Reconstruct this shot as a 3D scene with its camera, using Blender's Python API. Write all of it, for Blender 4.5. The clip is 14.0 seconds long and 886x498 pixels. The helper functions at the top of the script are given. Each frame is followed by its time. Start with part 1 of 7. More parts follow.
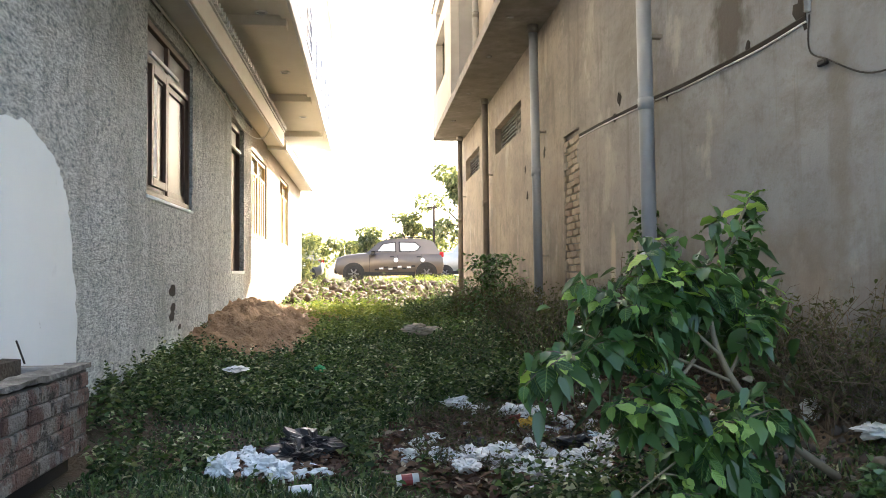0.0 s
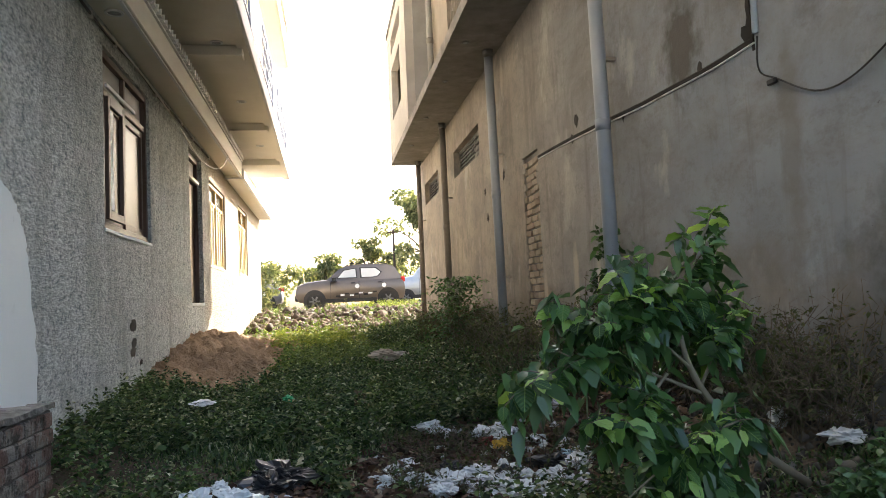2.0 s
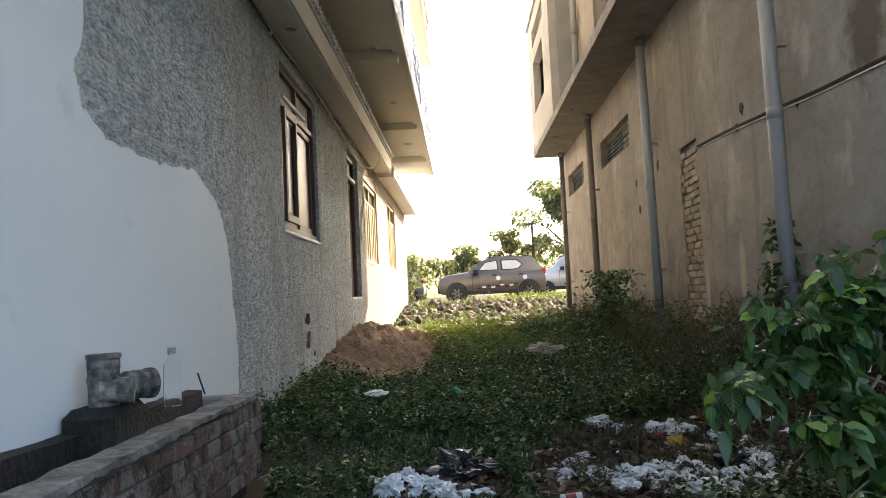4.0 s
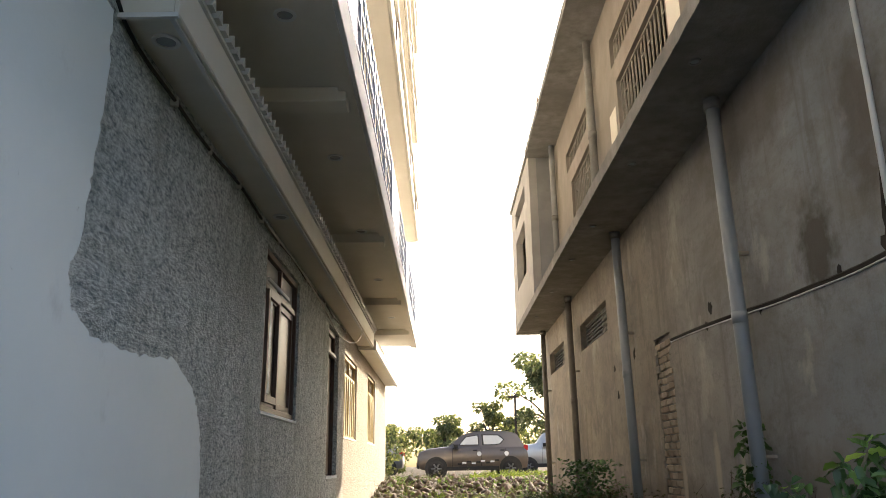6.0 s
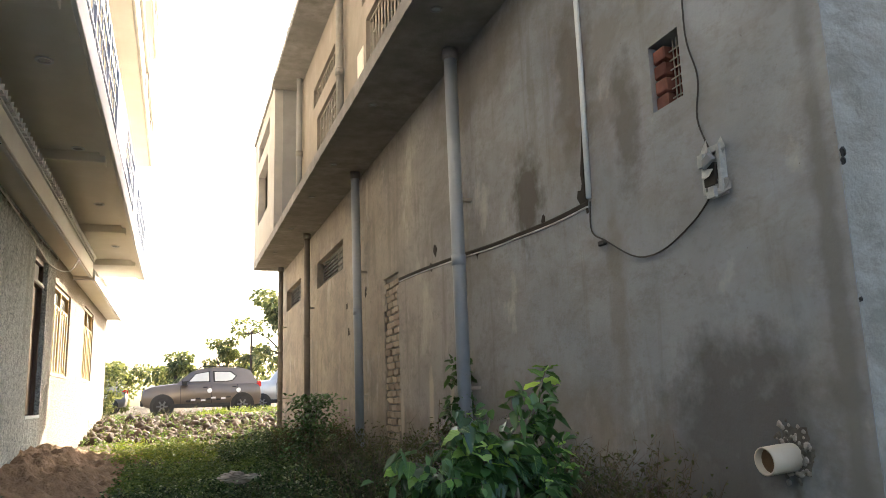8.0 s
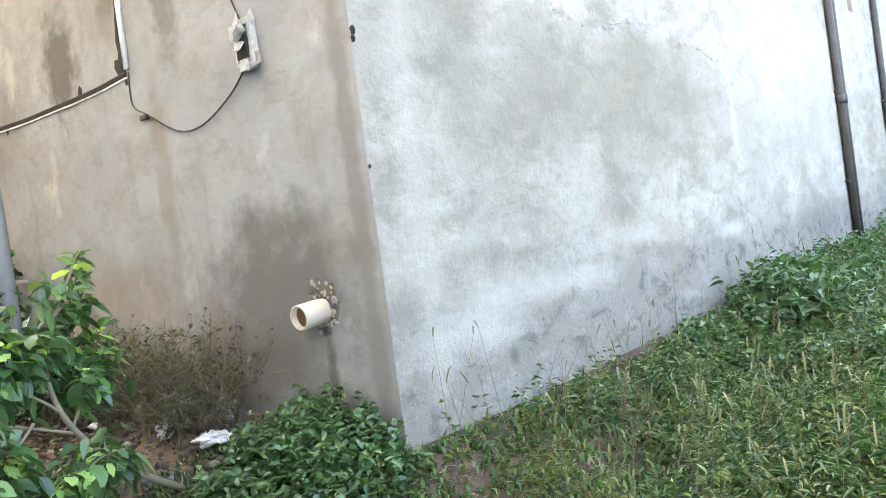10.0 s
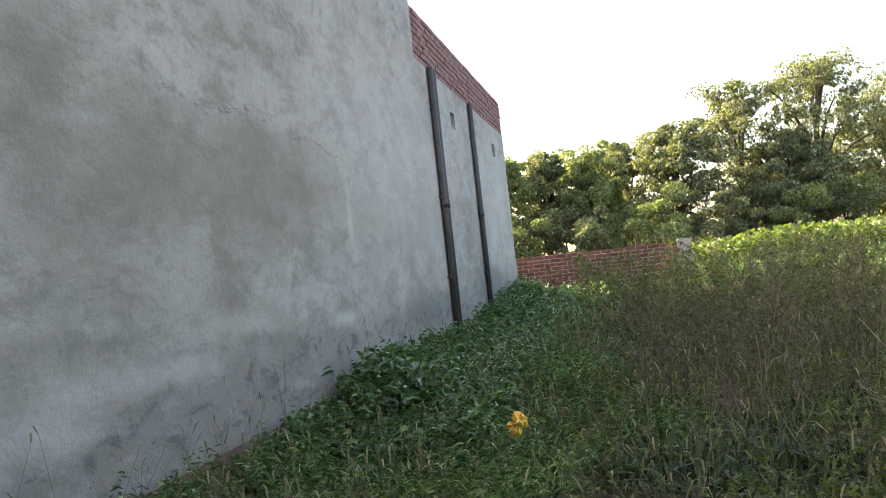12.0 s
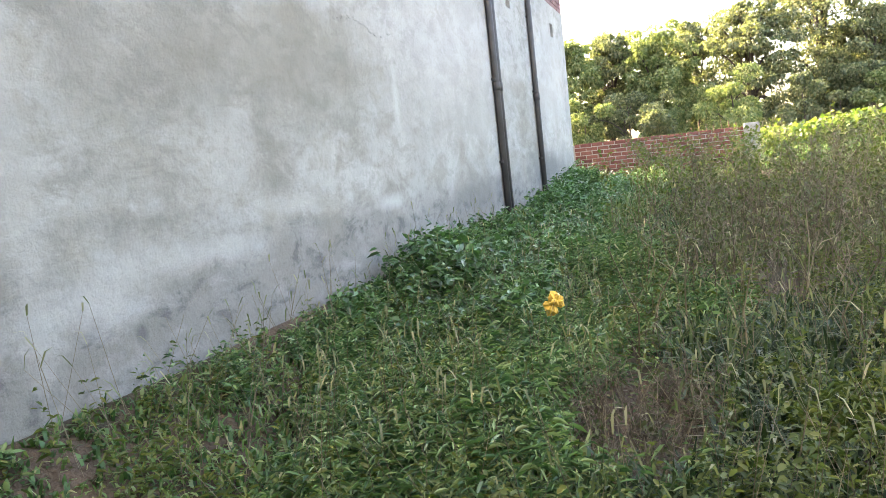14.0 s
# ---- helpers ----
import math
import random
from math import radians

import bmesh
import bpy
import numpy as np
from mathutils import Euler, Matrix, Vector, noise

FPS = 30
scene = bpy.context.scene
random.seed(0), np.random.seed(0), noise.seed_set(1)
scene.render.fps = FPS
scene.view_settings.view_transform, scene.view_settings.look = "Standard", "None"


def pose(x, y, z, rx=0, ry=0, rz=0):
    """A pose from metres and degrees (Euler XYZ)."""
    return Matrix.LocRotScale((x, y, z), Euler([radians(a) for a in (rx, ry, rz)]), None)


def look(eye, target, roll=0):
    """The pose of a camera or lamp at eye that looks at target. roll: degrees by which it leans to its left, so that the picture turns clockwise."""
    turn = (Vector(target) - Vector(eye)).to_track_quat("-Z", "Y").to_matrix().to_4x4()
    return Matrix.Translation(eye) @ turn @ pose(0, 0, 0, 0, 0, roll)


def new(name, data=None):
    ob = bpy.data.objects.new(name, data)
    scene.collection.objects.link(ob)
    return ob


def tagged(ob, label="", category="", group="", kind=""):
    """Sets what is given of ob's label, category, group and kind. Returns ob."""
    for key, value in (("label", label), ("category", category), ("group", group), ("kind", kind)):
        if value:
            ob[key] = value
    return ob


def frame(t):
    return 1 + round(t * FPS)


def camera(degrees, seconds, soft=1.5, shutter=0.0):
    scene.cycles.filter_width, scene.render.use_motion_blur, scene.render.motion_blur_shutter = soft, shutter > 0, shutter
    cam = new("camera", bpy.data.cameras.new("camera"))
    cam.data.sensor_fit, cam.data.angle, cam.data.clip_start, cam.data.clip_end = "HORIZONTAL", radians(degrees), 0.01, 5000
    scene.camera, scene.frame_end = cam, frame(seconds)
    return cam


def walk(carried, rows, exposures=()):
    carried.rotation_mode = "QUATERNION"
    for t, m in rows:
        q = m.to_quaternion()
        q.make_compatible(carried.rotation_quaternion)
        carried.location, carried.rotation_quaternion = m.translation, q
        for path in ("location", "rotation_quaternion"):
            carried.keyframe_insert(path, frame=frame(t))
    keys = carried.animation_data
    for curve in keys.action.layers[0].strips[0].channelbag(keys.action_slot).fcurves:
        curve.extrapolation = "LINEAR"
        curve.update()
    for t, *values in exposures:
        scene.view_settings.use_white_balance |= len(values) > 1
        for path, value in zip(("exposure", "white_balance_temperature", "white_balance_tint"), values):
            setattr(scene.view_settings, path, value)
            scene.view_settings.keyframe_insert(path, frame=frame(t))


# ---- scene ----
cam = camera(60.4, 14.0, soft=0.5)
PATH = [
    (0, (0.018, 0.311, 0.961), (0.216, 2.3, 1.035), -0.4),
    (0.5, (0.038, 0.288, 0.944), (0.158, 2.284, 0.982), -1.0),
    (1, (0.056, 0.245, 0.947), (0.067, 2.245, 0.952), -4.0),
    (1.5, (0.0, 0.275, 0.976), (0.109, 2.269, 1.097), -1.7),
    (2, (-0.032, 0.293, 0.964), (0.273, 2.265, 1.097), -2.5),
    (2.2, (-0.068, 0.279, 0.978), (0.231, 2.251, 1.123), -2.2),
    (4.3, (-0.271, 0.131, 1.024), (-0.334, 2.126, 1.148), -2.8),
    (4.5, (-0.22, 0.081, 1.04), (-0.203, 2.071, 1.239), -3.9),
    (5, (-0.164, -0.017, 1.1), (-0.161, 1.935, 1.536), -1.6),
    (5.5, (-0.18, -0.028, 1.175), (-0.229, 1.885, 1.757), -1.6),
    (6, (-0.193, 0.008, 1.176), (-0.188, 1.931, 1.725), -0.8),
    (6.5, (-0.2, -0.012, 1.171), (-0.254, 1.91, 1.718), -0.7),
    (7, (-0.196, 0.026, 1.165), (-0.16, 1.964, 1.655), 0.4),
    (7.2, (-0.153, 0.041, 1.161), (0.02, 1.98, 1.621), -0.2),
    (9.3, (-0.011, 0.025, 1.152), (1.123, 1.666, 1.3), -5.8),
    (9.5, (0.006, -0.032, 1.147), (1.222, 1.555, 1.213), -7.4),
    (10, (0.111, -0.107, 1.142), (1.61, 1.217, 1.103), -7.8),
    (10.3, (0.195, -0.116, 1.154), (1.787, 1.093, 1.077), -8.9),
    (10.5, (0.219, -0.124, 1.163), (1.943, 0.888, 1.113), -8.2),
    (11, (0.24, -0.075, 1.159), (2.03, 0.814, 1.251), -10.4),
    (11.5, (0.268, -0.091, 1.15), (2.156, 0.566, 1.198), -8.7),
    (12, (0.319, -0.169, 1.141), (2.258, 0.317, 1.21), -6.0),
    (12.5, (0.377, -0.227, 1.126), (2.306, 0.301, 1.143), -5.9),
    (13, (0.415, -0.198, 1.113), (2.368, 0.23, 1.17), -7.3),
    (13.5, (0.361, -0.198, 1.098), (2.274, 0.38, 1.021), -6.9),
    (14, (0.357, -0.283, 1.086), (2.232, 0.383, 0.882), -6.1),
]
walk(cam, [(t, look(eye, target, roll)) for t, eye, target, roll in PATH],
     exposures=[(0, 3.15, 6500, 10), (0.5, 2.95, 6500, 10), (1.0, 2.95, 6500, 10), (2.2, 2.6, 6500, 10), (4.3, 2.4, 6500, 10), (5.0, 2.2, 6500, 10), (5.5, 2.25, 6500, 10), (6.0, 1.95, 6500, 10), (6.5, 1.95, 6500, 10), (7.2, 2.05, 6500, 10), (9.3, 4.0, 6600, 10), (9.7, 4.4, 6700, 11), (10.0, 4.6, 6900, 12),
                (10.5, 4.3, 7000, 12), (11.0, 3.4, 7000, 12), (11.5, 3.35, 7000, 12), (12.0, 2.95, 7000, 11), (12.5, 2.95, 7000, 12), (13.0, 2.85, 7000, 11), (13.2, 2.8, 7000, 11), (13.5, 3.25, 7100, 12), (14.0, 4.05, 7200, 14)])

# ---- light ----
SUN_AZ, SUN_EL = radians(32.5), radians(27)
world = bpy.data.worlds.new("sky")
scene.world = world
world.use_nodes = True
wt = world.node_tree
sky = wt.nodes.new("ShaderNodeTexSky")
sky.sky_type, sky.sun_disc = "NISHITA", False
sky.sun_elevation, sky.sun_rotation = SUN_EL, SUN_AZ
sky.air_density, sky.dust_density, sky.ozone_density = 1.0, 4.0, 1.0
wt.links.new(sky.outputs[0], wt.nodes["Background"].inputs[0])
wt.nodes["Background"].inputs[1].default_value = 0.12
sun = new("sun", bpy.data.lights.new("sun", "SUN"))
sun.data.energy, sun.data.angle, sun.data.color = 3.8, radians(0.6), (1.0, 0.87, 0.68)
sun_dir = Vector((math.sin(SUN_AZ) * math.cos(SUN_EL), math.cos(SUN_AZ) * math.cos(SUN_EL), math.sin(SUN_EL)))
sun.matrix_basis = look(sun_dir * 60, (0, 0, 0))

rng = np.random.default_rng(7)


# ---- materials ----
class Nodes:
    def __init__(self, name):
        self.m = bpy.data.materials.new(name)
        self.m.use_nodes = True
        self.t = self.m.node_tree
        self.b = self.t.nodes["Principled BSDF"]
        self.pos = self.n("ShaderNodeNewGeometry")

    def n(self, kind, operation=None, data_type=None, blend_type=None, clamp=None):
        node = self.t.nodes.new(kind)
        if operation:
            node.operation = operation
        if data_type:
            node.data_type = data_type
        if blend_type:
            node.blend_type = blend_type
        if clamp is not None:
            node.clamp = clamp
        return node

    def put(self, socket, v):
        if isinstance(v, bpy.types.NodeSocket):
            self.t.links.new(v, socket)
        elif isinstance(v, (tuple, list)):
            socket.default_value = (*v, 1) if len(v) == 3 and len(socket.default_value) == 4 else v
        else:
            socket.default_value = v

    def noise(self, scale, detail=5, rough=0.55, stretch=None, local=False, distort=0.0):
        src = self.n("ShaderNodeTexCoord").outputs["Object"] if local else self.pos.outputs["Position"]
        if stretch:
            v = self.n("ShaderNodeVectorMath", operation="MULTIPLY")
            self.put(v.inputs[0], src)
            v.inputs[1].default_value = stretch
            src = v.outputs[0]
        x = self.n("ShaderNodeTexNoise")
        self.put(x.inputs["Vector"], src)
        x.inputs["Scale"].default_value, x.inputs["Detail"].default_value = scale, detail
        x.inputs["Roughness"].default_value, x.inputs["Distortion"].default_value = rough, distort
        return x.outputs["Fac"]

    def span(self, v, a, b, c=0.0, d=1.0):
        x = self.n("ShaderNodeMapRange", clamp=True)
        self.put(x.inputs[0], v)
        for i, q in enumerate((a, b, c, d)):
            x.inputs[1 + i].default_value = q
        return x.outputs[0]

    def mix(self, fac, a, b, how="MIX"):
        x = self.n("ShaderNodeMix", data_type="RGBA", blend_type=how)
        self.put(x.inputs[0], fac), self.put(x.inputs[6], a), self.put(x.inputs[7], b)
        return x.outputs[2]

    def sums(self, a, b, how="ADD"):
        x = self.n("ShaderNodeMath", operation=how)
        self.put(x.inputs[0], a), self.put(x.inputs[1], b)
        return x.outputs[0]

    def blob(self, centre, radius, edge=0.5, ragged=0.6, scale=3.0):
        """1 inside an uneven patch round centre, 0 outside."""
        a = self.n("ShaderNodeVectorMath", operation="SUBTRACT")
        self.put(a.inputs[0], self.pos.outputs["Position"])
        a.inputs[1].default_value = centre
        b = self.n("ShaderNodeVectorMath", operation="DIVIDE")
        self.put(b.inputs[0], a.outputs[0])
        b.inputs[1].default_value = radius
        c = self.n("ShaderNodeVectorMath", operation="LENGTH")
        self.put(c.inputs[0], b.outputs[0])
        d = self.sums(c.outputs["Value"], self.sums(self.sums(self.noise(scale, 6, 0.6), 0.5, "SUBTRACT"), ragged * 2, "MULTIPLY"))
        return self.span(d, 1.0, 1.0 - edge)

    def bump(self, height, strength=0.4, distance=0.01, under=None):
        x = self.n("ShaderNodeBump")
        x.inputs["Strength"].default_value, x.inputs["Distance"].default_value = strength, distance
        self.put(x.inputs["Height"], height)
        if under:
            self.put(x.inputs["Normal"], under)
        return x.outputs[0]

    def done(self, colour, rough=0.85, normal=None, metal=0.0, spec=0.4):
        self.put(self.b.inputs["Base Color"], colour)
        self.put(self.b.inputs["Roughness"], rough)
        self.b.inputs["Metallic"].default_value = metal
        self.b.inputs["Specular IOR Level"].default_value = spec
        if normal:
            self.put(self.b.inputs["Normal"], normal)
        return self.m


def plain(name, a, b, scale=8, rough=0.8, bump=0.25, fine=90, metal=0.0, local=False, spec=0.4, coarse=1.2, dist=0.004):
    """Two colours mixed by a fine and a coarse noise, with a fine relief."""
    k = Nodes(name)
    f = k.sums(k.span(k.noise(scale, 7, 0.62, local=local), 0.3, 0.7), k.span(k.noise(coarse, 4, local=local), 0.3, 0.7), "MULTIPLY")
    col = k.mix(f, a, b)
    return k.done(col, rough, k.bump(k.noise(fine, 4, local=local), bump, dist), metal, spec)


def varied(name, stops, rough=0.85, bump=0.4, fine=70, by="Object"):
    """Pieces that differ from one another by chance."""
    k = Nodes(name)
    r = k.n("ShaderNodeObjectInfo").outputs["Random"] if by == "Object" else k.pos.outputs["Random Per Island"]
    ramp = k.n("ShaderNodeValToRGB")
    k.put(ramp.inputs[0], r)
    while len(ramp.color_ramp.elements) < len(stops):
        ramp.color_ramp.elements.new(0.5)
    for e, (p, c) in zip(ramp.color_ramp.elements, stops):
        e.position, e.color = p, (*c, 1)
    col = k.mix(k.span(k.noise(14, 6), 0.25, 0.75, 0.0, 0.55), ramp.outputs[0], tuple(v * 0.5 for v in stops[0][1]))
    return k.done(col, rough, k.bump(k.noise(fine, 5), bump, 0.006))


def leafy(name, stops, rough=0.5, through_light=0.35, by="Island", gloss=0.4, veins=False):
    """Leaves: a colour by chance, light passing through."""
    k = Nodes(name)
    r = k.pos.outputs["Random Per Island"] if by == "Island" else k.n("ShaderNodeObjectInfo").outputs["Random"]
    ramp = k.n("ShaderNodeValToRGB")
    k.put(ramp.inputs[0], r)
    while len(ramp.color_ramp.elements) < len(stops):
        ramp.color_ramp.elements.new(0.5)
    for e, (p, c) in zip(ramp.color_ramp.elements, stops):
        e.position, e.color = p, (*c, 1)
    col = k.mix(k.span(k.noise(1.1, 3), 0.35, 0.7, 0.0, 0.45), ramp.outputs[0], k.mix(1.0, ramp.outputs[0], (0.55, 0.62, 0.5), "MULTIPLY"))
    relief = None
    if veins:
        xyz = k.n("ShaderNodeSeparateXYZ")
        k.put(xyz.inputs[0], k.n("ShaderNodeTexCoord").outputs["Object"])
        off = k.sums(xyz.outputs["Y"], 0.0, "ABSOLUTE")
        ribs = k.sums(k.sums(k.sums(xyz.outputs["X"], off, "SUBTRACT"), 42.0, "MULTIPLY"), 0.0, "SINE")
        vein = k.sums(k.span(off, 0.022, 0.008), k.span(ribs, 0.86, 1.0, 0, 0.6), "MAXIMUM")
        col = k.mix(k.sums(vein, 0.45, "MULTIPLY"), col, (0.32, 0.46, 0.16))
        relief = k.bump(ribs, 0.35, 0.05)
    k.done(col, rough, relief, 0.0, gloss)
    tr = k.n("ShaderNodeBsdfTranslucent")
    k.put(tr.inputs["Color"], k.mix(1.0, col, (1.5, 1.6, 0.7), "MULTIPLY"))
    mx = k.n("ShaderNodeMixShader")
    mx.inputs[0].default_value = through_light
    k.put(mx.inputs[1], k.b.outputs[0]), k.put(mx.inputs[2], tr.outputs[0])
    k.put(k.t.nodes["Material Output"].inputs["Surface"], mx.outputs[0])
    return k.m


def height_of(self):
    s = self.n("ShaderNodeSeparateXYZ")
    self.put(s.inputs[0], self.pos.outputs["Position"])
    return s.outputs["Z"]


Nodes.n_z = height_of


def make_stucco():
    k = Nodes("roughcast")
    grit = k.noise(50, 4, 0.7, stretch=(1, 0.42, 1))
    pits = k.noise(19, 4, 0.65, stretch=(1, 0.5, 1))
    tone = k.mix(k.span(k.noise(1.3, 5), 0.3, 0.7), (0.66, 0.705, 0.69), (0.78, 0.82, 0.81))
    tone = k.mix(k.span(k.sums(grit, k.sums(pits, 0.6, "MULTIPLY")), 0.6, 0.92), (0.19, 0.232, 0.247), tone)
    tone = k.mix(k.span(k.noise(1.1, 6, 0.65, stretch=(1, 2.4, 0.45)), 0.5, 0.68, 0, 0.65), tone, (0.30, 0.325, 0.315))
    east = k.n("ShaderNodeSeparateXYZ")
    k.put(east.inputs[0], k.pos.outputs["Position"])
    # far end: cream paint, deepened in colour to hold back the sunlight there
    cream = k.span(k.sums(east.outputs["Y"], k.noise(2.0, 5)), 12.2, 13.2, 0, 0.85)
    tone = k.mix(cream, tone, (0.33, 0.275, 0.212))
    h = k.sums(grit, pits)
    return k.done(tone, 0.92, k.bump(h, 1.0, 0.03), 0, 0.2)


def make_smooth_paint():
    k = Nodes("smooth_blue_paint")
    tone = k.mix(k.span(k.noise(0.8, 5), 0.3, 0.7), (0.74, 0.815, 0.84), (0.82, 0.885, 0.90))
    tone = k.mix(k.span(k.noise(4, 6, 0.65, stretch=(1, 0.8, 0.6)), 0.62, 0.8, 0, 0.5), tone, (0.46, 0.49, 0.50))
    tone = k.mix(k.span(k.noise(9, 6, 0.7), 0.69, 0.75), tone, (0.22, 0.23, 0.22))
    return k.done(tone, 0.7, k.bump(k.sums(k.noise(7, 4), k.sums(k.noise(80, 3), 0.3, "MULTIPLY")), 0.25, 0.006), 0, 0.35)


def make_plaster_brown():
    k = Nodes("cement_plaster_brown")
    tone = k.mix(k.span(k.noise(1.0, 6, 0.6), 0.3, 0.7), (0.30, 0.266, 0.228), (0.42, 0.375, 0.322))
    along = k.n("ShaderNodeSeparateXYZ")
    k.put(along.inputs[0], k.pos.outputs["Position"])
    # coat: grey near end; far end stays brown, warm bounced light in the colour
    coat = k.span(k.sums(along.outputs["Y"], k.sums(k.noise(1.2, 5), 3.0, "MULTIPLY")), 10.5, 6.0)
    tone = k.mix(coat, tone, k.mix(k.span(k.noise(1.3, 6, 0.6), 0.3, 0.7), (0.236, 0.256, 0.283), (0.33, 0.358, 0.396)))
    tone = k.mix(k.span(k.noise(2.1, 8, 0.72, stretch=(1, 0.55, 1.0), distort=0.4), 0.46, 0.64, 0, 0.75), tone, (0.215, 0.207, 0.196))
    tone = k.mix(k.span(k.noise(11, 8, 0.78, stretch=(1, 0.6, 0.95)), 0.5, 0.68, 0, 0.6), tone, (0.19, 0.184, 0.175))
    tone = k.mix(k.span(k.noise(2.4, 7, 0.65, stretch=(1, 0.8, 0.6)), 0.58, 0.72, 0, 0.6), tone, (0.56, 0.535, 0.50))
    # rain streaks, damp patches with ragged rims, a wide dark patch under the slab
    tone = k.mix(k.span(k.noise(3.2, 6, 0.65, stretch=(1, 1.5, 0.16)), 0.55, 0.68, 0, 0.55), tone, (0.185, 0.175, 0.16))
    for c, r, col, s, n in (((2.23, 2.78, 0.98), (1, 0.62, 0.52), (0.112, 0.112, 0.112), 0.85, 5.0), ((2.23, 3.2, 0.6), (1, 0.7, 0.4), (0.14, 0.135, 0.128), 0.7, 4.0),
                            ((2.23, 4.72, 2.5), (1, 0.3, 0.4), (0.10, 0.092, 0.082), 0.9, 7.0), ((2.23, 4.0, 3.1), (1, 0.32, 0.6), (0.13, 0.115, 0.1), 0.75, 5.0),
                            ((2.23, 2.19, 1.2), (1, 0.07, 2.6), (0.175, 0.176, 0.175), 0.75, 6.0), ((2.23, 4.6, 0.9), (1, 1.3, 0.45), (0.22, 0.20, 0.178), 0.7, 3.5),
                            ((2.23, 3.45, 2.62), (1, 0.16, 0.5), (0.12, 0.11, 0.10), 0.7, 8.0), ((2.23, 5.6, 3.9), (1, 1.6, 0.5), (0.14, 0.12, 0.10), 0.6, 3.0),
                            ((2.23, 2.49, 0.5), (1, 0.045, 0.5), (0.10, 0.095, 0.085), 0.85, 9.0), ((2.23, 2.3, 0.3), (1, 0.3, 0.22), (0.09, 0.086, 0.078), 0.8, 6.0),
                            ((2.23, 3.66, 1.6), (1, 0.1, 0.9), (0.20, 0.187, 0.168), 0.6, 7.0), ((2.23, 9.0, 0.7), (1, 3.5, 0.35), (0.17, 0.145, 0.12), 0.6, 2.6)):
        tone = k.mix(k.sums(k.blob(c, r, 0.55, 0.75, n), s, "MULTIPLY"), tone, col)
    # pale marks; the high one stands in for sun dapples beside the pipe
    for y, z, h in ((7.0, 1.1, 0.4), (8.0, 0.95, 0.3), (9.5, 3.75, 0.3), (6.4, 1.0, 0.35)):
        tone = k.mix(k.sums(k.blob((2.23, y, z), (1, 0.09, h), 0.5, 0.5, 9), 0.75, "MULTIPLY"), tone, (0.52, 0.46, 0.38))
    tone = k.mix(k.span(k.noise(22, 4, 0.7), 0.715, 0.745), tone, (0.08, 0.07, 0.06))
    h = k.sums(k.noise(5, 5, 0.6), k.sums(k.noise(55, 5, 0.65), 0.25, "MULTIPLY"))
    return k.done(tone, 0.9, k.bump(h, 0.5, 0.016), 0, 0.25)


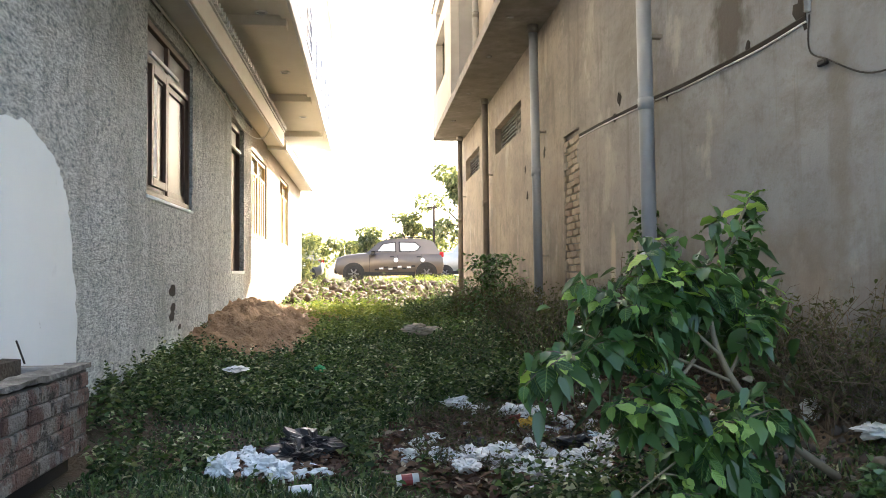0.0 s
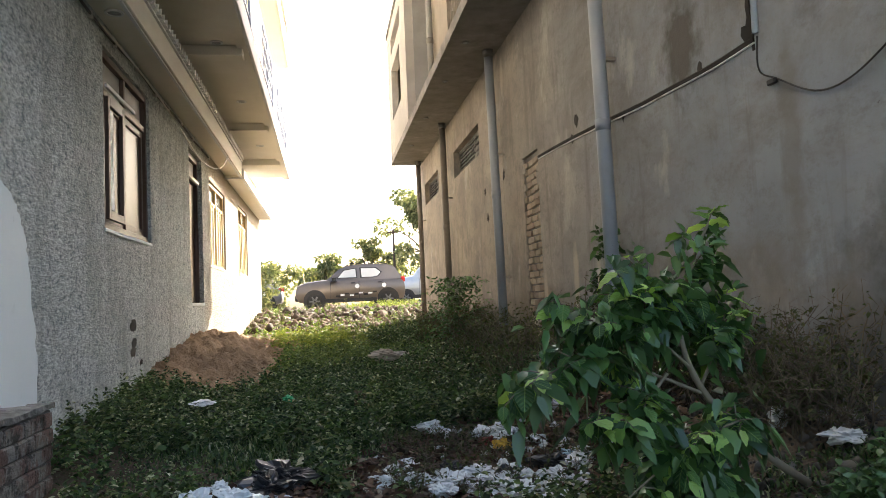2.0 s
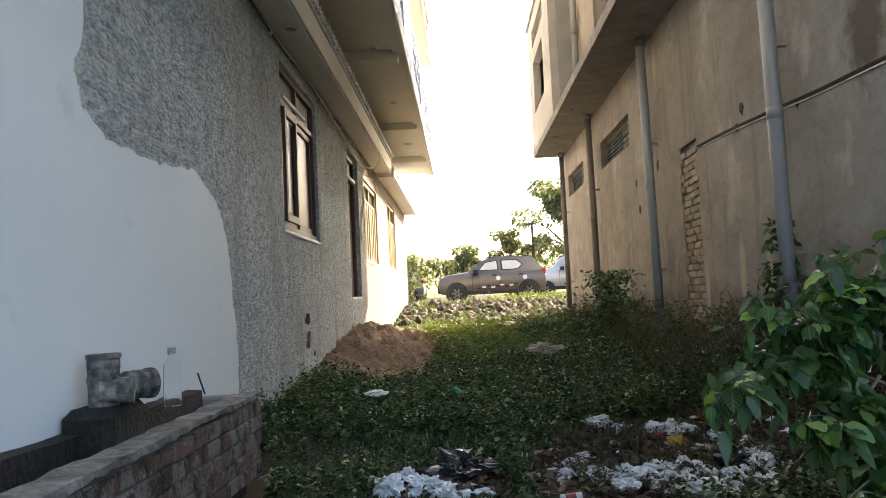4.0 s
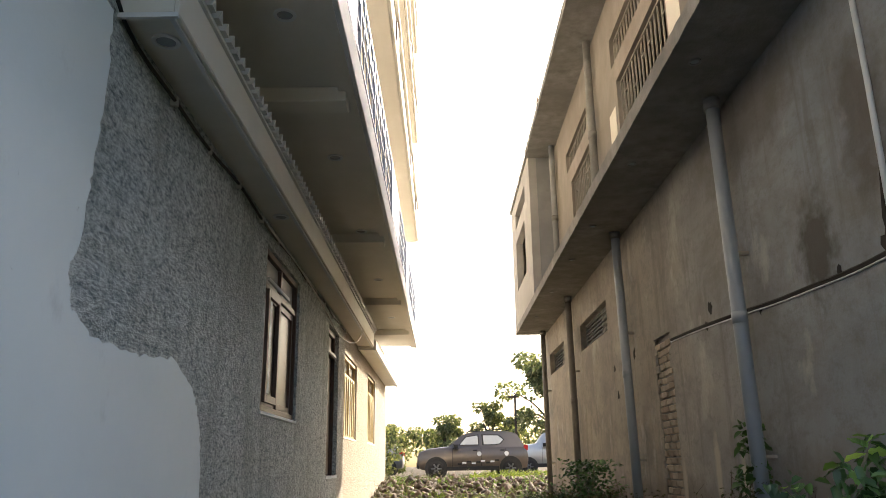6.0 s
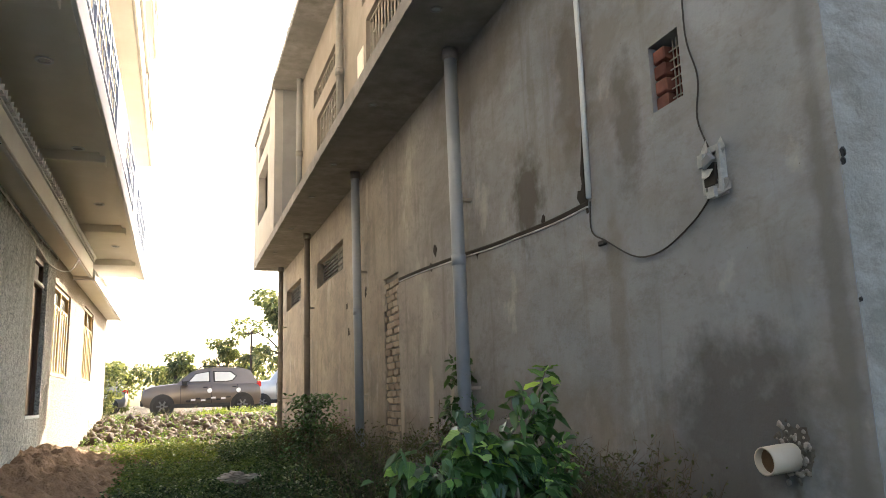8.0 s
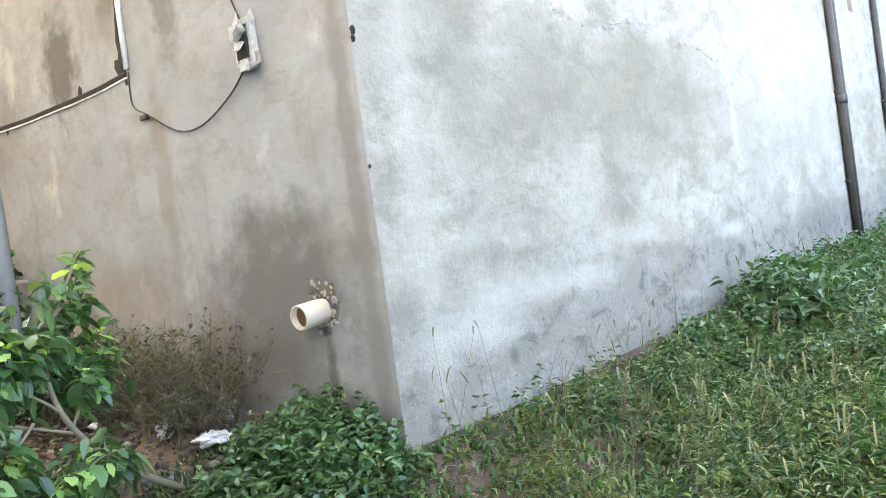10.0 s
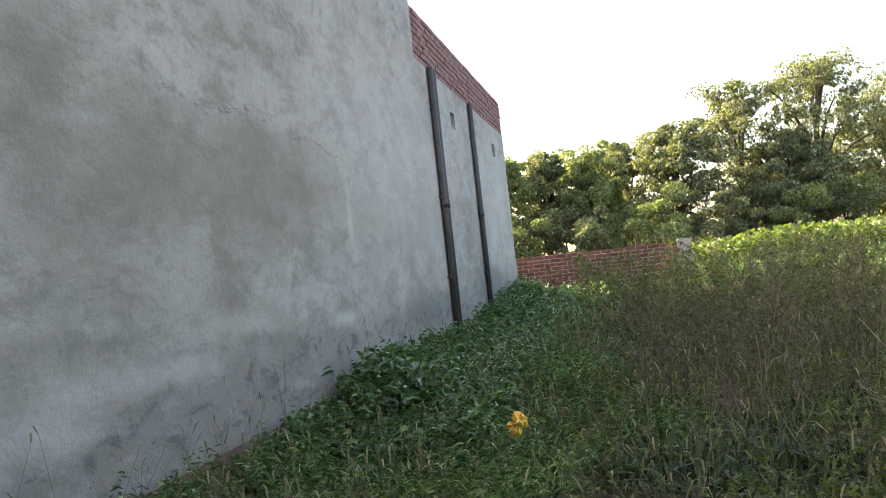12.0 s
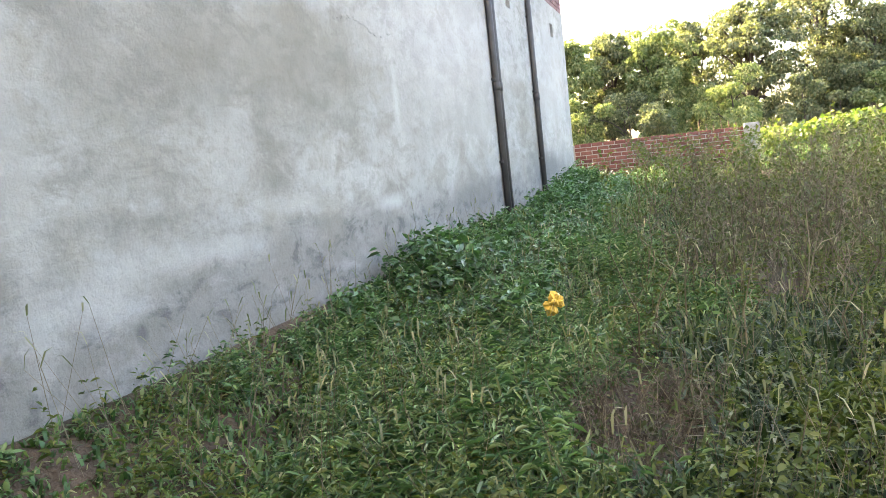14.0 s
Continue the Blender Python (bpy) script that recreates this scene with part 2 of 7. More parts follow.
def make_plaster_gray():
    k = Nodes("cement_plaster_gray")
    z = k.n_z()
    # pale float-finished plaster, beige lower lift, dark damp foot
    tone = k.mix(k.span(k.noise(0.9, 6, 0.62), 0.32, 0.68), (0.40, 0.395, 0.375), (0.54, 0.54, 0.525))
    wavy = k.sums(z, k.sums(k.noise(0.8, 5, 0.6), 0.5, "MULTIPLY"))
    lift = k.sums(k.span(wavy, 2.52, 2.42), k.span(k.noise(0.75, 5, 0.6, stretch=(1, 1, 0.6)), 0.36, 0.6, 0.25, 1.0), "MULTIPLY")
    tone = k.mix(k.sums(lift, 0.85, "MULTIPLY"), tone, (0.335, 0.32, 0.275))
    tone = k.mix(k.span(k.noise(2.6, 8, 0.72, stretch=(0.5, 1, 0.95), distort=0.4), 0.45, 0.64, 0, 0.65), tone, (0.60, 0.6, 0.585))
    tone = k.mix(k.span(k.noise(6, 8, 0.72, stretch=(0.5, 1, 0.9), distort=0.4), 0.47, 0.62, 0, 0.7), tone, (0.27, 0.26, 0.23))
    tone = k.mix(k.span(k.noise(24, 6, 0.74), 0.5, 0.7, 0, 0.45), tone, (0.25, 0.245, 0.23))
    tone = k.mix(k.span(k.noise(2.2, 6, 0.65, stretch=(1.6, 1, 0.4)), 0.6, 0.76, 0, 0.25), tone, (0.26, 0.25, 0.225))
    foot = k.span(k.sums(z, k.sums(k.noise(1.6, 6, 0.62), 0.75, "MULTIPLY")), 1.36, 1.1)
    tone = k.mix(k.sums(foot, 0.65, "MULTIPLY"), tone, (0.25, 0.245, 0.235))
    blot = k.span(k.noise(7.5, 7, 0.7, stretch=(0.6, 1, 1.0), distort=0.5), 0.52, 0.62)
    tone = k.mix(k.sums(k.sums(blot, foot, "MULTIPLY"), 0.75, "MULTIPLY"), tone, (0.14, 0.14, 0.142))
    pale = k.span(k.noise(4.6, 7, 0.7, stretch=(0.55, 1, 1.0), distort=0.5), 0.54, 0.68)
    tone = k.mix(k.sums(k.sums(pale, foot, "MULTIPLY"), 0.55, "MULTIPLY"), tone, (0.45, 0.455, 0.46))
    for c, r, col, s, n in (((8.2, 2.1, 2.4), (3.2, 1, 1.7), (0.66, 0.655, 0.64), 0.45, 1.6), ((13.5, 2.1, 2.4), (2.6, 1, 2.0), (0.66, 0.655, 0.64), 0.5, 1.6), ((2.75, 2.1, 0.7), (0.5, 1, 0.17), (0.66, 0.66, 0.65), 0.5, 5.0), ((3.7, 2.1, 0.8), (0.6, 1, 0.1), (0.55, 0.55, 0.54), 0.6, 6.0), ((2.9, 2.1, 2.0), (0.25, 1, 1.2), (0.28, 0.272, 0.245), 0.5, 3.0), ((3.6, 2.1, 1.8), (0.5, 1, 0.55), (0.27, 0.26, 0.225), 0.6, 3.0),
                            ((4.9, 2.1, 1.75), (1.7, 1, 0.5), (0.285, 0.27, 0.225), 0.6, 2.4), ((4.2, 2.1, 1.25), (0.3, 1, 0.6), (0.26, 0.247, 0.21), 0.4, 1.8),
                            ((3.05, 2.1, 0.84), (0.4, 1, 0.15), (0.54, 0.54, 0.53), 0.55, 6), ((2.85, 2.1, 1.02), (0.3, 1, 0.07), (0.24, 0.235, 0.225), 0.35, 6),
                            ((5.95, 2.1, 0.88), (0.3, 1, 0.08), (0.6, 0.6, 0.59), 0.75, 5), ((4.4, 2.1, 0.98), (0.45, 1, 0.07), (0.54, 0.53, 0.50), 0.6, 5),
                            ((2.5, 2.1, 1.4), (0.14, 1, 1.5), (0.52, 0.515, 0.495), 0.55, 3), ((6.3, 2.1, 1.75), (0.08, 1, 0.4), (0.6, 0.6, 0.59), 0.65, 4),
                            ((3.02, 2.1, 0.52), (0.05, 1, 0.06), (0.15, 0.15, 0.15), 0.8, 6), ((8.6, 2.1, 0.8), (1.2, 1, 0.3), (0.2, 0.2, 0.195), 0.7, 3), ((12.6, 2.1, 0.95), (2.4, 1, 0.35), (0.2, 0.2, 0.195), 0.75, 3)):
        tone = k.mix(k.sums(k.blob(c, r, 0.75, 0.6, n), s, "MULTIPLY"), tone, col)
    tone = k.mix(1.0, tone, (0.675, 0.65, 0.625), "MULTIPLY")
    h = k.sums(k.noise(4, 5, 0.6), k.sums(k.noise(34, 6, 0.7), 0.4, "MULTIPLY"))
    return k.done(tone, 0.9, k.bump(h, 0.8, 0.028), 0, 0.25)


def make_ground():
    k = Nodes("soil_and_litter")
    tone = k.mix(k.span(k.noise(2.5, 7, 0.65), 0.3, 0.7), (0.05, 0.037, 0.027), (0.12, 0.084, 0.06))
    tone = k.mix(k.span(k.noise(0.7, 5), 0.45, 0.65, 0, 0.7), tone, (0.045, 0.055, 0.022))
    tone = k.mix(k.span(k.noise(30, 5, 0.7), 0.62, 0.7, 0, 0.5), tone, (0.20, 0.165, 0.11))
    tone = k.mix(k.sums(k.blob((1.95, 4.0, 0.3), (0.65, 1.3, 2), 0.5, 0.4, 2.0), 0.85, "MULTIPLY"), tone, (0.19, 0.14, 0.105))
    far = k.sums(k.blob((4, 24.0, 0.6), (14, 11, 5), 0.4, 0.3, 1.0), 0.8, "MULTIPLY")
    tone = k.mix(far, tone, (0.22, 0.175, 0.125))
    lawn = k.span(k.sums(k.blob((26, -8, 0.5), (9, 9, 5), 0.4, 0.3, 0.5), 1.0, "MULTIPLY"), 0, 1)
    tone = k.mix(lawn, tone, (0.07, 0.10, 0.03))
    return k.done(tone, 0.95, k.bump(k.sums(k.noise(12, 6, 0.7), k.noise(50, 4)), 0.8, 0.03), 0, 0.15)


def make_glass():
    k = Nodes("window_glass")
    k.done((0.9, 0.93, 0.93), 0.06)
    k.b.inputs["Transmission Weight"].default_value = 0.85
    k.b.inputs["IOR"].default_value = 1.45
    return k.m


M_STUCCO, M_SMOOTH, M_BROWN, M_GRAY, M_GROUND, M_GLASS = make_stucco(), make_smooth_paint(), make_plaster_brown(), make_plaster_gray(), make_ground(), make_glass()
M_CREAM = plain("cream_paint", (0.72, 0.67, 0.58), (0.80, 0.76, 0.68), 4, 0.75, 0.2, 60)
M_SOFFIT = plain("soffit_paint", (0.78, 0.76, 0.70), (0.87, 0.85, 0.80), 3, 0.75, 0.15, 50)
M_WHITE = plain("white_paint", (0.74, 0.76, 0.78), (0.84, 0.85, 0.86), 5, 0.6, 0.15, 60)
M_CONC = plain("raw_concrete", (0.18, 0.171, 0.16), (0.37, 0.358, 0.34), 5, 0.92, 0.5, 45, dist=0.012)
M_BAY = plain("bay_plaster", (0.35, 0.335, 0.315), (0.48, 0.46, 0.435), 3, 0.9, 0.3, 50)
M_UPPER = plain("upper_plaster", (0.235, 0.205, 0.175), (0.35, 0.31, 0.27), 3, 0.9, 0.3, 50)
M_BOXGREY = plain("cement_grey_side", (0.24, 0.24, 0.24), (0.36, 0.36, 0.36), 3, 0.9, 0.3, 50)
M_FRAME = plain("brown_window_paint", (0.075, 0.045, 0.032), (0.13, 0.08, 0.058), 12, 0.5, 0.15, 120)
M_OCHRE = plain("ochre_frame_paint", (0.36, 0.24, 0.09), (0.5, 0.36, 0.15), 12, 0.5, 0.15, 120)
# near black: darkness of rooms, vents, holes and undercuts put into the colour
M_DARK = plain("hollow_shade", (0.02, 0.018, 0.016), (0.045, 0.04, 0.035), 3, 0.9, 0.2)
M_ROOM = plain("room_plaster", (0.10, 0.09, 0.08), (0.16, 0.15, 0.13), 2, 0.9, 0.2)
M_PIPE = plain("grey_pvc", (0.27, 0.30, 0.34), (0.37, 0.40, 0.44), 6, 0.45, 0.1, 90, spec=0.5)
M_PVC = plain("cream_pvc", (0.46, 0.41, 0.34), (0.6, 0.55, 0.48), 9, 0.4, 0.1, 90, spec=0.5)
M_RUST = plain("rusty_pipe_mouth", (0.16, 0.09, 0.05), (0.26, 0.15, 0.09), 20, 0.8, 0.3)
M_BLACKPIPE = plain("black_drain_pipe", (0.035, 0.033, 0.032), (0.075, 0.07, 0.068), 7, 0.6, 0.2)
M_IRON = plain("iron_grille", (0.30, 0.27, 0.23), (0.42, 0.38, 0.33), 20, 0.6, 0.2, metal=0.2)
M_RAIL = plain("blue_steel_rail", (0.12, 0.15, 0.22), (0.2, 0.25, 0.36), 20, 0.4, 0.1, metal=0.5)
M_WIRE = plain("black_cable", (0.015, 0.015, 0.016), (0.04, 0.04, 0.04), 30, 0.5, 0.1)
M_WWIRE = plain("white_cable", (0.6, 0.6, 0.58), (0.75, 0.75, 0.72), 30, 0.5, 0.1)
M_MORTAR = plain("mortar", (0.26, 0.24, 0.22), (0.40, 0.38, 0.35), 10, 0.95, 0.5, 60)
M_BRICK = varied("clay_brick", [(0.0, (0.122, 0.0446, 0.0363)), (0.45, (0.194, 0.0713, 0.0561)), (0.8, (0.23, 0.093, 0.0726)), (1.0, (0.158, 0.0682, 0.0594))])
M_BRICKPALE = varied("pale_brick", [(0.0, (0.40, 0.33, 0.26)), (0.5, (0.54, 0.46, 0.37)), (1.0, (0.32, 0.25, 0.2))])
M_BRICKPINK = varied("dusty_pink_brick", [(0.0, (0.204, 0.1, 0.0935)), (0.5, (0.281, 0.148, 0.14)), (1.0, (0.238, 0.128, 0.123))])
M_STONE = varied("rubble_stone", [(0.0, (0.04, 0.028, 0.019)), (0.5, (0.1, 0.068, 0.045)), (0.9, (0.16, 0.11, 0.075)), (1.0, (0.34, 0.3, 0.25))], by="Island")
M_EARTH = plain("orange_earth", (0.2, 0.125, 0.07), (0.42, 0.275, 0.155), 7, 0.95, 1.0, 22, dist=0.05)
M_PLASTIC = plain("white_film", (0.66, 0.68, 0.69), (0.84, 0.85, 0.86), 9, 0.45, 0.4, 30, spec=0.5)
M_BLACKFILM = plain("black_film", (0.012, 0.012, 0.014), (0.03, 0.03, 0.034), 9, 0.35, 0.4, 30, spec=0.5)
M_YELLOW = plain("yellow_film", (0.55, 0.33, 0.04), (0.72, 0.5, 0.1), 9, 0.5, 0.3, 30)
M_BLUEFILM = plain("blue_film", (0.25, 0.38, 0.47), (0.45, 0.55, 0.62), 9, 0.45, 0.3, 30)
M_GREENFILM = plain("green_plastic", (0.02, 0.30, 0.11), (0.05, 0.42, 0.18), 9, 0.4, 0.3, 30)
M_REDFILM = plain("dark_red_film", (0.2, 0.03, 0.03), (0.35, 0.07, 0.06), 9, 0.5, 0.3, 30)
M_BARK = plain("bark", (0.06, 0.045, 0.034), (0.14, 0.11, 0.085), 12, 0.95, 0.8, 40, dist=0.02)
M_STEM = plain("shrub_stem", (0.13, 0.11, 0.075), (0.22, 0.19, 0.13), 20, 0.8, 0.4)
M_DRYTWIG = varied("dry_twigs", [(0.0, (0.085, 0.0638, 0.0425)), (0.6, (0.162, 0.128, 0.0892)), (1.0, (0.272, 0.221, 0.153))], by="Island")
M_STRAW = varied("pale_stalks", [(0.0, (0.14, 0.105, 0.063)), (0.6, (0.224, 0.182, 0.112)), (1.0, (0.294, 0.252, 0.168))], by="Island")
# lighter stops paint in blade highlights, with dry straw at the end
L_GRASS = leafy("grass_blades", [(0.0, (0.026, 0.068, 0.02)), (0.4, (0.06, 0.13, 0.04)), (0.75, (0.115, 0.195, 0.07)), (0.93, (0.21, 0.26, 0.13)), (1.0, (0.28, 0.26, 0.15))], 0.45)
# shaded copy of the grass colours; palest stop holds dried leaves and painted glints
L_ALLEY = leafy("shade_toned_weeds", [(0.0, (0.016, 0.036, 0.014)), (0.45, (0.045, 0.088, 0.03)), (0.8, (0.11, 0.175, 0.065)), (0.92, (0.22, 0.24, 0.13)), (1.0, (0.52, 0.52, 0.44))], 0.5, 0.3, "Island", 0.32)
L_DRYLEAF = leafy("browned_weeds", [(0.0, (0.05, 0.058, 0.03)), (0.5, (0.09, 0.092, 0.05)), (0.8, (0.06, 0.088, 0.033)), (1.0, (0.18, 0.165, 0.1))], 0.7)
# sunlit copy: sunshine put into the leaf colour
L_BRIGHT = leafy("sun_toned_weeds", [(0.0, (0.09, 0.13, 0.025)), (0.6, (0.16, 0.2, 0.04)), (1.0, (0.26, 0.27, 0.07))], 0.55)
L_FIELDBRIGHT = leafy("yellowing_field_weeds", [(0.0, (0.045, 0.07, 0.014)), (0.6, (0.085, 0.11, 0.024)), (1.0, (0.15, 0.155, 0.045))], 0.6)
L_OLIVE = leafy("dull_olive_grass", [(0.0, (0.013, 0.028, 0.009)), (0.5, (0.034, 0.062, 0.018)), (0.85, (0.078, 0.108, 0.04)), (1.0, (0.17, 0.155, 0.09))], 0.6, 0.25)
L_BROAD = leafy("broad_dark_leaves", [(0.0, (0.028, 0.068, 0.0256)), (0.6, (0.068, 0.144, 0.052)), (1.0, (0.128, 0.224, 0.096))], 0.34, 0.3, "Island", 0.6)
# bright stops: young tip leaves and painted highlights; dark stops: shade in the crown
L_SHRUB = leafy("shrub_leaves", [(0.0, (0.028, 0.072, 0.03)), (0.4, (0.07, 0.16, 0.05)), (0.62, (0.25, 0.42, 0.11)), (1.0, (0.55, 0.72, 0.26))], 0.5, 0.4, "Object", 0.35, True)
# greyer, brighter stops put the haze over distant trees into the leaf colour
L_TREE = leafy("hazed_tree_foliage", [(0.0, (0.075, 0.088, 0.055)), (0.5, (0.155, 0.168, 0.1)), (0.85, (0.25, 0.245, 0.145)), (1.0, (0.34, 0.31, 0.19))], 0.8, 0.3, "Island", 0.15)
L_TREELIGHT = leafy("hazed_light_foliage", [(0.0, (0.09, 0.12, 0.05)), (0.5, (0.18, 0.21, 0.1)), (1.0, (0.31, 0.31, 0.16))], 0.8, 0.35, "Island", 0.15)
L_HEDGE = leafy("sunny_hedge", [(0.0, (0.0425, 0.0723, 0.0153)), (0.5, (0.0892, 0.128, 0.0272)), (1.0, (0.162, 0.191, 0.051))], 0.55)


# ---- building blocks ----
def attach(ob, parent):
    if parent:
        ob.parent = parent
        ob.matrix_parent_inverse = parent.matrix_basis.inverted()
    return ob


def thing(name, at, label, category, group=""):
    return tagged(new_at(name, at), label, category, group)


def new_at(name, at):
    ob = new(name)
    ob.empty_display_size = 0.1
    ob.matrix_basis = Matrix.Translation(at)
    return ob


def part(name, bm, material, parent=None, label="", smooth=False):
    me = bpy.data.meshes.new(name)
    bm.normal_update()
    bm.to_mesh(me)
    bm.free()
    me.materials.append(material)
    if smooth:
        me.shade_smooth()
    ob = attach(new(name, me), parent)
    if label:
        tagged(ob, label)
    return ob


def np_mesh(name, V, F, material, parent=None, label="", category="", kind=""):
    """A mesh of quads from arrays."""
    me = bpy.data.meshes.new(name)
    F = np.asarray(F, dtype=np.int32)
    me.vertices.add(len(V)), me.loops.add(F.size), me.polygons.add(len(F))
    me.vertices.foreach_set("co", np.asarray(V, dtype=np.float32).ravel())
    me.loops.foreach_set("vertex_index", F.ravel())
    me.polygons.foreach_set("loop_start", np.arange(0, F.size, F.shape[1], dtype=np.int32))
    me.update(calc_edges=True)
    me.materials.append(material)
    return tagged(attach(new(name, me), parent), label, category, "", kind)


def boxes(*pairs, bevel=0.0):
    bm = bmesh.new()
    for a, b in pairs:
        r = bmesh.ops.create_cube(bm, size=1)
        for v in r["verts"]:
            v.co = Vector([(a[i] + b[i]) / 2 + v.co[i] * (b[i] - a[i]) for i in range(3)])
    if bevel:
        bmesh.ops.bevel(bm, geom=bm.edges[:], offset=bevel, segments=1, affect="EDGES")
    return bm


def tube(points, radius, sides=10, caps=True, bore=0.0):
    """A pipe along points; with a bore it is hollow at its last end."""
    bm = bmesh.new()
    P = [Vector(p) for p in points]
    rings = []
    for i, p in enumerate(P):
        d = (P[min(i + 1, len(P) - 1)] - P[max(i - 1, 0)]).normalized()
        u = d.cross(Vector((0.3, 0.2, 1)) if abs(d.z) < 0.9 else Vector((1, 0.1, 0))).normalized()
        w = d.cross(u)
        r = radius[i] if isinstance(radius, (list, tuple)) else radius
        rings.append([bm.verts.new(p + (u * math.cos(a) + w * math.sin(a)) * r) for a in [2 * math.pi * q / sides for q in range(sides)]])
    if bore:
        d = (P[-1] - P[-2]).normalized()
        for f, back in ((bore, 0.0), (bore, 0.12)):
            rings.append([bm.verts.new(P[-1] + (v.co - P[-1]) * f / 1.0 - d * back) for v in rings[len(P) - 1]])
    for a, b in zip(rings, rings[1:]):
        for q in range(sides):
            bm.faces.new((a[q], a[(q + 1) % sides], b[(q + 1) % sides], b[q]))
    if caps:
        bm.faces.new(rings[0][::-1])
        bm.faces.new(rings[-1])
    bmesh.ops.recalc_face_normals(bm, faces=bm.faces[:])
    return bm


def smooth_line(points, n=6):
    """Points along a soft curve through the given ones."""
    P = [Vector(p) for p in points]
    out = []
    for i in range(len(P) - 1):
        p0, p1, p2, p3 = P[max(i - 1, 0)], P[i], P[i + 1], P[min(i + 2, len(P) - 1)]
        for s in range(n):
            t = s / n
            out.append(0.5 * (2 * p1 + (p2 - p0) * t + (2 * p0 - 5 * p1 + 4 * p2 - p3) * t * t + (3 * p1 - p0 - 3 * p2 + p3) * t ** 3))
    return out + [P[-1]]


def wall_solid(axis, lo, hi, ulo, uhi, zlo, zhi, holes=()):
    """A wall from lo to hi across axis (0: x, 1: y), ulo to uhi along it, with holes (u0, u1, z0, z1) through it."""
    us = sorted({ulo, uhi, *[h[0] for h in holes], *[h[1] for h in holes]})
    zs = sorted({zlo, zhi, *[h[2] for h in holes], *[h[3] for h in holes]})
    full = {}
    for i in range(len(us) - 1):
        for j in range(len(zs) - 1):
            u, z = (us[i] + us[i + 1]) / 2, (zs[j] + zs[j + 1]) / 2
            full[i, j] = not any(h[0] < u < h[1] and h[2] < z < h[3] for h in holes)
    bm = bmesh.new()
    made = {}

    def vert(w, i, j):
        key = (w, i, j)
        if key not in made:
            c = (lo, hi)[w]
            made[key] = bm.verts.new((c, us[i], zs[j]) if axis == 0 else (us[i], c, zs[j]))
        return made[key]

    for (i, j), solid in full.items():
        if not solid:
            continue
        for w in (0, 1):
            bm.faces.new([vert(w, *q) for q in ((i, j), (i + 1, j), (i + 1, j + 1), (i, j + 1))])
        for di, dj, a, b in ((-1, 0, (i, j), (i, j + 1)), (1, 0, (i + 1, j), (i + 1, j + 1)), (0, -1, (i, j), (i + 1, j)), (0, 1, (i, j + 1), (i + 1, j + 1))):
            if not full.get((i + di, j + dj), False):
                bm.faces.new((vert(0, *a), vert(0, *b), vert(1, *b), vert(1, *a)))
    bmesh.ops.recalc_face_normals(bm, faces=bm.faces[:])
    return bm


def structure(name, bm, material, label="", smooth=False):
    return tagged(part(name, bm, material, None, label, smooth), kind="structure")


def step(v, a, b):
    t = np.clip((np.asarray(v, dtype=float) - a) / (b - a), 0, 1)
    return t * t * (3 - 2 * t)


PH = rng.uniform(0, 6.28, (12,))
KX, KY = rng.normal(0, 1.6, 12), rng.normal(0, 1.6, 12)


def ground_height(x, y):
    """The lie of the land: a sunken alley that climbs to the road, a field that rises along the wall."""
    x, y = np.asarray(x, dtype=float), np.asarray(y, dtype=float)
    a = np.interp(y, [-60, 0, 4.5, 6.6, 8, 12, 16, 18, 20.3, 23, 400], [-.1, -.1, 0, .08, .15, .28, .38, .48, .74, .82, .85])
    f = np.interp(x, [-60, 1.5, 3, 9, 15, 25, 400], [-.1, -.1, .0, .25, .48, .52, .55])
    w = step(y, 0.3, 3.0)
    z = f * (1 - w) + np.maximum(a, f * step(x, 9, 15)) * w
    z = z + 0.42 * step(x, 0.9, 2.2) * step(y, 1.2, 2.6) * (1 - step(y, 5.0, 8.0))
    z = z + 0.14 * (1 - step(x, -1.8, -0.9)) * step(y, 4.2, 5.8) * (1 - step(y, 12.0, 15.0))
    bumps = sum(np.sin(KX[i] * x + KY[i] * y + PH[i]) for i in range(12)) / 12
    return z + 0.06 * bumps * step(np.hypot(x, y), 1.0, 3.0)


def gz(x, y):
    return float(ground_height(x, y))


# ---- ground ----
def build_ground():
    def axis(lo, hi, fine_lo, fine_hi, fine):
        mid = np.arange(fine_lo, fine_hi, fine)
        k = np.geomspace(fine, hi - fine_hi, 26)
        m = np.geomspace(fine, fine_lo - lo, 26)
        return np.concatenate([fine_lo - m[::-1], mid, fine_hi + k])
    xs, ys = axis(-900, 900, -3, 18, 0.16), axis(-900, 900, -9, 24, 0.16)
    X, Y = np.meshgrid(xs, ys, indexing="ij")
    V = np.stack([X, Y, ground_height(X, Y)], -1).reshape(-1, 3)
    n, m = len(xs), len(ys)
    I = np.arange(n * m).reshape(n, m)
    F = np.stack([I[:-1, :-1], I[1:, :-1], I[1:, 1:], I[:-1, 1:]], -1).reshape(-1, 4)
    ob = np_mesh("ground", V, F, M_GROUND, None, "dark weedy soil of the lane and the field", "ground", "structure")
    ob.data.shade_smooth()


build_ground()

# ---- house with the roughcast wall ----
L = -1.8
WIN1, DOOR1, WIN2, WIN3 = (6.8, 8.46, 1.67, 3.19), (10.75, 11.8, 1.07, 3.16), (12.55, 14.35, 1.66, 3.0), (16.45, 18.2, 1.69, 3.12)
wall_left = structure("wall_left", wall_solid(0, L - 0.25, L, -7, 21.7, -0.5, 4.05, (WIN1, DOOR1, WIN2, WIN3)), M_STUCCO, "grey roughcast house wall with openings")
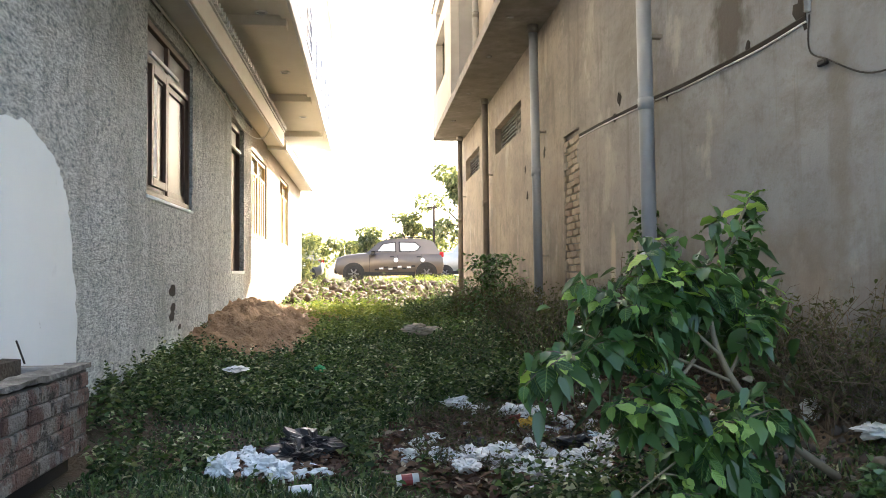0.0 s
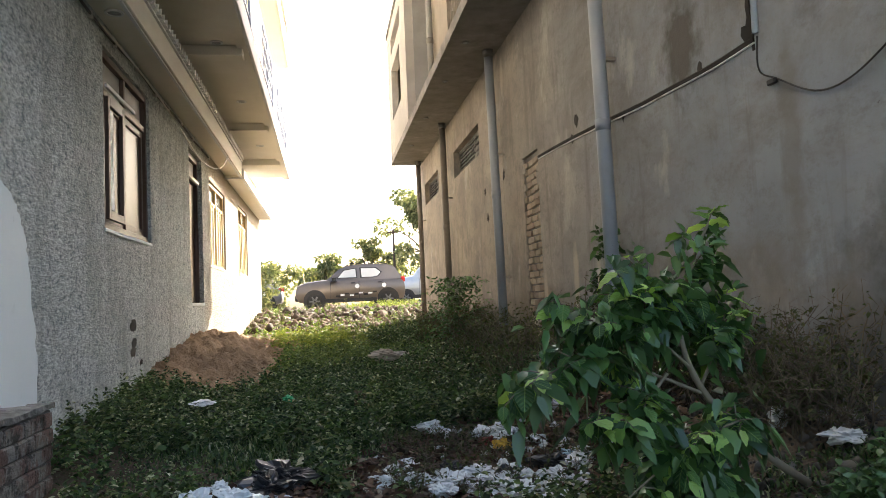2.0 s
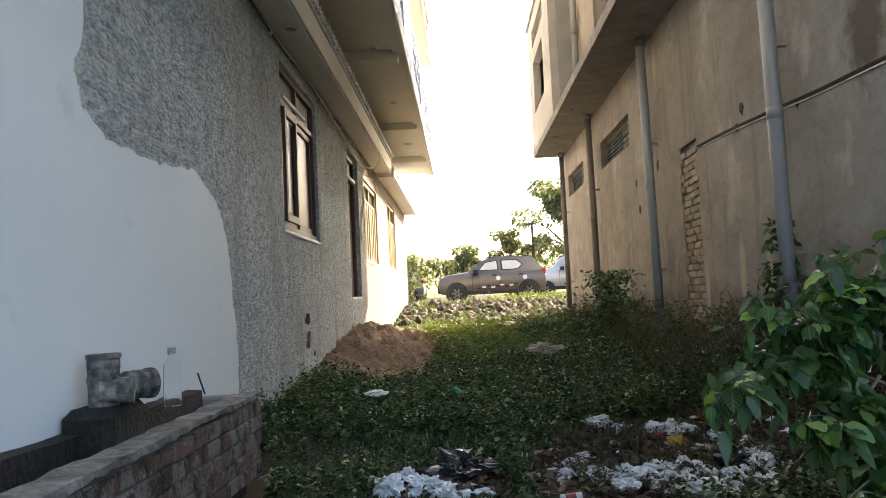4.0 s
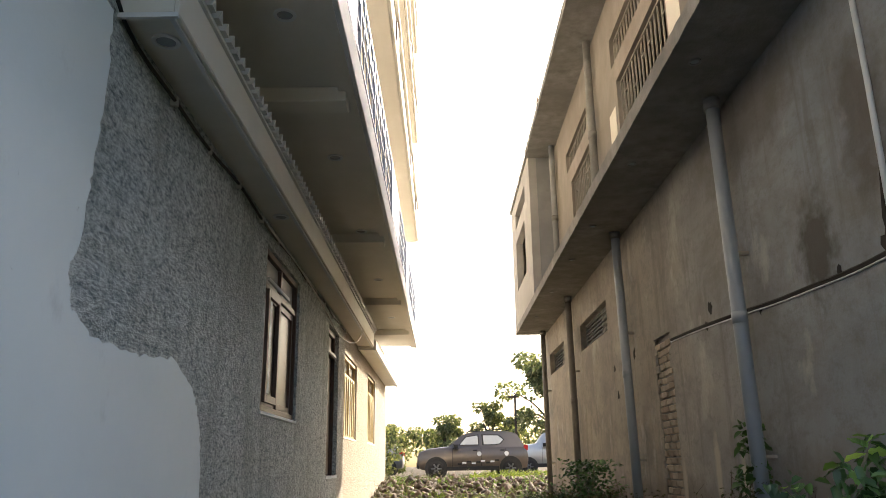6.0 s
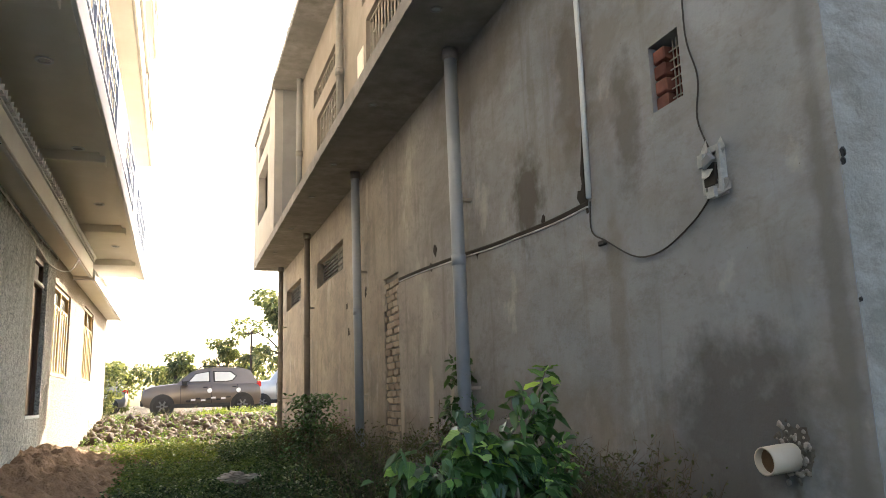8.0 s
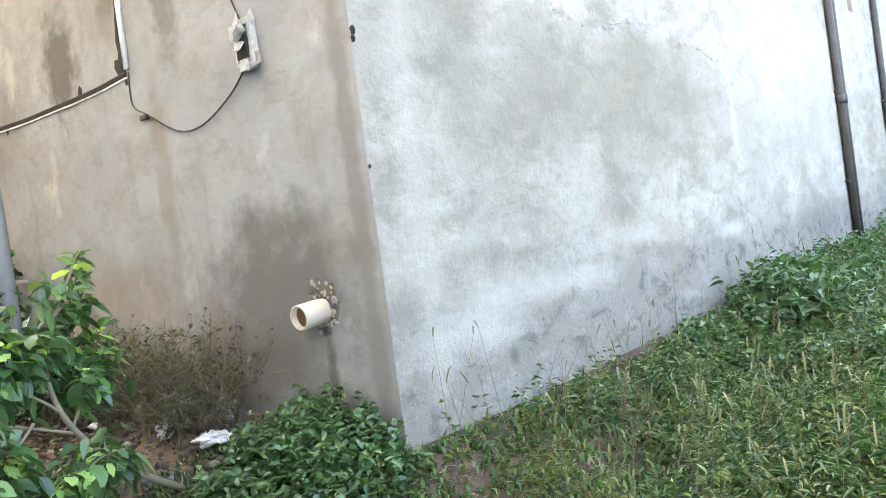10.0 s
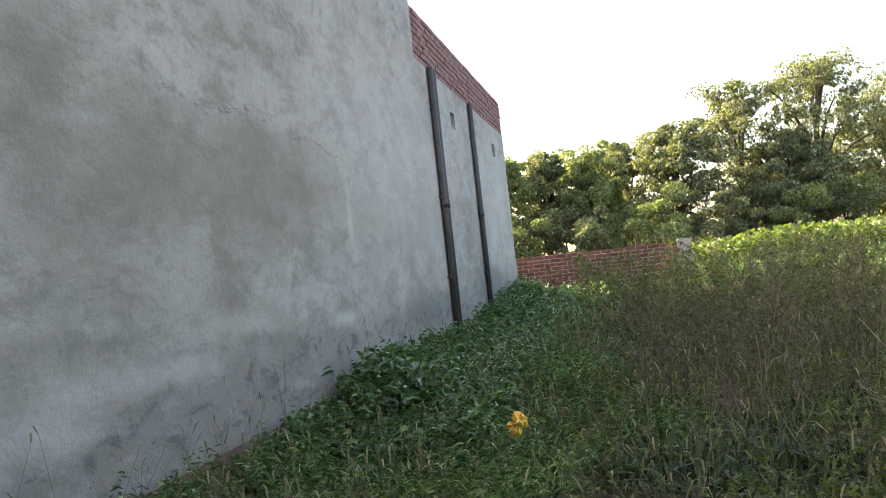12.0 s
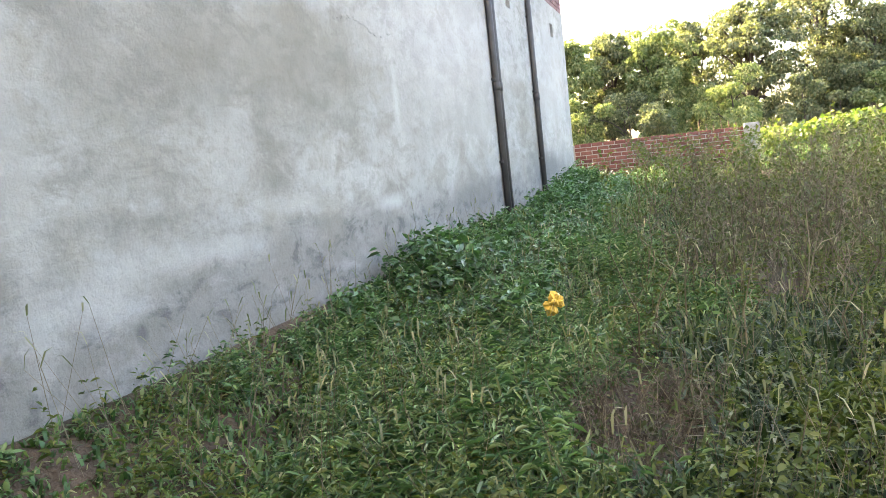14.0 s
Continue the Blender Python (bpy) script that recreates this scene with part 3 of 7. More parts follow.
structure("wall_left_back", boxes(((-7.25, -7, -0.5), (-7, 21.7, 12.6))), M_ROOM, "plain back wall of the house")
structure("wall_left_end", boxes(((-7, 21.45, -0.5), (-2.05, 21.7, 4.05))), M_CREAM, "cream end wall of the house")
structure("wall_left_near", boxes(((-7, -7, -0.5), (-2.05, -6.75, 4.05))), M_CREAM, "cream near wall of the house")
# unseen floor and partitions, added so the window openings stay dark
structure("floor_left", boxes(((-7, -6.75, 0.95), (-2.05, 21.45, 1.05))), M_ROOM, "plain floor inside the house")
structure("wall_partition", boxes(((-7, 9.6, 1.05), (-2.06, 9.7, 4.04)), ((-7, 15.2, 1.05), (-2.06, 15.3, 4.04)), ((-4.4, -6.7, 1.05), (-4.3, 21.4, 4.04))), M_ROOM, "added inner walls that keep the rooms dark")


def smooth_coat():
    """The smooth blue coat that stops at a ragged edge on the roughcast."""
    edge = [(3.30, 3.36), (3.31, 2.9), (3.27, 2.5), (3.24, 2.19), (3.17, 1.99), (3.24, 1.85), (3.44, 1.77), (4.04, 1.76), (4.55, 1.82), (4.95, 1.66), (5.12, 1.45), (5.22, 1.03), (5.3, 0.7), (5.26, 0.1)]
    pts = []
    r = random.Random(3)
    for (a, b), (c, d) in zip(edge, edge[1:]):
        for s in range(9):
            t = s / 9
            pts.append((a + (c - a) * t + r.uniform(-0.018, 0.018), b + (d - b) * t + r.uniform(-0.015, 0.015)))
    pts = [(-7, 3.36)] + pts + [(5.26, -0.4), (-7, -0.4)]
    bm = bmesh.new()
    f = bm.faces.new([bm.verts.new((L + 0.001, y, z)) for y, z in pts])
    out = bmesh.ops.extrude_face_region(bm, geom=[f])
    for v in out["geom"]:
        if isinstance(v, bmesh.types.BMVert):
            v.co.x = L + 0.009
    bmesh.ops.recalc_face_normals(bm, faces=bm.faces[:])
    bmesh.ops.triangulate(bm, faces=bm.faces[:])
    ob = part("smooth_coat", bm, M_SMOOTH, wall_left, "smooth pale blue plaster coat with a ragged edge")


smooth_coat()
# upper wall near the camera, above the coat, and the storeys over the balcony
structure("wall_left_upper", boxes(((L - 0.25, -7, 4.2), (L, 21.4, 12.6))), M_CREAM, "cream painted upper house wall")


def canopy(name, y0, y1, xo, z0, z1, label):
    t = thing(name, (L, y0, z0), label, "canopy", "window canopies")
    part("slab", boxes(((L, y0, z0 + 0.02), (xo - 0.03, y1, z1 - 0.02)), bevel=0.004), M_SOFFIT, t)
    part("fascia", boxes(((xo - 0.03, y0 - 0.01, z0), (xo, y1, z1)), bevel=0.006), M_SOFFIT, t)
    part("drip_edge", boxes(((xo - 0.055, y0 - 0.012, z0 - 0.012), (xo - 0.028, y1, z0 + 0.004))), M_WHITE, t, "white drip edge")
    part("end_edge", boxes(((L + 0.004, y0 - 0.016, z0 - 0.014), (xo - 0.004, y0 + 0.006, z0 + 0.012))), M_WHITE, t, "white painted end edge")
    return t


c1 = canopy("canopy", 3.36, 14.4, -1.49, 3.37, 3.62, "long painted concrete canopy over the windows")
c2 = canopy("canopy", 14.42, 21.5, -1.45, 3.33, 3.5, "lower painted concrete canopy at the lit end of the house")
part("top_strip", boxes(((-1.50, 3.35, 3.622), (-1.472, 14.4, 3.645))), M_WHITE, c1, "white strip")
for i in range(84):
    y = 3.42 + i * 0.13
    bm = bmesh.new()
    q = [bm.verts.new((-1.47 + dx, y + dy, 3.65 + dz)) for dx, dy, dz in ((0.03, 0, -0.004), (0.03, 0.08, -0.004), (0.04, 0.03, 0.06), (-0.02, 0, -0.004), (-0.02, 0.08, -0.004), (-0.02, 0.03, 0.06))]
    for f in ((0, 1, 2), (5, 4, 3), (0, 3, 4, 1), (1, 4, 5, 2), (2, 5, 3, 0)):
        bm.faces.new([q[k] for k in f])
    part("tooth", bm, M_WHITE, c1)

# balcony
XB = -0.82
balcony = thing("balcony", (L, 8, 4.05), "long balcony slab with a white edge and steel railing", "balcony")
part("slab", boxes(((L - 0.25, -7, 4.052), (XB - 0.04, 18.8, 4.2))), M_SOFFIT, balcony)
part("fascia", boxes(((XB - 0.04, -7, 4.0), (XB, 18.82, 4.28)), bevel=0.006), M_WHITE, balcony, "white painted slab edge")
part("edge_rib", boxes(((XB - 0.16, -7, 4.01), (XB - 0.042, 18.8, 4.05))), M_SOFFIT, balcony)
for y in (-2.5, 1.3, 5.4, 9.3, 13.2, 16.4):
    part("beam", boxes(((L, y, 3.93), (XB - 0.1, y + 0.22, 4.053)), bevel=0.008), M_SOFFIT, balcony)
for y in np.arange(-6.5, 18.6, 1.35):
    post = part("post", boxes(((XB - 0.05, y, 4.28), (XB - 0.02, y + 0.04, 5.2))), M_RAIL, balcony)
for z in (4.45, 4.7, 4.95, 5.18):
    part("rail", boxes(((XB - 0.045, -7, z), (XB - 0.025, 18.8, z + 0.03))), M_RAIL, balcony)
for y in np.arange(-6.4, 18.7, 0.27):
    part("baluster", boxes(((XB - 0.042, y, 4.28), (XB - 0.03, y + 0.014, 5.18))), M_RAIL, balcony)
for y0, y1 in ((4.2, 5.3), (9.5, 11.2), (13.4, 14.4)):
    part("panel", boxes(((XB - 0.03, y0, 4.35), (XB - 0.012, y1, 5.15))), M_RAIL, balcony, "dark blue railing panel")
for z, n in ((6.85, 0), (9.65, 1), (12.4, 2)):
    fl = thing("upper_balcony", (L, 8, z), "cream upper balcony with moulded edge bands", "balcony", "upper balconies")
    part("slab", boxes(((L, -7, z), (XB - 0.02, 19.2, z + 0.15))), M_CREAM, fl)
    part("parapet", boxes(((XB - 0.14, -7, z + 0.152), (XB - 0.02, 19.2, z + 1.0))), M_CREAM, fl)
    for k, o in ((0.02, 0.03), (0.35, 0.0), (0.9, 0.04)):
        part("band", boxes(((XB - 0.018, -7, z + k), (XB + o, 19.22, z + k + 0.1)), bevel=0.006), M_CREAM, fl)
    for y in (10.2, 15.4, 18.2):
        part("vent", boxes(((XB - 0.016, y, z + 0.48), (XB + 0.006, y + 0.5, z + 0.85))), M_FRAME, fl, "dark brown vent panel")


def downlight(name, x, y, z, label, k=1.0):
    t = thing(name, (x, y, z), label, "ceiling light", "soffit lights")
    bm = tube([(x, y, z), (x, y, z - 0.012)], 0.075 * k, 18, bore=0.72)
    part("ring", bm, M_WHITE if k == 1 else M_BOXGREY, t)
    part("lens", tube([(x, y, z - 0.002), (x, y, z - 0.006)], 0.052 * k, 14), M_PIPE, t, "unlit frosted lens")


for y in (1.0, 4.4, 6.8, 9.2, 11.8, 15.0):
    downlight("soffit_light", -1.2, y, 4.05, "unlit round white light in the balcony soffit")
for y in (3.62, 6.6):
    downlight("soffit_light", -1.65, y, 3.388, "unlit round light under the canopy")


def window_unit(name, y0, y1, z0, z1, frame_mat, panes, transom, bars, label, bar_mat, rod=False, x=L - 0.06):
    """A window with a frame, mullions, sashes, glass and upright bars, set in the wall's opening."""
    t = tagged(thing(name, (x, y0, z0), label, "window"), kind="structure")
    w = 0.06
    part("window_frame", boxes(((x - 0.05, y0, z0), (x + 0.03, y0 + w, z1)), ((x - 0.05, y1 - w, z0), (x + 0.03, y1, z1)),
                               ((x - 0.05, y0 + w, z0), (x + 0.03, y1 - w, z0 + w)), ((x - 0.05, y0 + w, z1 - w), (x + 0.03, y1 - w, z1)), bevel=0.004), frame_mat, t)
    part("transom", boxes(((x - 0.05, y0 + w, transom - 0.03), (x + 0.025, y1 - w, transom + 0.03)), bevel=0.004), frame_mat, t)
    part("window_sill", boxes(((x - 0.05, y0 - 0.01, z0 - 0.035), (L + 0.012, y1 + 0.01, z0 - 0.002)), bevel=0.006), M_SMOOTH if frame_mat == M_FRAME else M_CREAM, t)
    inner = (y1 - y0 - 2 * w) / panes
    for i in range(panes):
        a, b = y0 + w + i * inner, y0 + w + (i + 1) * inner
        if i:
            part("mullion", boxes(((x - 0.045, a - 0.025, z0 + w), (x + 0.025, a + 0.025, z1 - w)), bevel=0.004), frame_mat, t)
        s = part("sash", boxes(((x - 0.035, a + 0.027, z0 + w + 0.005), (x + 0.005, a + 0.08, transom - 0.035)), ((x - 0.035, b - 0.08, z0 + w + 0.005), (x + 0.005, b - 0.027, transom - 0.035)),
                               ((x - 0.035, a + 0.08, z0 + w + 0.005), (x + 0.005, b - 0.08, z0 + w + 0.07)), ((x - 0.035, a + 0.08, transom - 0.1), (x + 0.005, b - 0.08, transom - 0.035)), bevel=0.003), frame_mat, t)
        part("pane", boxes(((x - 0.02, a + 0.075, z0 + w + 0.065), (x - 0.014, b - 0.075, transom - 0.095))), M_PANE, s, "dusty brown glass")
        part("fanlight", boxes(((x - 0.02, a + 0.028, transom + 0.032), (x - 0.014, b - 0.028, z1 - w - 0.002))), M_CURTAIN if rod else M_GLASS, t, "pale fanlight panel")
    for i in range(bars):
        y = y0 + w + (i + 0.5) * (y1 - y0 - 2 * w) / bars
        part("bar", boxes(((x + 0.035, y - 0.02, z0 + 0.03), (x + 0.05, y + 0.02, transom))), bar_mat, t)
    if rod:
        part("rod", boxes(((L + 0.004, y0 + 0.02, transom + 0.0), (L + 0.03, y0 + 0.95, transom + 0.035)), bevel=0.004), M_WHITE, t, "white painted strip")
    return t


M_PANE = plain("dusty_brown_glass", (0.04, 0.03, 0.025), (0.085, 0.066, 0.056), 3, 0.35, 0.05, spec=0.12)
M_CURTAIN = plain("fanlight_board", (0.22, 0.22, 0.21), (0.3, 0.3, 0.29), 5, 0.6, 0.1)
M_LEMON = plain("pale_yellow_bars", (0.66, 0.58, 0.36), (0.78, 0.70, 0.46), 9, 0.55, 0.1)
win1 = window_unit("window_1", *WIN1, M_FRAME, 2, 2.84, 0, "brown window with two sashes and fanlights", M_FRAME, True)
part("open_sash", boxes(((L - 0.012, 6.87, 1.75), (L + 0.022, 6.93, 2.78)), ((L - 0.012, 7.32, 1.75), (L + 0.022, 7.38, 2.78)), ((L - 0.012, 6.93, 1.75), (L + 0.022, 7.32, 1.82)),
                        ((L - 0.012, 6.93, 2.71), (L + 0.022, 7.32, 2.78)), bevel=0.004), M_FRAME, win1)
# white colour stands in for daylight on the open sash's glass
part("lit_glass_strip", boxes(((L - 0.008, 6.99, 1.84), (L + 0.002, 7.1, 2.69))), M_WHITE, win1, "white strip painted as the lit glass of the open sash")
window_unit("window_2", *WIN2, M_OCHRE, 2, 2.68, 6, "sunlit window with ochre frame and pale bars", M_LEMON)
window_unit("window_3", *WIN3, M_OCHRE, 2, 2.74, 6, "sunlit far window with ochre frame and pale bars", M_LEMON)

door1 = tagged(thing("door_1", (L, 10.75, 1.07), "open doorway with dark brown frame and pale fanlight", "door"), kind="structure")
y0, y1, z0, z1 = DOOR1
part("door_frame", boxes(((L - 0.16, y0, z0), (L - 0.06, y0 + 0.07, z1)), ((L - 0.16, y1 - 0.07, z0), (L - 0.06, y1, z1)), ((L - 0.16, y0 + 0.07, z1 - 0.07), (L - 0.06, y1 - 0.07, z1)),
                         ((L - 0.16, y0 + 0.07, 2.78), (L - 0.06, y1 - 0.07, 2.84)), bevel=0.004), M_FRAME, door1)
part("fanlight", boxes(((L - 0.12, y0 + 0.07, 2.842), (L - 0.11, y1 - 0.07, z1 - 0.072))), M_WHITE, door1, "pale fanlight panel")
part("door_leaf", boxes(((L - 0.15, y0 + 0.07, z0 + 0.01), (L - 0.11, y1 - 0.07, 2.775)), bevel=0.004), M_FRAME, door1, "dark brown door leaf")
part("light_strip", boxes(((L - 0.058, y0 + 0.05, 2.79), (L - 0.03, y1 - 0.05, 2.83))), M_WHITE, door1)
part("door_sill", boxes(((L - 0.2, y0 + 0.001, z0 - 0.04), (L + 0.012, y1 - 0.001, z0 - 0.002))), M_SMOOTH, door1)

# cables on the roughcast wall
line = [(L + 0.02, 3.0, 3.75), (L + 0.02, 3.4, 3.36)] + [(L + 0.02 + 0.01 * math.sin(i * 2.1), 3.4 + i * 0.75, 3.34 - 0.05 * math.sin(i * 1.1) ** 2) for i in range(1, 13)]
cab = thing("wall_cable", (L, 3.4, 3.3), "black cable clipped under the canopy", "cable")
part("wire", tube(smooth_line(line, 4), 0.011, 6), M_WIRE, cab)
for p in line[2:]:
    part("clip", boxes(((L + 0.002, p[1] - 0.015, p[2] - 0.03), (p[0] + 0.014, p[1] + 0.015, p[2] + 0.03))), M_WWIRE, cab)
cab2 = thing("hanging_cable", (L, 11.5, 3.2), "loose white cable hanging in a loop under the canopy", "cable")
part("wire", tube(smooth_line([(L + 0.03, 6.6, 3.31), (L + 0.05, 8.2, 3.29), (L + 0.06, 9.8, 3.2), (L + 0.1, 10.9, 3.04), (L + 0.18, 11.6, 3.02), (L + 0.26, 12.1, 3.12), (-1.5, 12.5, 3.36)], 6), 0.009, 6), M_WWIRE, cab2)

# stub and chipped holes low on the wall, their shade painted as near-black spots
for y, z, s in ((7.68, 0.86, 0.06), (7.7, 0.7, 0.045), (7.66, 0.62, 0.05), (7.95, 0.5, 0.03)):
    bm = bmesh.new()
    bmesh.ops.create_icosphere(bm, subdivisions=3, radius=1)
    for v in bm.verts:
        n = noise.noise(v.co * 1.7 + Vector((y, z, 0)))
        v.co = Vector((L + v.co.x * 0.006, y + v.co.y * s * 1.5 * (1 + 1.6 * n), z + v.co.z * s * 0.62 * (1 + 1.6 * n)))
    part("chip", bm, M_DARK, wall_left, "flat near-black spot painted as a shaded chipped hole")

# ---- brick trough with pipe fittings ----
def make_trough_brick():
    k = Nodes("plaster_smeared_brick")
    r = k.n("ShaderNodeObjectInfo").outputs["Random"]
    tone = k.mix(r, (0.095, 0.058, 0.046), (0.17, 0.105, 0.085))
    tone = k.mix(k.span(k.noise(5, 7, 0.7, stretch=(1, 1, 0.7)), 0.46, 0.54, 0, 0.9), tone, (0.21, 0.197, 0.178))
    tone = k.mix(k.span(k.noise(7, 7, 0.74), 0.5, 0.58, 0, 0.9), tone, (0.042, 0.039, 0.033))
    tone = k.mix(k.span(k.noise(18, 6, 0.7), 0.58, 0.66, 0, 0.7), tone, (0.3, 0.285, 0.26))
    return k.done(tone, 0.92, k.bump(k.sums(k.noise(24, 6, 0.7), k.noise(80, 4)), 0.9, 0.02), 0, 0.25)


M_TROUGHBRICK = make_trough_brick()
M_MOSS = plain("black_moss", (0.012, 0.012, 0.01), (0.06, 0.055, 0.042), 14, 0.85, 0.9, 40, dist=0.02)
M_COPING = plain("worn_coping", (0.1, 0.092, 0.08), (0.4, 0.385, 0.35), 16, 0.95, 0.9, 40, coarse=6, dist=0.02)
M_GRIME = plain("grimy_mortar", (0.07, 0.065, 0.055), (0.19, 0.175, 0.155), 8, 0.95, 0.6, 50, coarse=3)
trough = thing("brick_trough", (-1.4, 3, 0.1), "plastered brick drain trough along the house wall", "trough")
TX0, TX1, TY1, TZ = -1.53, -1.41, 4.42, 0.535
# added recessed block, near black for the shade in the gap below the bricks
part("undercut_shade", boxes(((TX0 + 0.01, -3, -0.1), (TX1 - 0.075, TY1 - 0.07, 0.115))), M_DARK, trough, "near-black block painted as the shaded gap under the trough")
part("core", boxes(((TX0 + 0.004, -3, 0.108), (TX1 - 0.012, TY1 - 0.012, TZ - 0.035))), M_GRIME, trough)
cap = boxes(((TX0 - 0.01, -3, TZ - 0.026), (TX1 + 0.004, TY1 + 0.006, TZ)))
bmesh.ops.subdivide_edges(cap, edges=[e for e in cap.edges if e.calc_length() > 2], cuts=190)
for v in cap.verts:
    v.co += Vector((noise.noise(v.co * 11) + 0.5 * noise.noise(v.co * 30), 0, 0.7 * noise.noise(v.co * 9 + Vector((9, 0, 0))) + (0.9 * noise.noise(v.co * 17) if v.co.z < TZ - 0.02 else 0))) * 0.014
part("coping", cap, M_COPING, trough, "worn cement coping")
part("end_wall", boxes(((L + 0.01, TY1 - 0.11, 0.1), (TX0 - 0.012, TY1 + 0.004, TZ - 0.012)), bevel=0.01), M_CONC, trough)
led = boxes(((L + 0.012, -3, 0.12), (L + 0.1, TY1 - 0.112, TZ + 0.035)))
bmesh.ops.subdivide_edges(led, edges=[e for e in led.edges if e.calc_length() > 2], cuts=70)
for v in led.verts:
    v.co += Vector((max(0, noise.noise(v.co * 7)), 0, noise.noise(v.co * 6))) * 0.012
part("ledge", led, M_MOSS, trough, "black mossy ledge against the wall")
# bed coloured near black for the dark inside the trough
part("bed", boxes(((L + 0.1, -3, 0.1), (TX0, TY1 - 0.12, 0.16))), M_DARK, trough, "bed painted near black as the trough's dark hollow")


def fitting(name, at, axis, length, r, label):
    t = thing(name, at, label, "pipe fitting", "pipe fittings")
    p, d = Vector(at), Vector(axis).normalized()
    part("body", tube([p, p + d * length * 0.3, p + d * length * 0.32, p + d * length], [r * 0.9, r * 0.9, r, r], 18, bore=0.84), M_FITTING, t, "", True)
    part("collar", tube([p + d * length * 0.8, p + d * length * 1.003], r * 1.08, 18, caps=False, bore=0.9), M_FITTING, t, "", False)


M_FITTING = plain("mouldy_grey_fitting", (0.04, 0.036, 0.03), (0.62, 0.59, 0.53), 22, 0.75, 0.7, 60, coarse=14)
fitting("pipe_tee", (-1.67, 3.12, 0.655), (0, 0, 1), 0.105, 0.058, "dirty grey pipe collar standing on the trough ledge")
fitting("pipe_elbow", (-1.67, 3.12, 0.765), (0, 0, 1), 0.085, 0.061, "dirty grey pipe cap stacked on a collar")
fitting("pipe_socket", (-1.64, 3.22, 0.715), (0.5, 0.75, -0.02), 0.13, 0.058, "open grey pipe socket lying by the wall")
fitting("pipe_socket", (-1.64, 3.1, 0.71), (0.85, 0.3, -0.02), 0.09, 0.05, "short grey pipe socket lying by the wall")
blk = boxes(((L + 0.02, 2.98, 0.3), (-1.58, 3.34, 0.652)), bevel=0.035)
tagged(part("loose_bricks", blk, M_MOSS, None, "black mossy brick stack carrying the pipe fittings"), category="brick")


def bottle(at, h, r, label, material, liquid=None):
    t = thing("bottle", at, label, "bottle")
    x, y, z = at
    part("body", tube([(x, y, z), (x, y, z + 0.02 * h), (x, y, z + 0.55 * h), (x, y, z + 0.7 * h), (x, y, z + 0.84 * h), (x, y, z + 0.9 * h)], [r * 0.9, r, r * 0.94, r * 0.9, r * 0.4, r * 0.36], 16), material, t, "", True)
    part("cap", tube([(x, y, z + 0.9 * h), (x, y, z + h)], r * 0.45, 12), M_PIPE, t, "grey cap")
    if liquid:
        part("label_band", tube([(x, y, z + 0.3 * h), (x, y, z + 0.5 * h)], r * 1.01, 16, caps=False), liquid, t)


M_CLEARPLASTIC = Nodes("clear_plastic")
M_CLEARPLASTIC.b.inputs["Transmission Weight"].default_value = 0.96
M_CLEARPLASTIC.b.inputs["IOR"].default_value = 1.08
M_CLEARPLASTIC = M_CLEARPLASTIC.done((0.95, 0.96, 0.96), 0.05)
bottle((-1.65, 3.76, 0.56), 0.27, 0.042, "clear plastic bottle standing on the trough ledge", M_CLEARPLASTIC)
tagged(part("stick", tube([(-1.7, 4.35, 0.54), (-1.72, 4.3, 0.66)], 0.005, 5), M_WIRE, None, "thin dark stick leaning on the wall"), category="stick")

# ---- unfinished building opposite ----
R = 2.23
VENT1, VENT2, BARE, HOLE = (11.05, 13.26, 3.06, 3.52), (15.12, 17.2, 3.1, 3.56), (8.06, 8.7, 0.1, 2.53), (2.95, 3.2, 2.56, 2.92)
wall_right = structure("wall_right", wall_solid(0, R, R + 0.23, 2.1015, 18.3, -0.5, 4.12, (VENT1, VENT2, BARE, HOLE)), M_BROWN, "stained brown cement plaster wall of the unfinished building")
G = 2.1
VH1, VH2 = (10.58, 10.83, 3.17, 3.4), (13.74, 14.0, 3.18, 3.41)
wall_front = structure("wall_front", wall_solid(1, G, G + 0.23, R + 0.003, 15.1, -0.5, 3.74, (VH1, VH2)), M_GRAY, "weathered grey cement plaster wall")
structure("wall_front_upper", boxes(((R + 0.003, G, 3.741), (8.93, G + 0.23, 7.1))), M_GRAY, "weathered grey cement plaster upper wall")
# unseen walls, near black in colour so the vents read as unlit
structure("wall_right_inner", boxes(((R + 0.9, 2.4, -0.4), (R + 1.0, 18.2, 4.1)), ((2.5, 2.9, -0.4), (15, 3.0, 4.1)), ((15.0, 2.34, -0.5), (15.1, 18.3, 3.74)), ((R + 0.231, 18.07, -0.5), (15.0, 18.3, 3.74))), M_DARK, "inner and end walls painted near black as unlit rooms")
structure("roof_right", boxes(((R + 0.24, 2.34, 4.1), (15.0, 18.0, 4.2))), M_CONC, "raw concrete roof of the low part")
structure("wall_right_step", boxes(((8.7, 2.331, 4.21), (8.93, 18, 7.1))), M_GRAY, "grey side wall of the raised part")


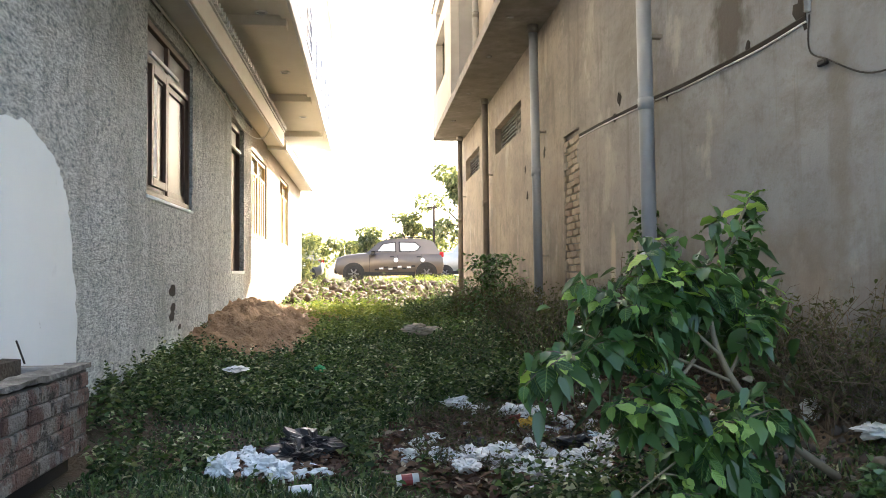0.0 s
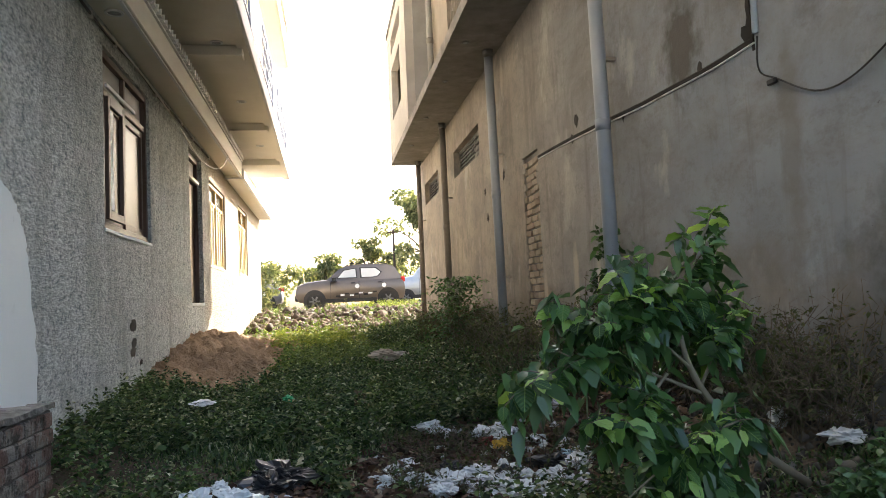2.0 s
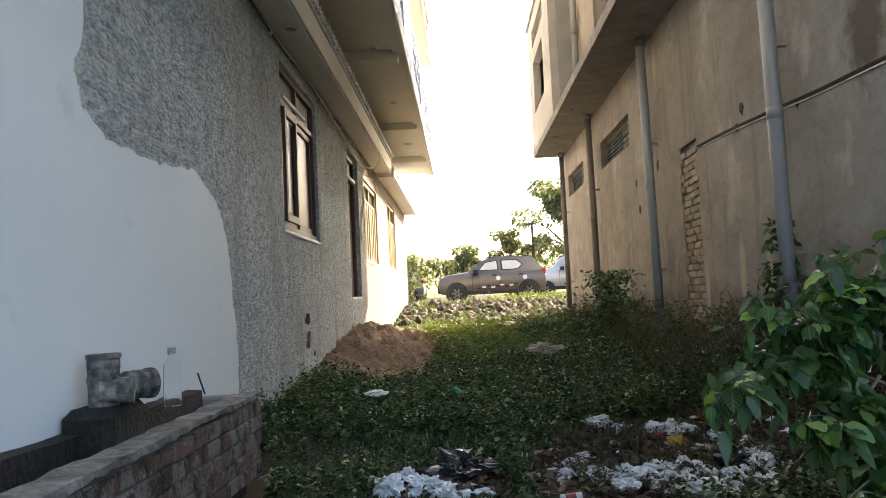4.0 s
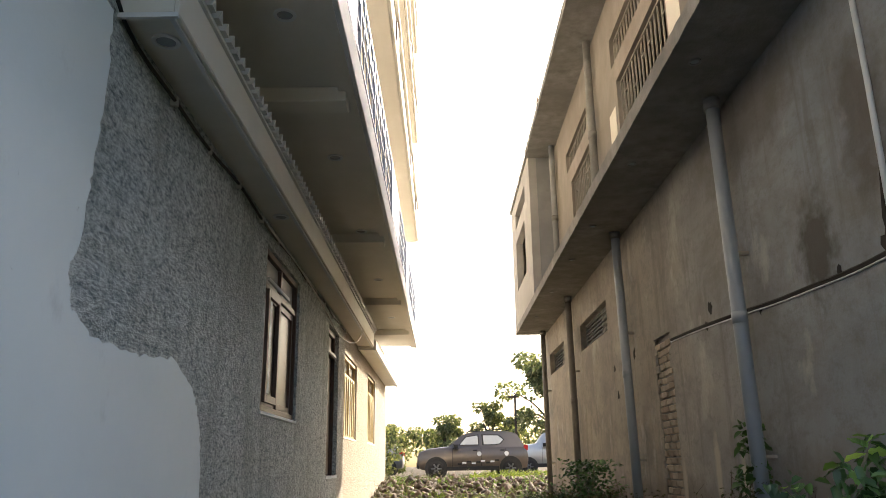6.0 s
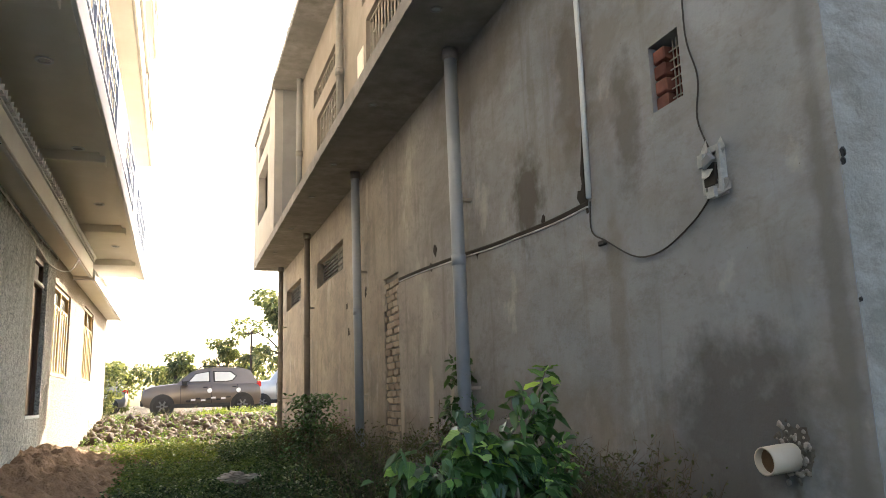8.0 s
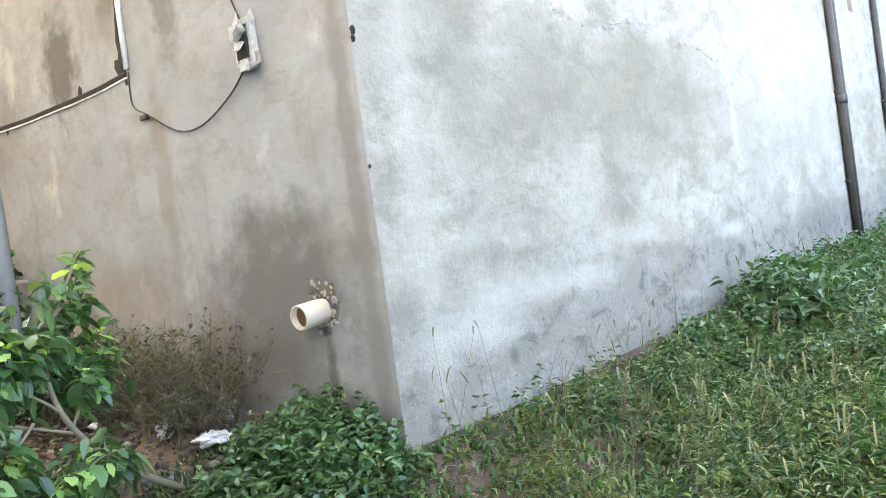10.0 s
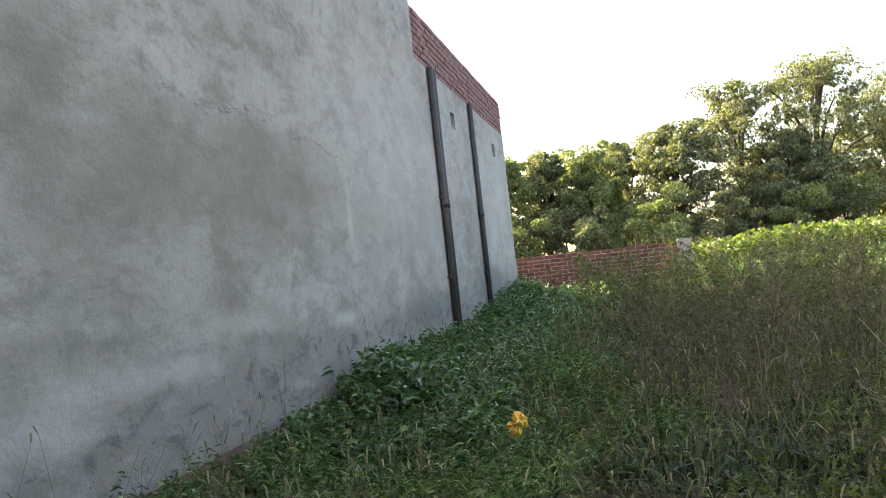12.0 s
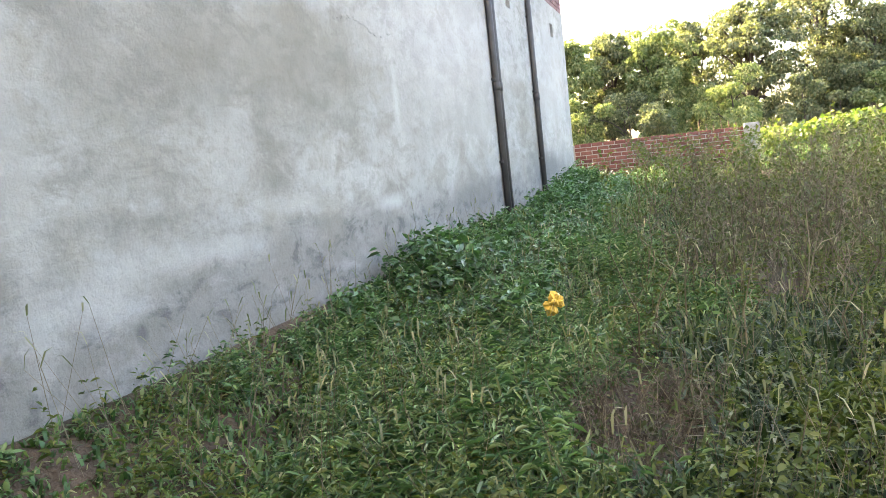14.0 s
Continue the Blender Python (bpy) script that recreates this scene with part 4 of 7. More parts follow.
def bare_brick():
    """Backing behind the stripped plaster, and the ragged plaster lips."""
    part("backing", boxes(((R + 0.04, 8.04, 0.1), (R + 0.12, 8.72, 2.53))), M_CONC, wall_right, "crumbling joints")
    r = random.Random(5)
    for side, y in ((1, 8.06), (-1, 8.7)):
        z = 0.1
        while z < 2.5:
            h = r.uniform(0.05, 0.16)
            w = r.choice((0.005, 0.02, 0.05, 0.09)) * r.uniform(0.6, 1.3)
            a, b = (y - 0.01, y + w) if side == 1 else (y - w, y + 0.01)
            part("plaster_lip", boxes(((R + 0.002, a, z), (R + 0.028, b, min(z + h, 2.525))), bevel=0.006), M_BROWN, wall_right)
            z += h


bare_brick()
slab = tagged(thing("slab_overhang", (1.9, 2.1, 4.12), "raw concrete floor slab jutting over the lane", "slab"), kind="structure")
sb = boxes(((1.545, 2.1, 4.122), (R + 0.23, 17.8, 4.27)))
bmesh.ops.subdivide_edges(sb, edges=[e for e in sb.edges if e.calc_length() > 3], cuts=150)
for v in sb.verts:
    if v.co.x < 1.6:
        v.co += Vector((0.009 * noise.noise(v.co * 9), 0, 0.006 * noise.noise(v.co * 12 + Vector((3, 0, 0)))))
part("slab", sb, M_CONC, slab)
for y in (5.2, 7.24, 9.34, 11.0, 13.2, 15.5):
    downlight("slab_light", 1.76, y, 4.122, "unlit round fitting in the concrete soffit", 0.65)
UW = 2.0
UWIN1, UTR1, UWIN2, UTR2 = (6.45, 8.5, 4.75, 5.73), (6.45, 8.7, 6.0, 6.4), (10.35, 11.95, 4.75, 5.72), (10.42, 12.3, 6.0, 6.34)
structure("wall_right_upper", wall_solid(0, UW, UW + 0.2, 2.34, 14.0, 4.272, 7.0, (UWIN1, UTR1, UWIN2, UTR2)), M_UPPER, "plastered upper wall set back on the slab")
# near-black colour stands in for the unlit rooms upstairs
structure("wall_right_upper_inner", boxes(((3.2, 2.4, 4.3), (3.3, 17.6, 7.0))), M_DARK, "inner wall painted near black as an unlit room upstairs")
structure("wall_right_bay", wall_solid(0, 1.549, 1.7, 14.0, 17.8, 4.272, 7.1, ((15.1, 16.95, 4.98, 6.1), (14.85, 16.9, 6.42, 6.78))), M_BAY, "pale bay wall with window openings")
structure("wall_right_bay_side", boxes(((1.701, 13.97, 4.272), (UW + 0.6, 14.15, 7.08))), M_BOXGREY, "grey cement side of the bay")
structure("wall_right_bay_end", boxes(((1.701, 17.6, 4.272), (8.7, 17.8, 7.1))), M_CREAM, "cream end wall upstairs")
structure("wall_right_bay_back", boxes(((2.5, 14.2, 4.28), (2.6, 17.6, 7.0))), M_DARK, "inner wall painted near black as the unlit bay room")
structure("roof_upper", boxes(((1.48, 2.1, 7.001), (8.7, 13.96, 7.12)), ((1.52, 13.97, 7.101), (8.7, 17.85, 7.2))), M_CONC, "raw concrete roof slab")


def grille(y0, y1, z0, z1, label):
    t = thing("window_grille", (UW, y0, z0), label, "window grille", "upstairs grilles")
    x = UW + 0.05
    part("grille_frame", boxes(((x, y0, z0), (x + 0.03, y0 + 0.03, z1)), ((x, y1 - 0.03, z0), (x + 0.03, y1, z1)), ((x, y0 + 0.03, z0), (x + 0.03, y1 - 0.03, z0 + 0.03)), ((x, y0 + 0.03, z1 - 0.03), (x + 0.03, y1 - 0.03, z1))), M_IRON, t)
    n = max(5, int((y1 - y0) / 0.13))
    for i in range(1, n):
        y = y0 + (y1 - y0) * i / n
        part("bar", boxes(((x + 0.005, y - 0.009, z0 + 0.03), (x + 0.022, y + 0.009, z1 - 0.03))), M_IRON, t)
    if z1 - z0 > 0.6:
        r = random.Random(int(y0 * 10))
        for i in range(n - 1):
            a = y0 + (y1 - y0) * i / n
            z = r.choice((0.25, 0.4, 0.6, 0.75)) * (z1 - z0) + z0
            part("cross_bar", boxes(((x + 0.002, a + 0.01, z), (x + 0.025, a + (y1 - y0) / n * r.choice((1, 2)) - 0.01 if i < n - 2 else a + 0.1, z + 0.02))), M_IRON, t)


for h, lab in ((UWIN1, "geometric iron grille in an upstairs window"), (UTR1, "iron bars in an upstairs fanlight"), (UWIN2, "geometric iron grille in the far upstairs window"), (UTR2, "iron bars in the far upstairs fanlight")):
    grille(*h, lab)
for a, b in ((6.05, 6.4), (8.62, 8.95)):
    tagged(part("paint_patch", boxes(((UW - 0.006, a, 4.28), (UW, b, 5.45))), M_CREAM, None, "unfinished cream paint patch on the upstairs wall"), kind="structure")
for y in (3.2, 9.7, 13.38):
    t = thing("downpipe", (UW - 0.08, y, 4.27), "weathered pipe up the set-back wall", "pipe", "upstairs pipes")
    part("pipe", tube([(UW - 0.08, y, 4.27), (UW - 0.08, y, 7.0)], 0.055, 12), M_BOXGREY if y > 10 else M_CONC, t, "", True)
    part("joint", tube([(UW - 0.08, y, 5.5), (UW - 0.08, y, 5.6)], 0.064, 12), M_CONC, t, "", True)
for y in (9.0, 12.2, 12.35):
    t = thing("rebar", (1.5, y, 7.12), "rusty starter bars on the roof edge", "rebar", "rebars")
    part("rod", tube([(1.55, y, 7.1), (1.54, y + 0.02, 7.55)], 0.008, 5), M_RUST, t)
    part("rod", tube([(1.58, y + 0.1, 7.1), (1.56, y + 0.12, 7.5)], 0.008, 5), M_RUST, t)


M_PIPEOLD = plain("dusty_old_pipe", (0.15, 0.135, 0.12), (0.26, 0.24, 0.215), 9, 0.7, 0.25, 60)


def downpipe(y, z0, label, lean=0.0, material=M_PIPE):
    t = thing("downpipe", (2.1, y, z0), label, "pipe", "lane downpipes")
    part("pipe", tube([(2.1, y - lean, z0), (2.1, y, 4.12)], 0.056, 16), material, t, "", True)
    part("collar", tube([(2.1, y, 4.02), (2.1, y, 4.118)], 0.07, 14), M_CONC, t, "mortar collar at the slab", True)
    for z in (2.2,):
        part("coupling", tube([(2.1, y - lean * (1 - z / 4), z), (2.1, y - lean * (1 - z / 4), z + 0.09)], 0.06, 16), material, t, "", True)
    for z in (1.2, 2.75):
        part("bracket", boxes(((2.1, y - lean * (1 - z / 4) - 0.03, z), (R + 0.003, y - lean * (1 - z / 4) + 0.03, z + 0.025))), M_IRON, t)


downpipe(5.84, 0.1, "grey plastic downpipe with a creeper at its foot", 0.1)
downpipe(9.62, 0.1, "grey plastic downpipe beside the bare bricks", 0.2)
downpipe(13.6, 0.2, "dusty downpipe between the vents", 0.12, M_PIPEOLD)
downpipe(17.25, 0.3, "dusty downpipe at the far corner", 0.06, M_PIPEOLD)


def vent(name, h, label):
    t = tagged(thing(name, (R, h[0], h[2]), label, "vent"), kind="structure")
    y0, y1, z0, z1 = h
    x = R + 0.1
    part("vent_frame", boxes(((x, y0, z0), (x + 0.06, y0 + 0.04, z1)), ((x, y1 - 0.04, z0), (x + 0.06, y1, z1)), ((x, y0 + 0.04, z0), (x + 0.06, y1 - 0.04, z0 + 0.03)), ((x, y0 + 0.04, z1 - 0.03), (x + 0.06, y1 - 0.04, z1))), M_CONC, t)
    # slats and uprights coloured black for the darkness of the opening
    n = 7
    for i in range(n):
        z = z0 + 0.05 + i * (z1 - z0 - 0.1) / (n - 1)
        part("slat", boxes(((x + 0.01, y0 + 0.05, z - 0.012), (x + 0.03, y1 - 0.05, z + 0.012))), M_BLACKPIPE, t)
    for i in range(1, 5):
        y = y0 + i * (y1 - y0) / 5
        part("upright", boxes(((x + 0.032, y - 0.02, z0 + 0.03), (x + 0.05, y + 0.02, z1 - 0.03))), M_BLACKPIPE, t)
    # pale blocks stand in for the lit end of the lattice
    for i in range(6):
        for j in range(4):
            a, b = y0 + 0.12 + i * 0.11, z0 + 0.08 + j * 0.095
            part("lit_lattice_block", boxes(((x - 0.02, a, b), (x + 0.008, a + 0.07, b + 0.055))), M_CONC, t)


vent("window_4", VENT1, "barred vent opening high in the brown wall")
vent("window_5", VENT2, "far barred vent opening high in the brown wall")

# conduit; its chased groove is a near-black strip, shade put into the colour
path = [(8.02, 2.42), (7.3, 2.395), (6.6, 2.36), (6.0, 2.325), (5.4, 2.285), (4.9, 2.265), (4.35, 2.245), (3.91, 2.25)]
con = thing("wall_conduit", (R, 6, 2.3), "white conduit in a dark chased groove", "conduit")
part("groove", tube(smooth_line([(R + 0.009, y, z + 0.01) for y, z in path], 5), 0.022, 6), M_DARK, con, "near-black strip painted as the shaded groove")
part("conduit", tube(smooth_line([(R - 0.004, y, z - 0.012) for y, z in path], 5), 0.006, 8), M_WHITE, con, "white plastic conduit", True)
part("riser_groove", tube([(R + 0.016, 3.92, 2.2), (R + 0.016, 3.95, 2.45), (R + 0.016, 3.9, 2.9), (R + 0.016, 3.92, 4.1)], [0.022, 0.03, 0.014, 0.016], 6), M_DARK, con, "near-black strip painted as the shaded groove")
part("riser", tube([(R - 0.012, 3.88, 2.28), (R - 0.012, 3.87, 3.2), (R - 0.012, 3.88, 4.1)], 0.017, 8), M_WHITE, con, "white plastic conduit", True)
# thin near-black lumps: the dark of chipped holes put on the surface
for y, z, s in ((6.77, 2.52, 0.07), (9.61, 2.5, 0.09), (10.78, 2.46, 0.07), (10.66, 2.08, 0.09), (6.9, 2.38, 0.05), (4.5, 2.29, 0.05), (5.7, 2.29, 0.05), (3.97, 2.32, 0.09)):
    bm = bmesh.new()
    bmesh.ops.create_icosphere(bm, subdivisions=2, radius=1)
    for v in bm.verts:
        n = noise.noise(v.co * 1.9 + Vector((y, z, 0)))
        v.co = Vector((R + v.co.x * 0.006, y + v.co.y * s * 0.6 * (1 + n), z + v.co.z * s * 0.75 * (1 + n)))
    part("chip", bm, M_DARK, wall_right, "flat near-black spot painted as a shaded chipped hole")

M_SHARD = plain("cracked_grey_plastic", (0.30, 0.32, 0.33), (0.55, 0.57, 0.57), 30, 0.6, 0.3, coarse=18)
wire = thing("junction_box", (R, 2.76, 2.1), "smashed open junction box hung on loose cables", "junction box")
jb = boxes(((R - 0.035, 2.7, 2.0), (R + 0.002, 2.72, 2.23)), ((R - 0.035, 2.81, 2.02), (R + 0.002, 2.83, 2.22)), ((R - 0.035, 2.72, 2.2), (R + 0.002, 2.81, 2.23)), ((R - 0.035, 2.72, 2.0), (R + 0.002, 2.81, 2.03)), ((R - 0.012, 2.72, 2.03), (R + 0.001, 2.81, 2.2)))
part("box", jb, M_SHARD, wire, "pale cracked plastic box")
# solid block whose near-black colour stands in for shade inside the box
part("cavity", boxes(((R - 0.045, 2.728, 2.05), (R - 0.013, 2.805, 2.15))), M_DARK, wire, "near-black block painted as the shaded open middle")
part("flap", boxes(((R - 0.07, 2.715, 1.985), (R - 0.052, 2.755, 2.035))), M_SHARD, wire, "broken grey lid")
part("flap", boxes(((R - 0.065, 2.78, 2.14), (R - 0.052, 2.815, 2.2))), M_SHARD, wire, "broken grey lid")
part("cable", tube(smooth_line([(R - 0.01, 3.87, 2.26), (R - 0.012, 3.87, 2.08), (R - 0.012, 3.72, 1.99), (R - 0.012, 3.44, 1.85), (R - 0.012, 3.2, 1.84), (R - 0.012, 2.94, 1.93), (R - 0.015, 2.8, 2.02)], 6), 0.0048, 6), M_WIRE, wire)
part("cable", tube(smooth_line([(R - 0.015, 2.78, 2.22), (R - 0.012, 2.85, 2.4), (R - 0.012, 2.82, 2.6), (R - 0.012, 2.88, 2.85), (R - 0.012, 2.86, 3.3)], 6), 0.0045, 6), M_WIRE, wire)
r_ = random.Random(77)
for i in range(9):
    bm = boxes(((-0.004, -0.03, -0.025), (0.003, 0.03, 0.025)))
    for v in bm.verts:
        v.co += Vector((r_.uniform(-1, 1), r_.uniform(-1, 1), r_.uniform(-1, 1))) * 0.012
    c = Vector((R - r_.uniform(0.02, 0.06), 2.765 + r_.uniform(-0.06, 0.06), 2.11 + r_.uniform(-0.12, 0.12)))
    m = Matrix.Translation(c) @ Euler((r_.uniform(-0.6, 0.6), r_.uniform(-0.6, 0.6), r_.uniform(-0.6, 0.6))).to_matrix().to_4x4()
    bmesh.ops.transform(bm, matrix=m, verts=bm.verts[:])
    part("shard", bm, M_SHARD if i % 3 else M_BOXGREY, wire)
part("cable_knot", boxes(((R - 0.03, 3.72, 1.97), (R - 0.005, 3.79, 2.0)), bevel=0.006), M_WIRE, wire)

hole = thing("wall_hole", (R, 3.05, 2.56), "broken hole in the plaster showing red bricks and mesh", "hole")
part("back", boxes(((R + 0.14, 2.94, 2.55), (R + 0.16, 3.21, 2.93))), M_DARK, hole)
for i in range(4):
    part("mesh_bar", boxes(((R + 0.05, 2.97 + i * 0.03, 2.57), (R + 0.056, 2.976 + i * 0.03, 2.91))), M_IRON, hole)
for i in range(6):
    part("mesh_wire", boxes(((R + 0.045, 2.96, 2.6 + i * 0.05), (R + 0.05, 3.09, 2.606 + i * 0.05))), M_IRON, hole)
for i in range(4):
    part("brick", boxes(((R + 0.02, 3.1, 2.565 + i * 0.085), (R + 0.13, 3.196, 2.64 + i * 0.085)), bevel=0.008), M_BRICK, hole)

stub = thing("drain_stub", (R, 2.5, 0.87), "cream plastic drain stub set in broken mortar", "pipe")
part("pipe", tube([(R + 0.1, 2.5, 0.885), (R - 0.05, 2.5, 0.88), (R - 0.14, 2.5, 0.872)], 0.055, 20, bore=0.88), M_PVC, stub, "", True)
part("mouth", tube([(R - 0.1, 2.5, 0.875), (R - 0.112, 2.5, 0.874)], 0.0475, 16), M_RUST, stub, "rusty stained bore")
r_ = random.Random(9)
for i in range(110):
    a = r_.uniform(0, 6.28)
    d = r_.uniform(0.05, 0.14)
    s = r_.uniform(0.005, 0.016)
    bm = bmesh.new()
    bmesh.ops.create_icosphere(bm, subdivisions=1, radius=s)
    c = Vector((R - 0.004, 2.5 + math.cos(a) * d * 0.8, 0.9 + math.sin(a) * d * 0.9))
    for v in bm.verts:
        v.co = c + Vector((v.co.x * 0.5, v.co.y, v.co.z)) * (1 + 0.5 * noise.noise(v.co * 40 + c * 9))
    part("mortar_lump", bm, M_MORTAR if i % 3 else M_GRIME, stub)
bm = bmesh.new()
bmesh.ops.create_icosphere(bm, subdivisions=3, radius=1)
for v in bm.verts:
    n = noise.noise(v.co * 2.2 + Vector((4, 4, 4)))
    v.co = Vector((R + v.co.x * 0.004, 2.47 + v.co.y * 0.075 * (1 + 0.9 * n), 0.91 + v.co.z * 0.085 * (1 + 0.7 * n)))
part("broken_ring", bm, M_GRIME, stub, "dark broken plaster")

# ridge of torn plaster, corner damage and small vents on the grey wall
r_ = random.Random(12)
for a, b, z in ((3.75, 4.2, 2.25), (4.3, 4.95, 2.28), (5.3, 6.35, 2.24)):
    for i in range(int((b - a) * 26)):
        x = a + (b - a) * r_.random()
        zz = z + 0.035 * math.sin(x * 7) + r_.gauss(0, 0.008)
        s = r_.uniform(0.008, 0.024)
        bm = bmesh.new()
        bmesh.ops.create_icosphere(bm, subdivisions=1, radius=1)
        for v in bm.verts:
            v.co = Vector((x + v.co.x * s * 1.6, G + v.co.y * 0.006, zz + v.co.z * s * 0.7)) + Vector((r_.uniform(-1, 1), 0, r_.uniform(-1, 1))) * s * 0.3
        part("plaster_flake", bm, M_GRAY, wall_front)
for x, z, s in ((2.246, 2.0, 0.014), (2.242, 1.965, 0.011), (2.236, 1.45, 0.006)):
    bm = bmesh.new()
    bmesh.ops.create_icosphere(bm, subdivisions=2, radius=1)
    for v in bm.verts:
        v.co = Vector((x + v.co.x * s, G + v.co.y * 0.012, z + v.co.z * s * 1.4)) * (1 + 0.004 * noise.noise(v.co * 3))
    part("chip", bm, M_DARK, wall_front, "dark chipped spot")
for h in (VH1, VH2):
    part("vent_back", boxes(((h[0], G + 0.14, h[2]), (h[1], G + 0.16, h[3]))), M_DARK, wall_front)
for x in (9.5, 9.62, 11.85):
    t = thing("drain_pipe", (x, G, 0.4), "black drain pipe down the grey wall", "pipe", "field drain pipes")
    part("pipe", tube([(x - 0.03, G - 0.045, 3.74), (x, G - 0.045, 2.2), (x + 0.03, G - 0.045, 0.35)], 0.04, 10), M_BLACKPIPE, t, "", True)
    for z in (1.1, 2.1, 3.2):
        part("bracket", boxes(((x - 0.05, G - 0.05, z), (x + 0.05, G + 0.002, z + 0.03))), M_BLACKPIPE, t)
    part("coupling", tube([(x, G - 0.045, 1.98), (x, G - 0.045, 2.08)], 0.048, 10), M_BLACKPIPE, t, "", True)


# ---- boundary wall at the end of the grey wall ----
BX = 16.5
bwall = structure("wall_boundary", boxes(((BX + 0.012, -1.02, 0.0), (BX + 0.2, 2.35, 1.30))), M_MORTAR, "low red brick boundary wall")
part("pillar", boxes(((BX - 0.03, -1.3, 0.1), (BX + 0.25, -1.02, 1.38)), bevel=0.012), M_MORTAR, bwall, "plastered end pillar")
part("stub_pillar", boxes(((BX - 0.03, 2.352, 0.1), (BX + 0.2, 2.6, 1.34)), bevel=0.012), M_WHITE, bwall, "whitewashed end")
for i in range(7):
    y = -0.9 + i * 0.14
    part("starter_bar", tube([(BX + 0.1, y, 1.28), (BX + 0.1, y + 0.02, 1.42 + 0.05 * (i % 3))], 0.008, 5), M_RUST, bwall)


# ---- vehicles ----
def car(name, length, width, height, paint, label, category="car", suv=False):
    """A car along x, nose to -x, wheels on z = 0."""
    t = thing(name, (0, 0, 0), label, category)
    s, h = length, height
    # outline of the lower body, then of the cabin: shares of length and height
    low = [(0.0, 0.30), (0.003, 0.44), (0.02, 0.55), (0.1, 0.62), (0.27, 0.665), (0.60, 0.655), (0.86, 0.66), (0.97, 0.64), (0.995, 0.55), (1.0, 0.36), (0.985, 0.2), (0.90, 0.16), (0.12, 0.15), (0.03, 0.18)]
    if suv:
        low = [(x, z * 1.06) for x, z in low]
    bm = bmesh.new()
    rows = []
    for f, grow in ((-0.5, 0.93), (-0.42, 0.985), (0.42, 0.985), (0.5, 0.93)):
        wide = width * f
        rows.append([bm.verts.new((s * (0.5 + (x - 0.5) * (1.0 if abs(f) < 0.45 else 0.985)), wide, h * z if abs(f) < 0.45 else h * (0.16 + (z - 0.16) * grow))) for x, z in low])
    n = len(low)
    for a, b in zip(rows, rows[1:]):
        for i in range(n):
            bm.faces.new((a[i], a[(i + 1) % n], b[(i + 1) % n], b[i]))
    bm.faces.new(rows[0][::-1]), bm.faces.new(rows[-1])
    bmesh.ops.recalc_face_normals(bm, faces=bm.faces[:])
    bmesh.ops.bevel(bm, geom=bm.edges[:], offset=0.02, segments=2, affect="EDGES")
    body = part("body", bm, paint, t, "", True)
    top = [(0.27, 0.63), (0.40, 0.90), (0.47, 0.965), (0.62, 1.0), (0.82, 0.985), (0.90, 0.93), (0.975, 0.64)]
    if suv:
        top = [(0.24, 0.66), (0.34, 0.93), (0.40, 0.985), (0.62, 1.0), (0.90, 0.985), (0.96, 0.93), (0.985, 0.66)]
    bm = bmesh.new()
    rows = []
    for side in (-1, 1):
        rows.append([bm.verts.new((s * x, side * width * (0.47 - 0.09 * (z - 0.63) / 0.37), h * z)) for x, z in top])
    n = len(top)
    for i in range(n - 1):
        bm.faces.new((rows[0][i], rows[0][i + 1], rows[1][i + 1], rows[1][i]))
    bm.faces.new(rows[0][::-1]), bm.faces.new(rows[1])
    bmesh.ops.recalc_face_normals(bm, faces=bm.faces[:])
    bmesh.ops.bevel(bm, geom=bm.edges[:], offset=0.025, segments=2, affect="EDGES")
    cabin = part("cabin", bm, paint, t, "", True)
    for side in (-1, 1):
        def on(x, z, out=0.0075):
            return (s * x, side * (width * (0.47 - 0.09 * (z - 0.63) / 0.37) + out), h * z)
        for q in (((0.385, 0.70), (0.44, 0.855), (0.545, 0.895), (0.55, 0.70)), ((0.60, 0.70), (0.595, 0.895), (0.73, 0.89), (0.775, 0.80), (0.745, 0.72), (0.70, 0.70))):
            mx, mz = sum(x for x, z in q) / len(q), sum(z for x, z in q) / len(q)
            bm = bmesh.new()
            bm.faces.new([bm.verts.new(on(mx + (x - mx) * 1.14, mz + (z - mz) * 1.2, 0.0045)) for x, z in q])
            part("window_trim", bm, M_WIRE, cabin, "black window trim")
            bm = bmesh.new()
            bm.faces.new([bm.verts.new(on(x, z, 0.009)) for x, z in q])
            part("side_window", bm, M_CARGLASS, cabin, "side window painted pale as the sky seen through it")
        for x in (0.315, 0.572, 0.79):
            part("door_seam", boxes(((s * x - 0.006, side * width * 0.5 - 0.004, h * 0.2), (s * x + 0.006, side * width * 0.5 + 0.004, h * 0.62))), M_WIRE, body)
        for x in (0.50, 0.745):
            part("door_handle", boxes(((s * x, side * width * 0.502 - 0.01, h * 0.56), (s * x + 0.14, side * width * 0.502 + 0.018, h * 0.585)), bevel=0.006), M_WIRE, body)
        part("sill_cladding", boxes(((s * 0.25, side * width * 0.497 - 0.015, h * 0.15), (s * 0.73, side * width * 0.497 + 0.015, h * 0.235)), bevel=0.008), M_WIRE, body, "black sill cladding")
        for i in range(9):
            x = 0.36 + i * 0.042
            part("sticker", boxes(((s * x, side * width * 0.501 - 0.003, h * (0.27 + 0.02 * (i % 3) + 0.004 * i)), (s * (x + 0.036), side * width * 0.501 + 0.004, h * (0.305 + 0.02 * (i % 3) + 0.004 * i)))), M_WHITE if i % 2 else M_WIRE, body, "body stripe decal")
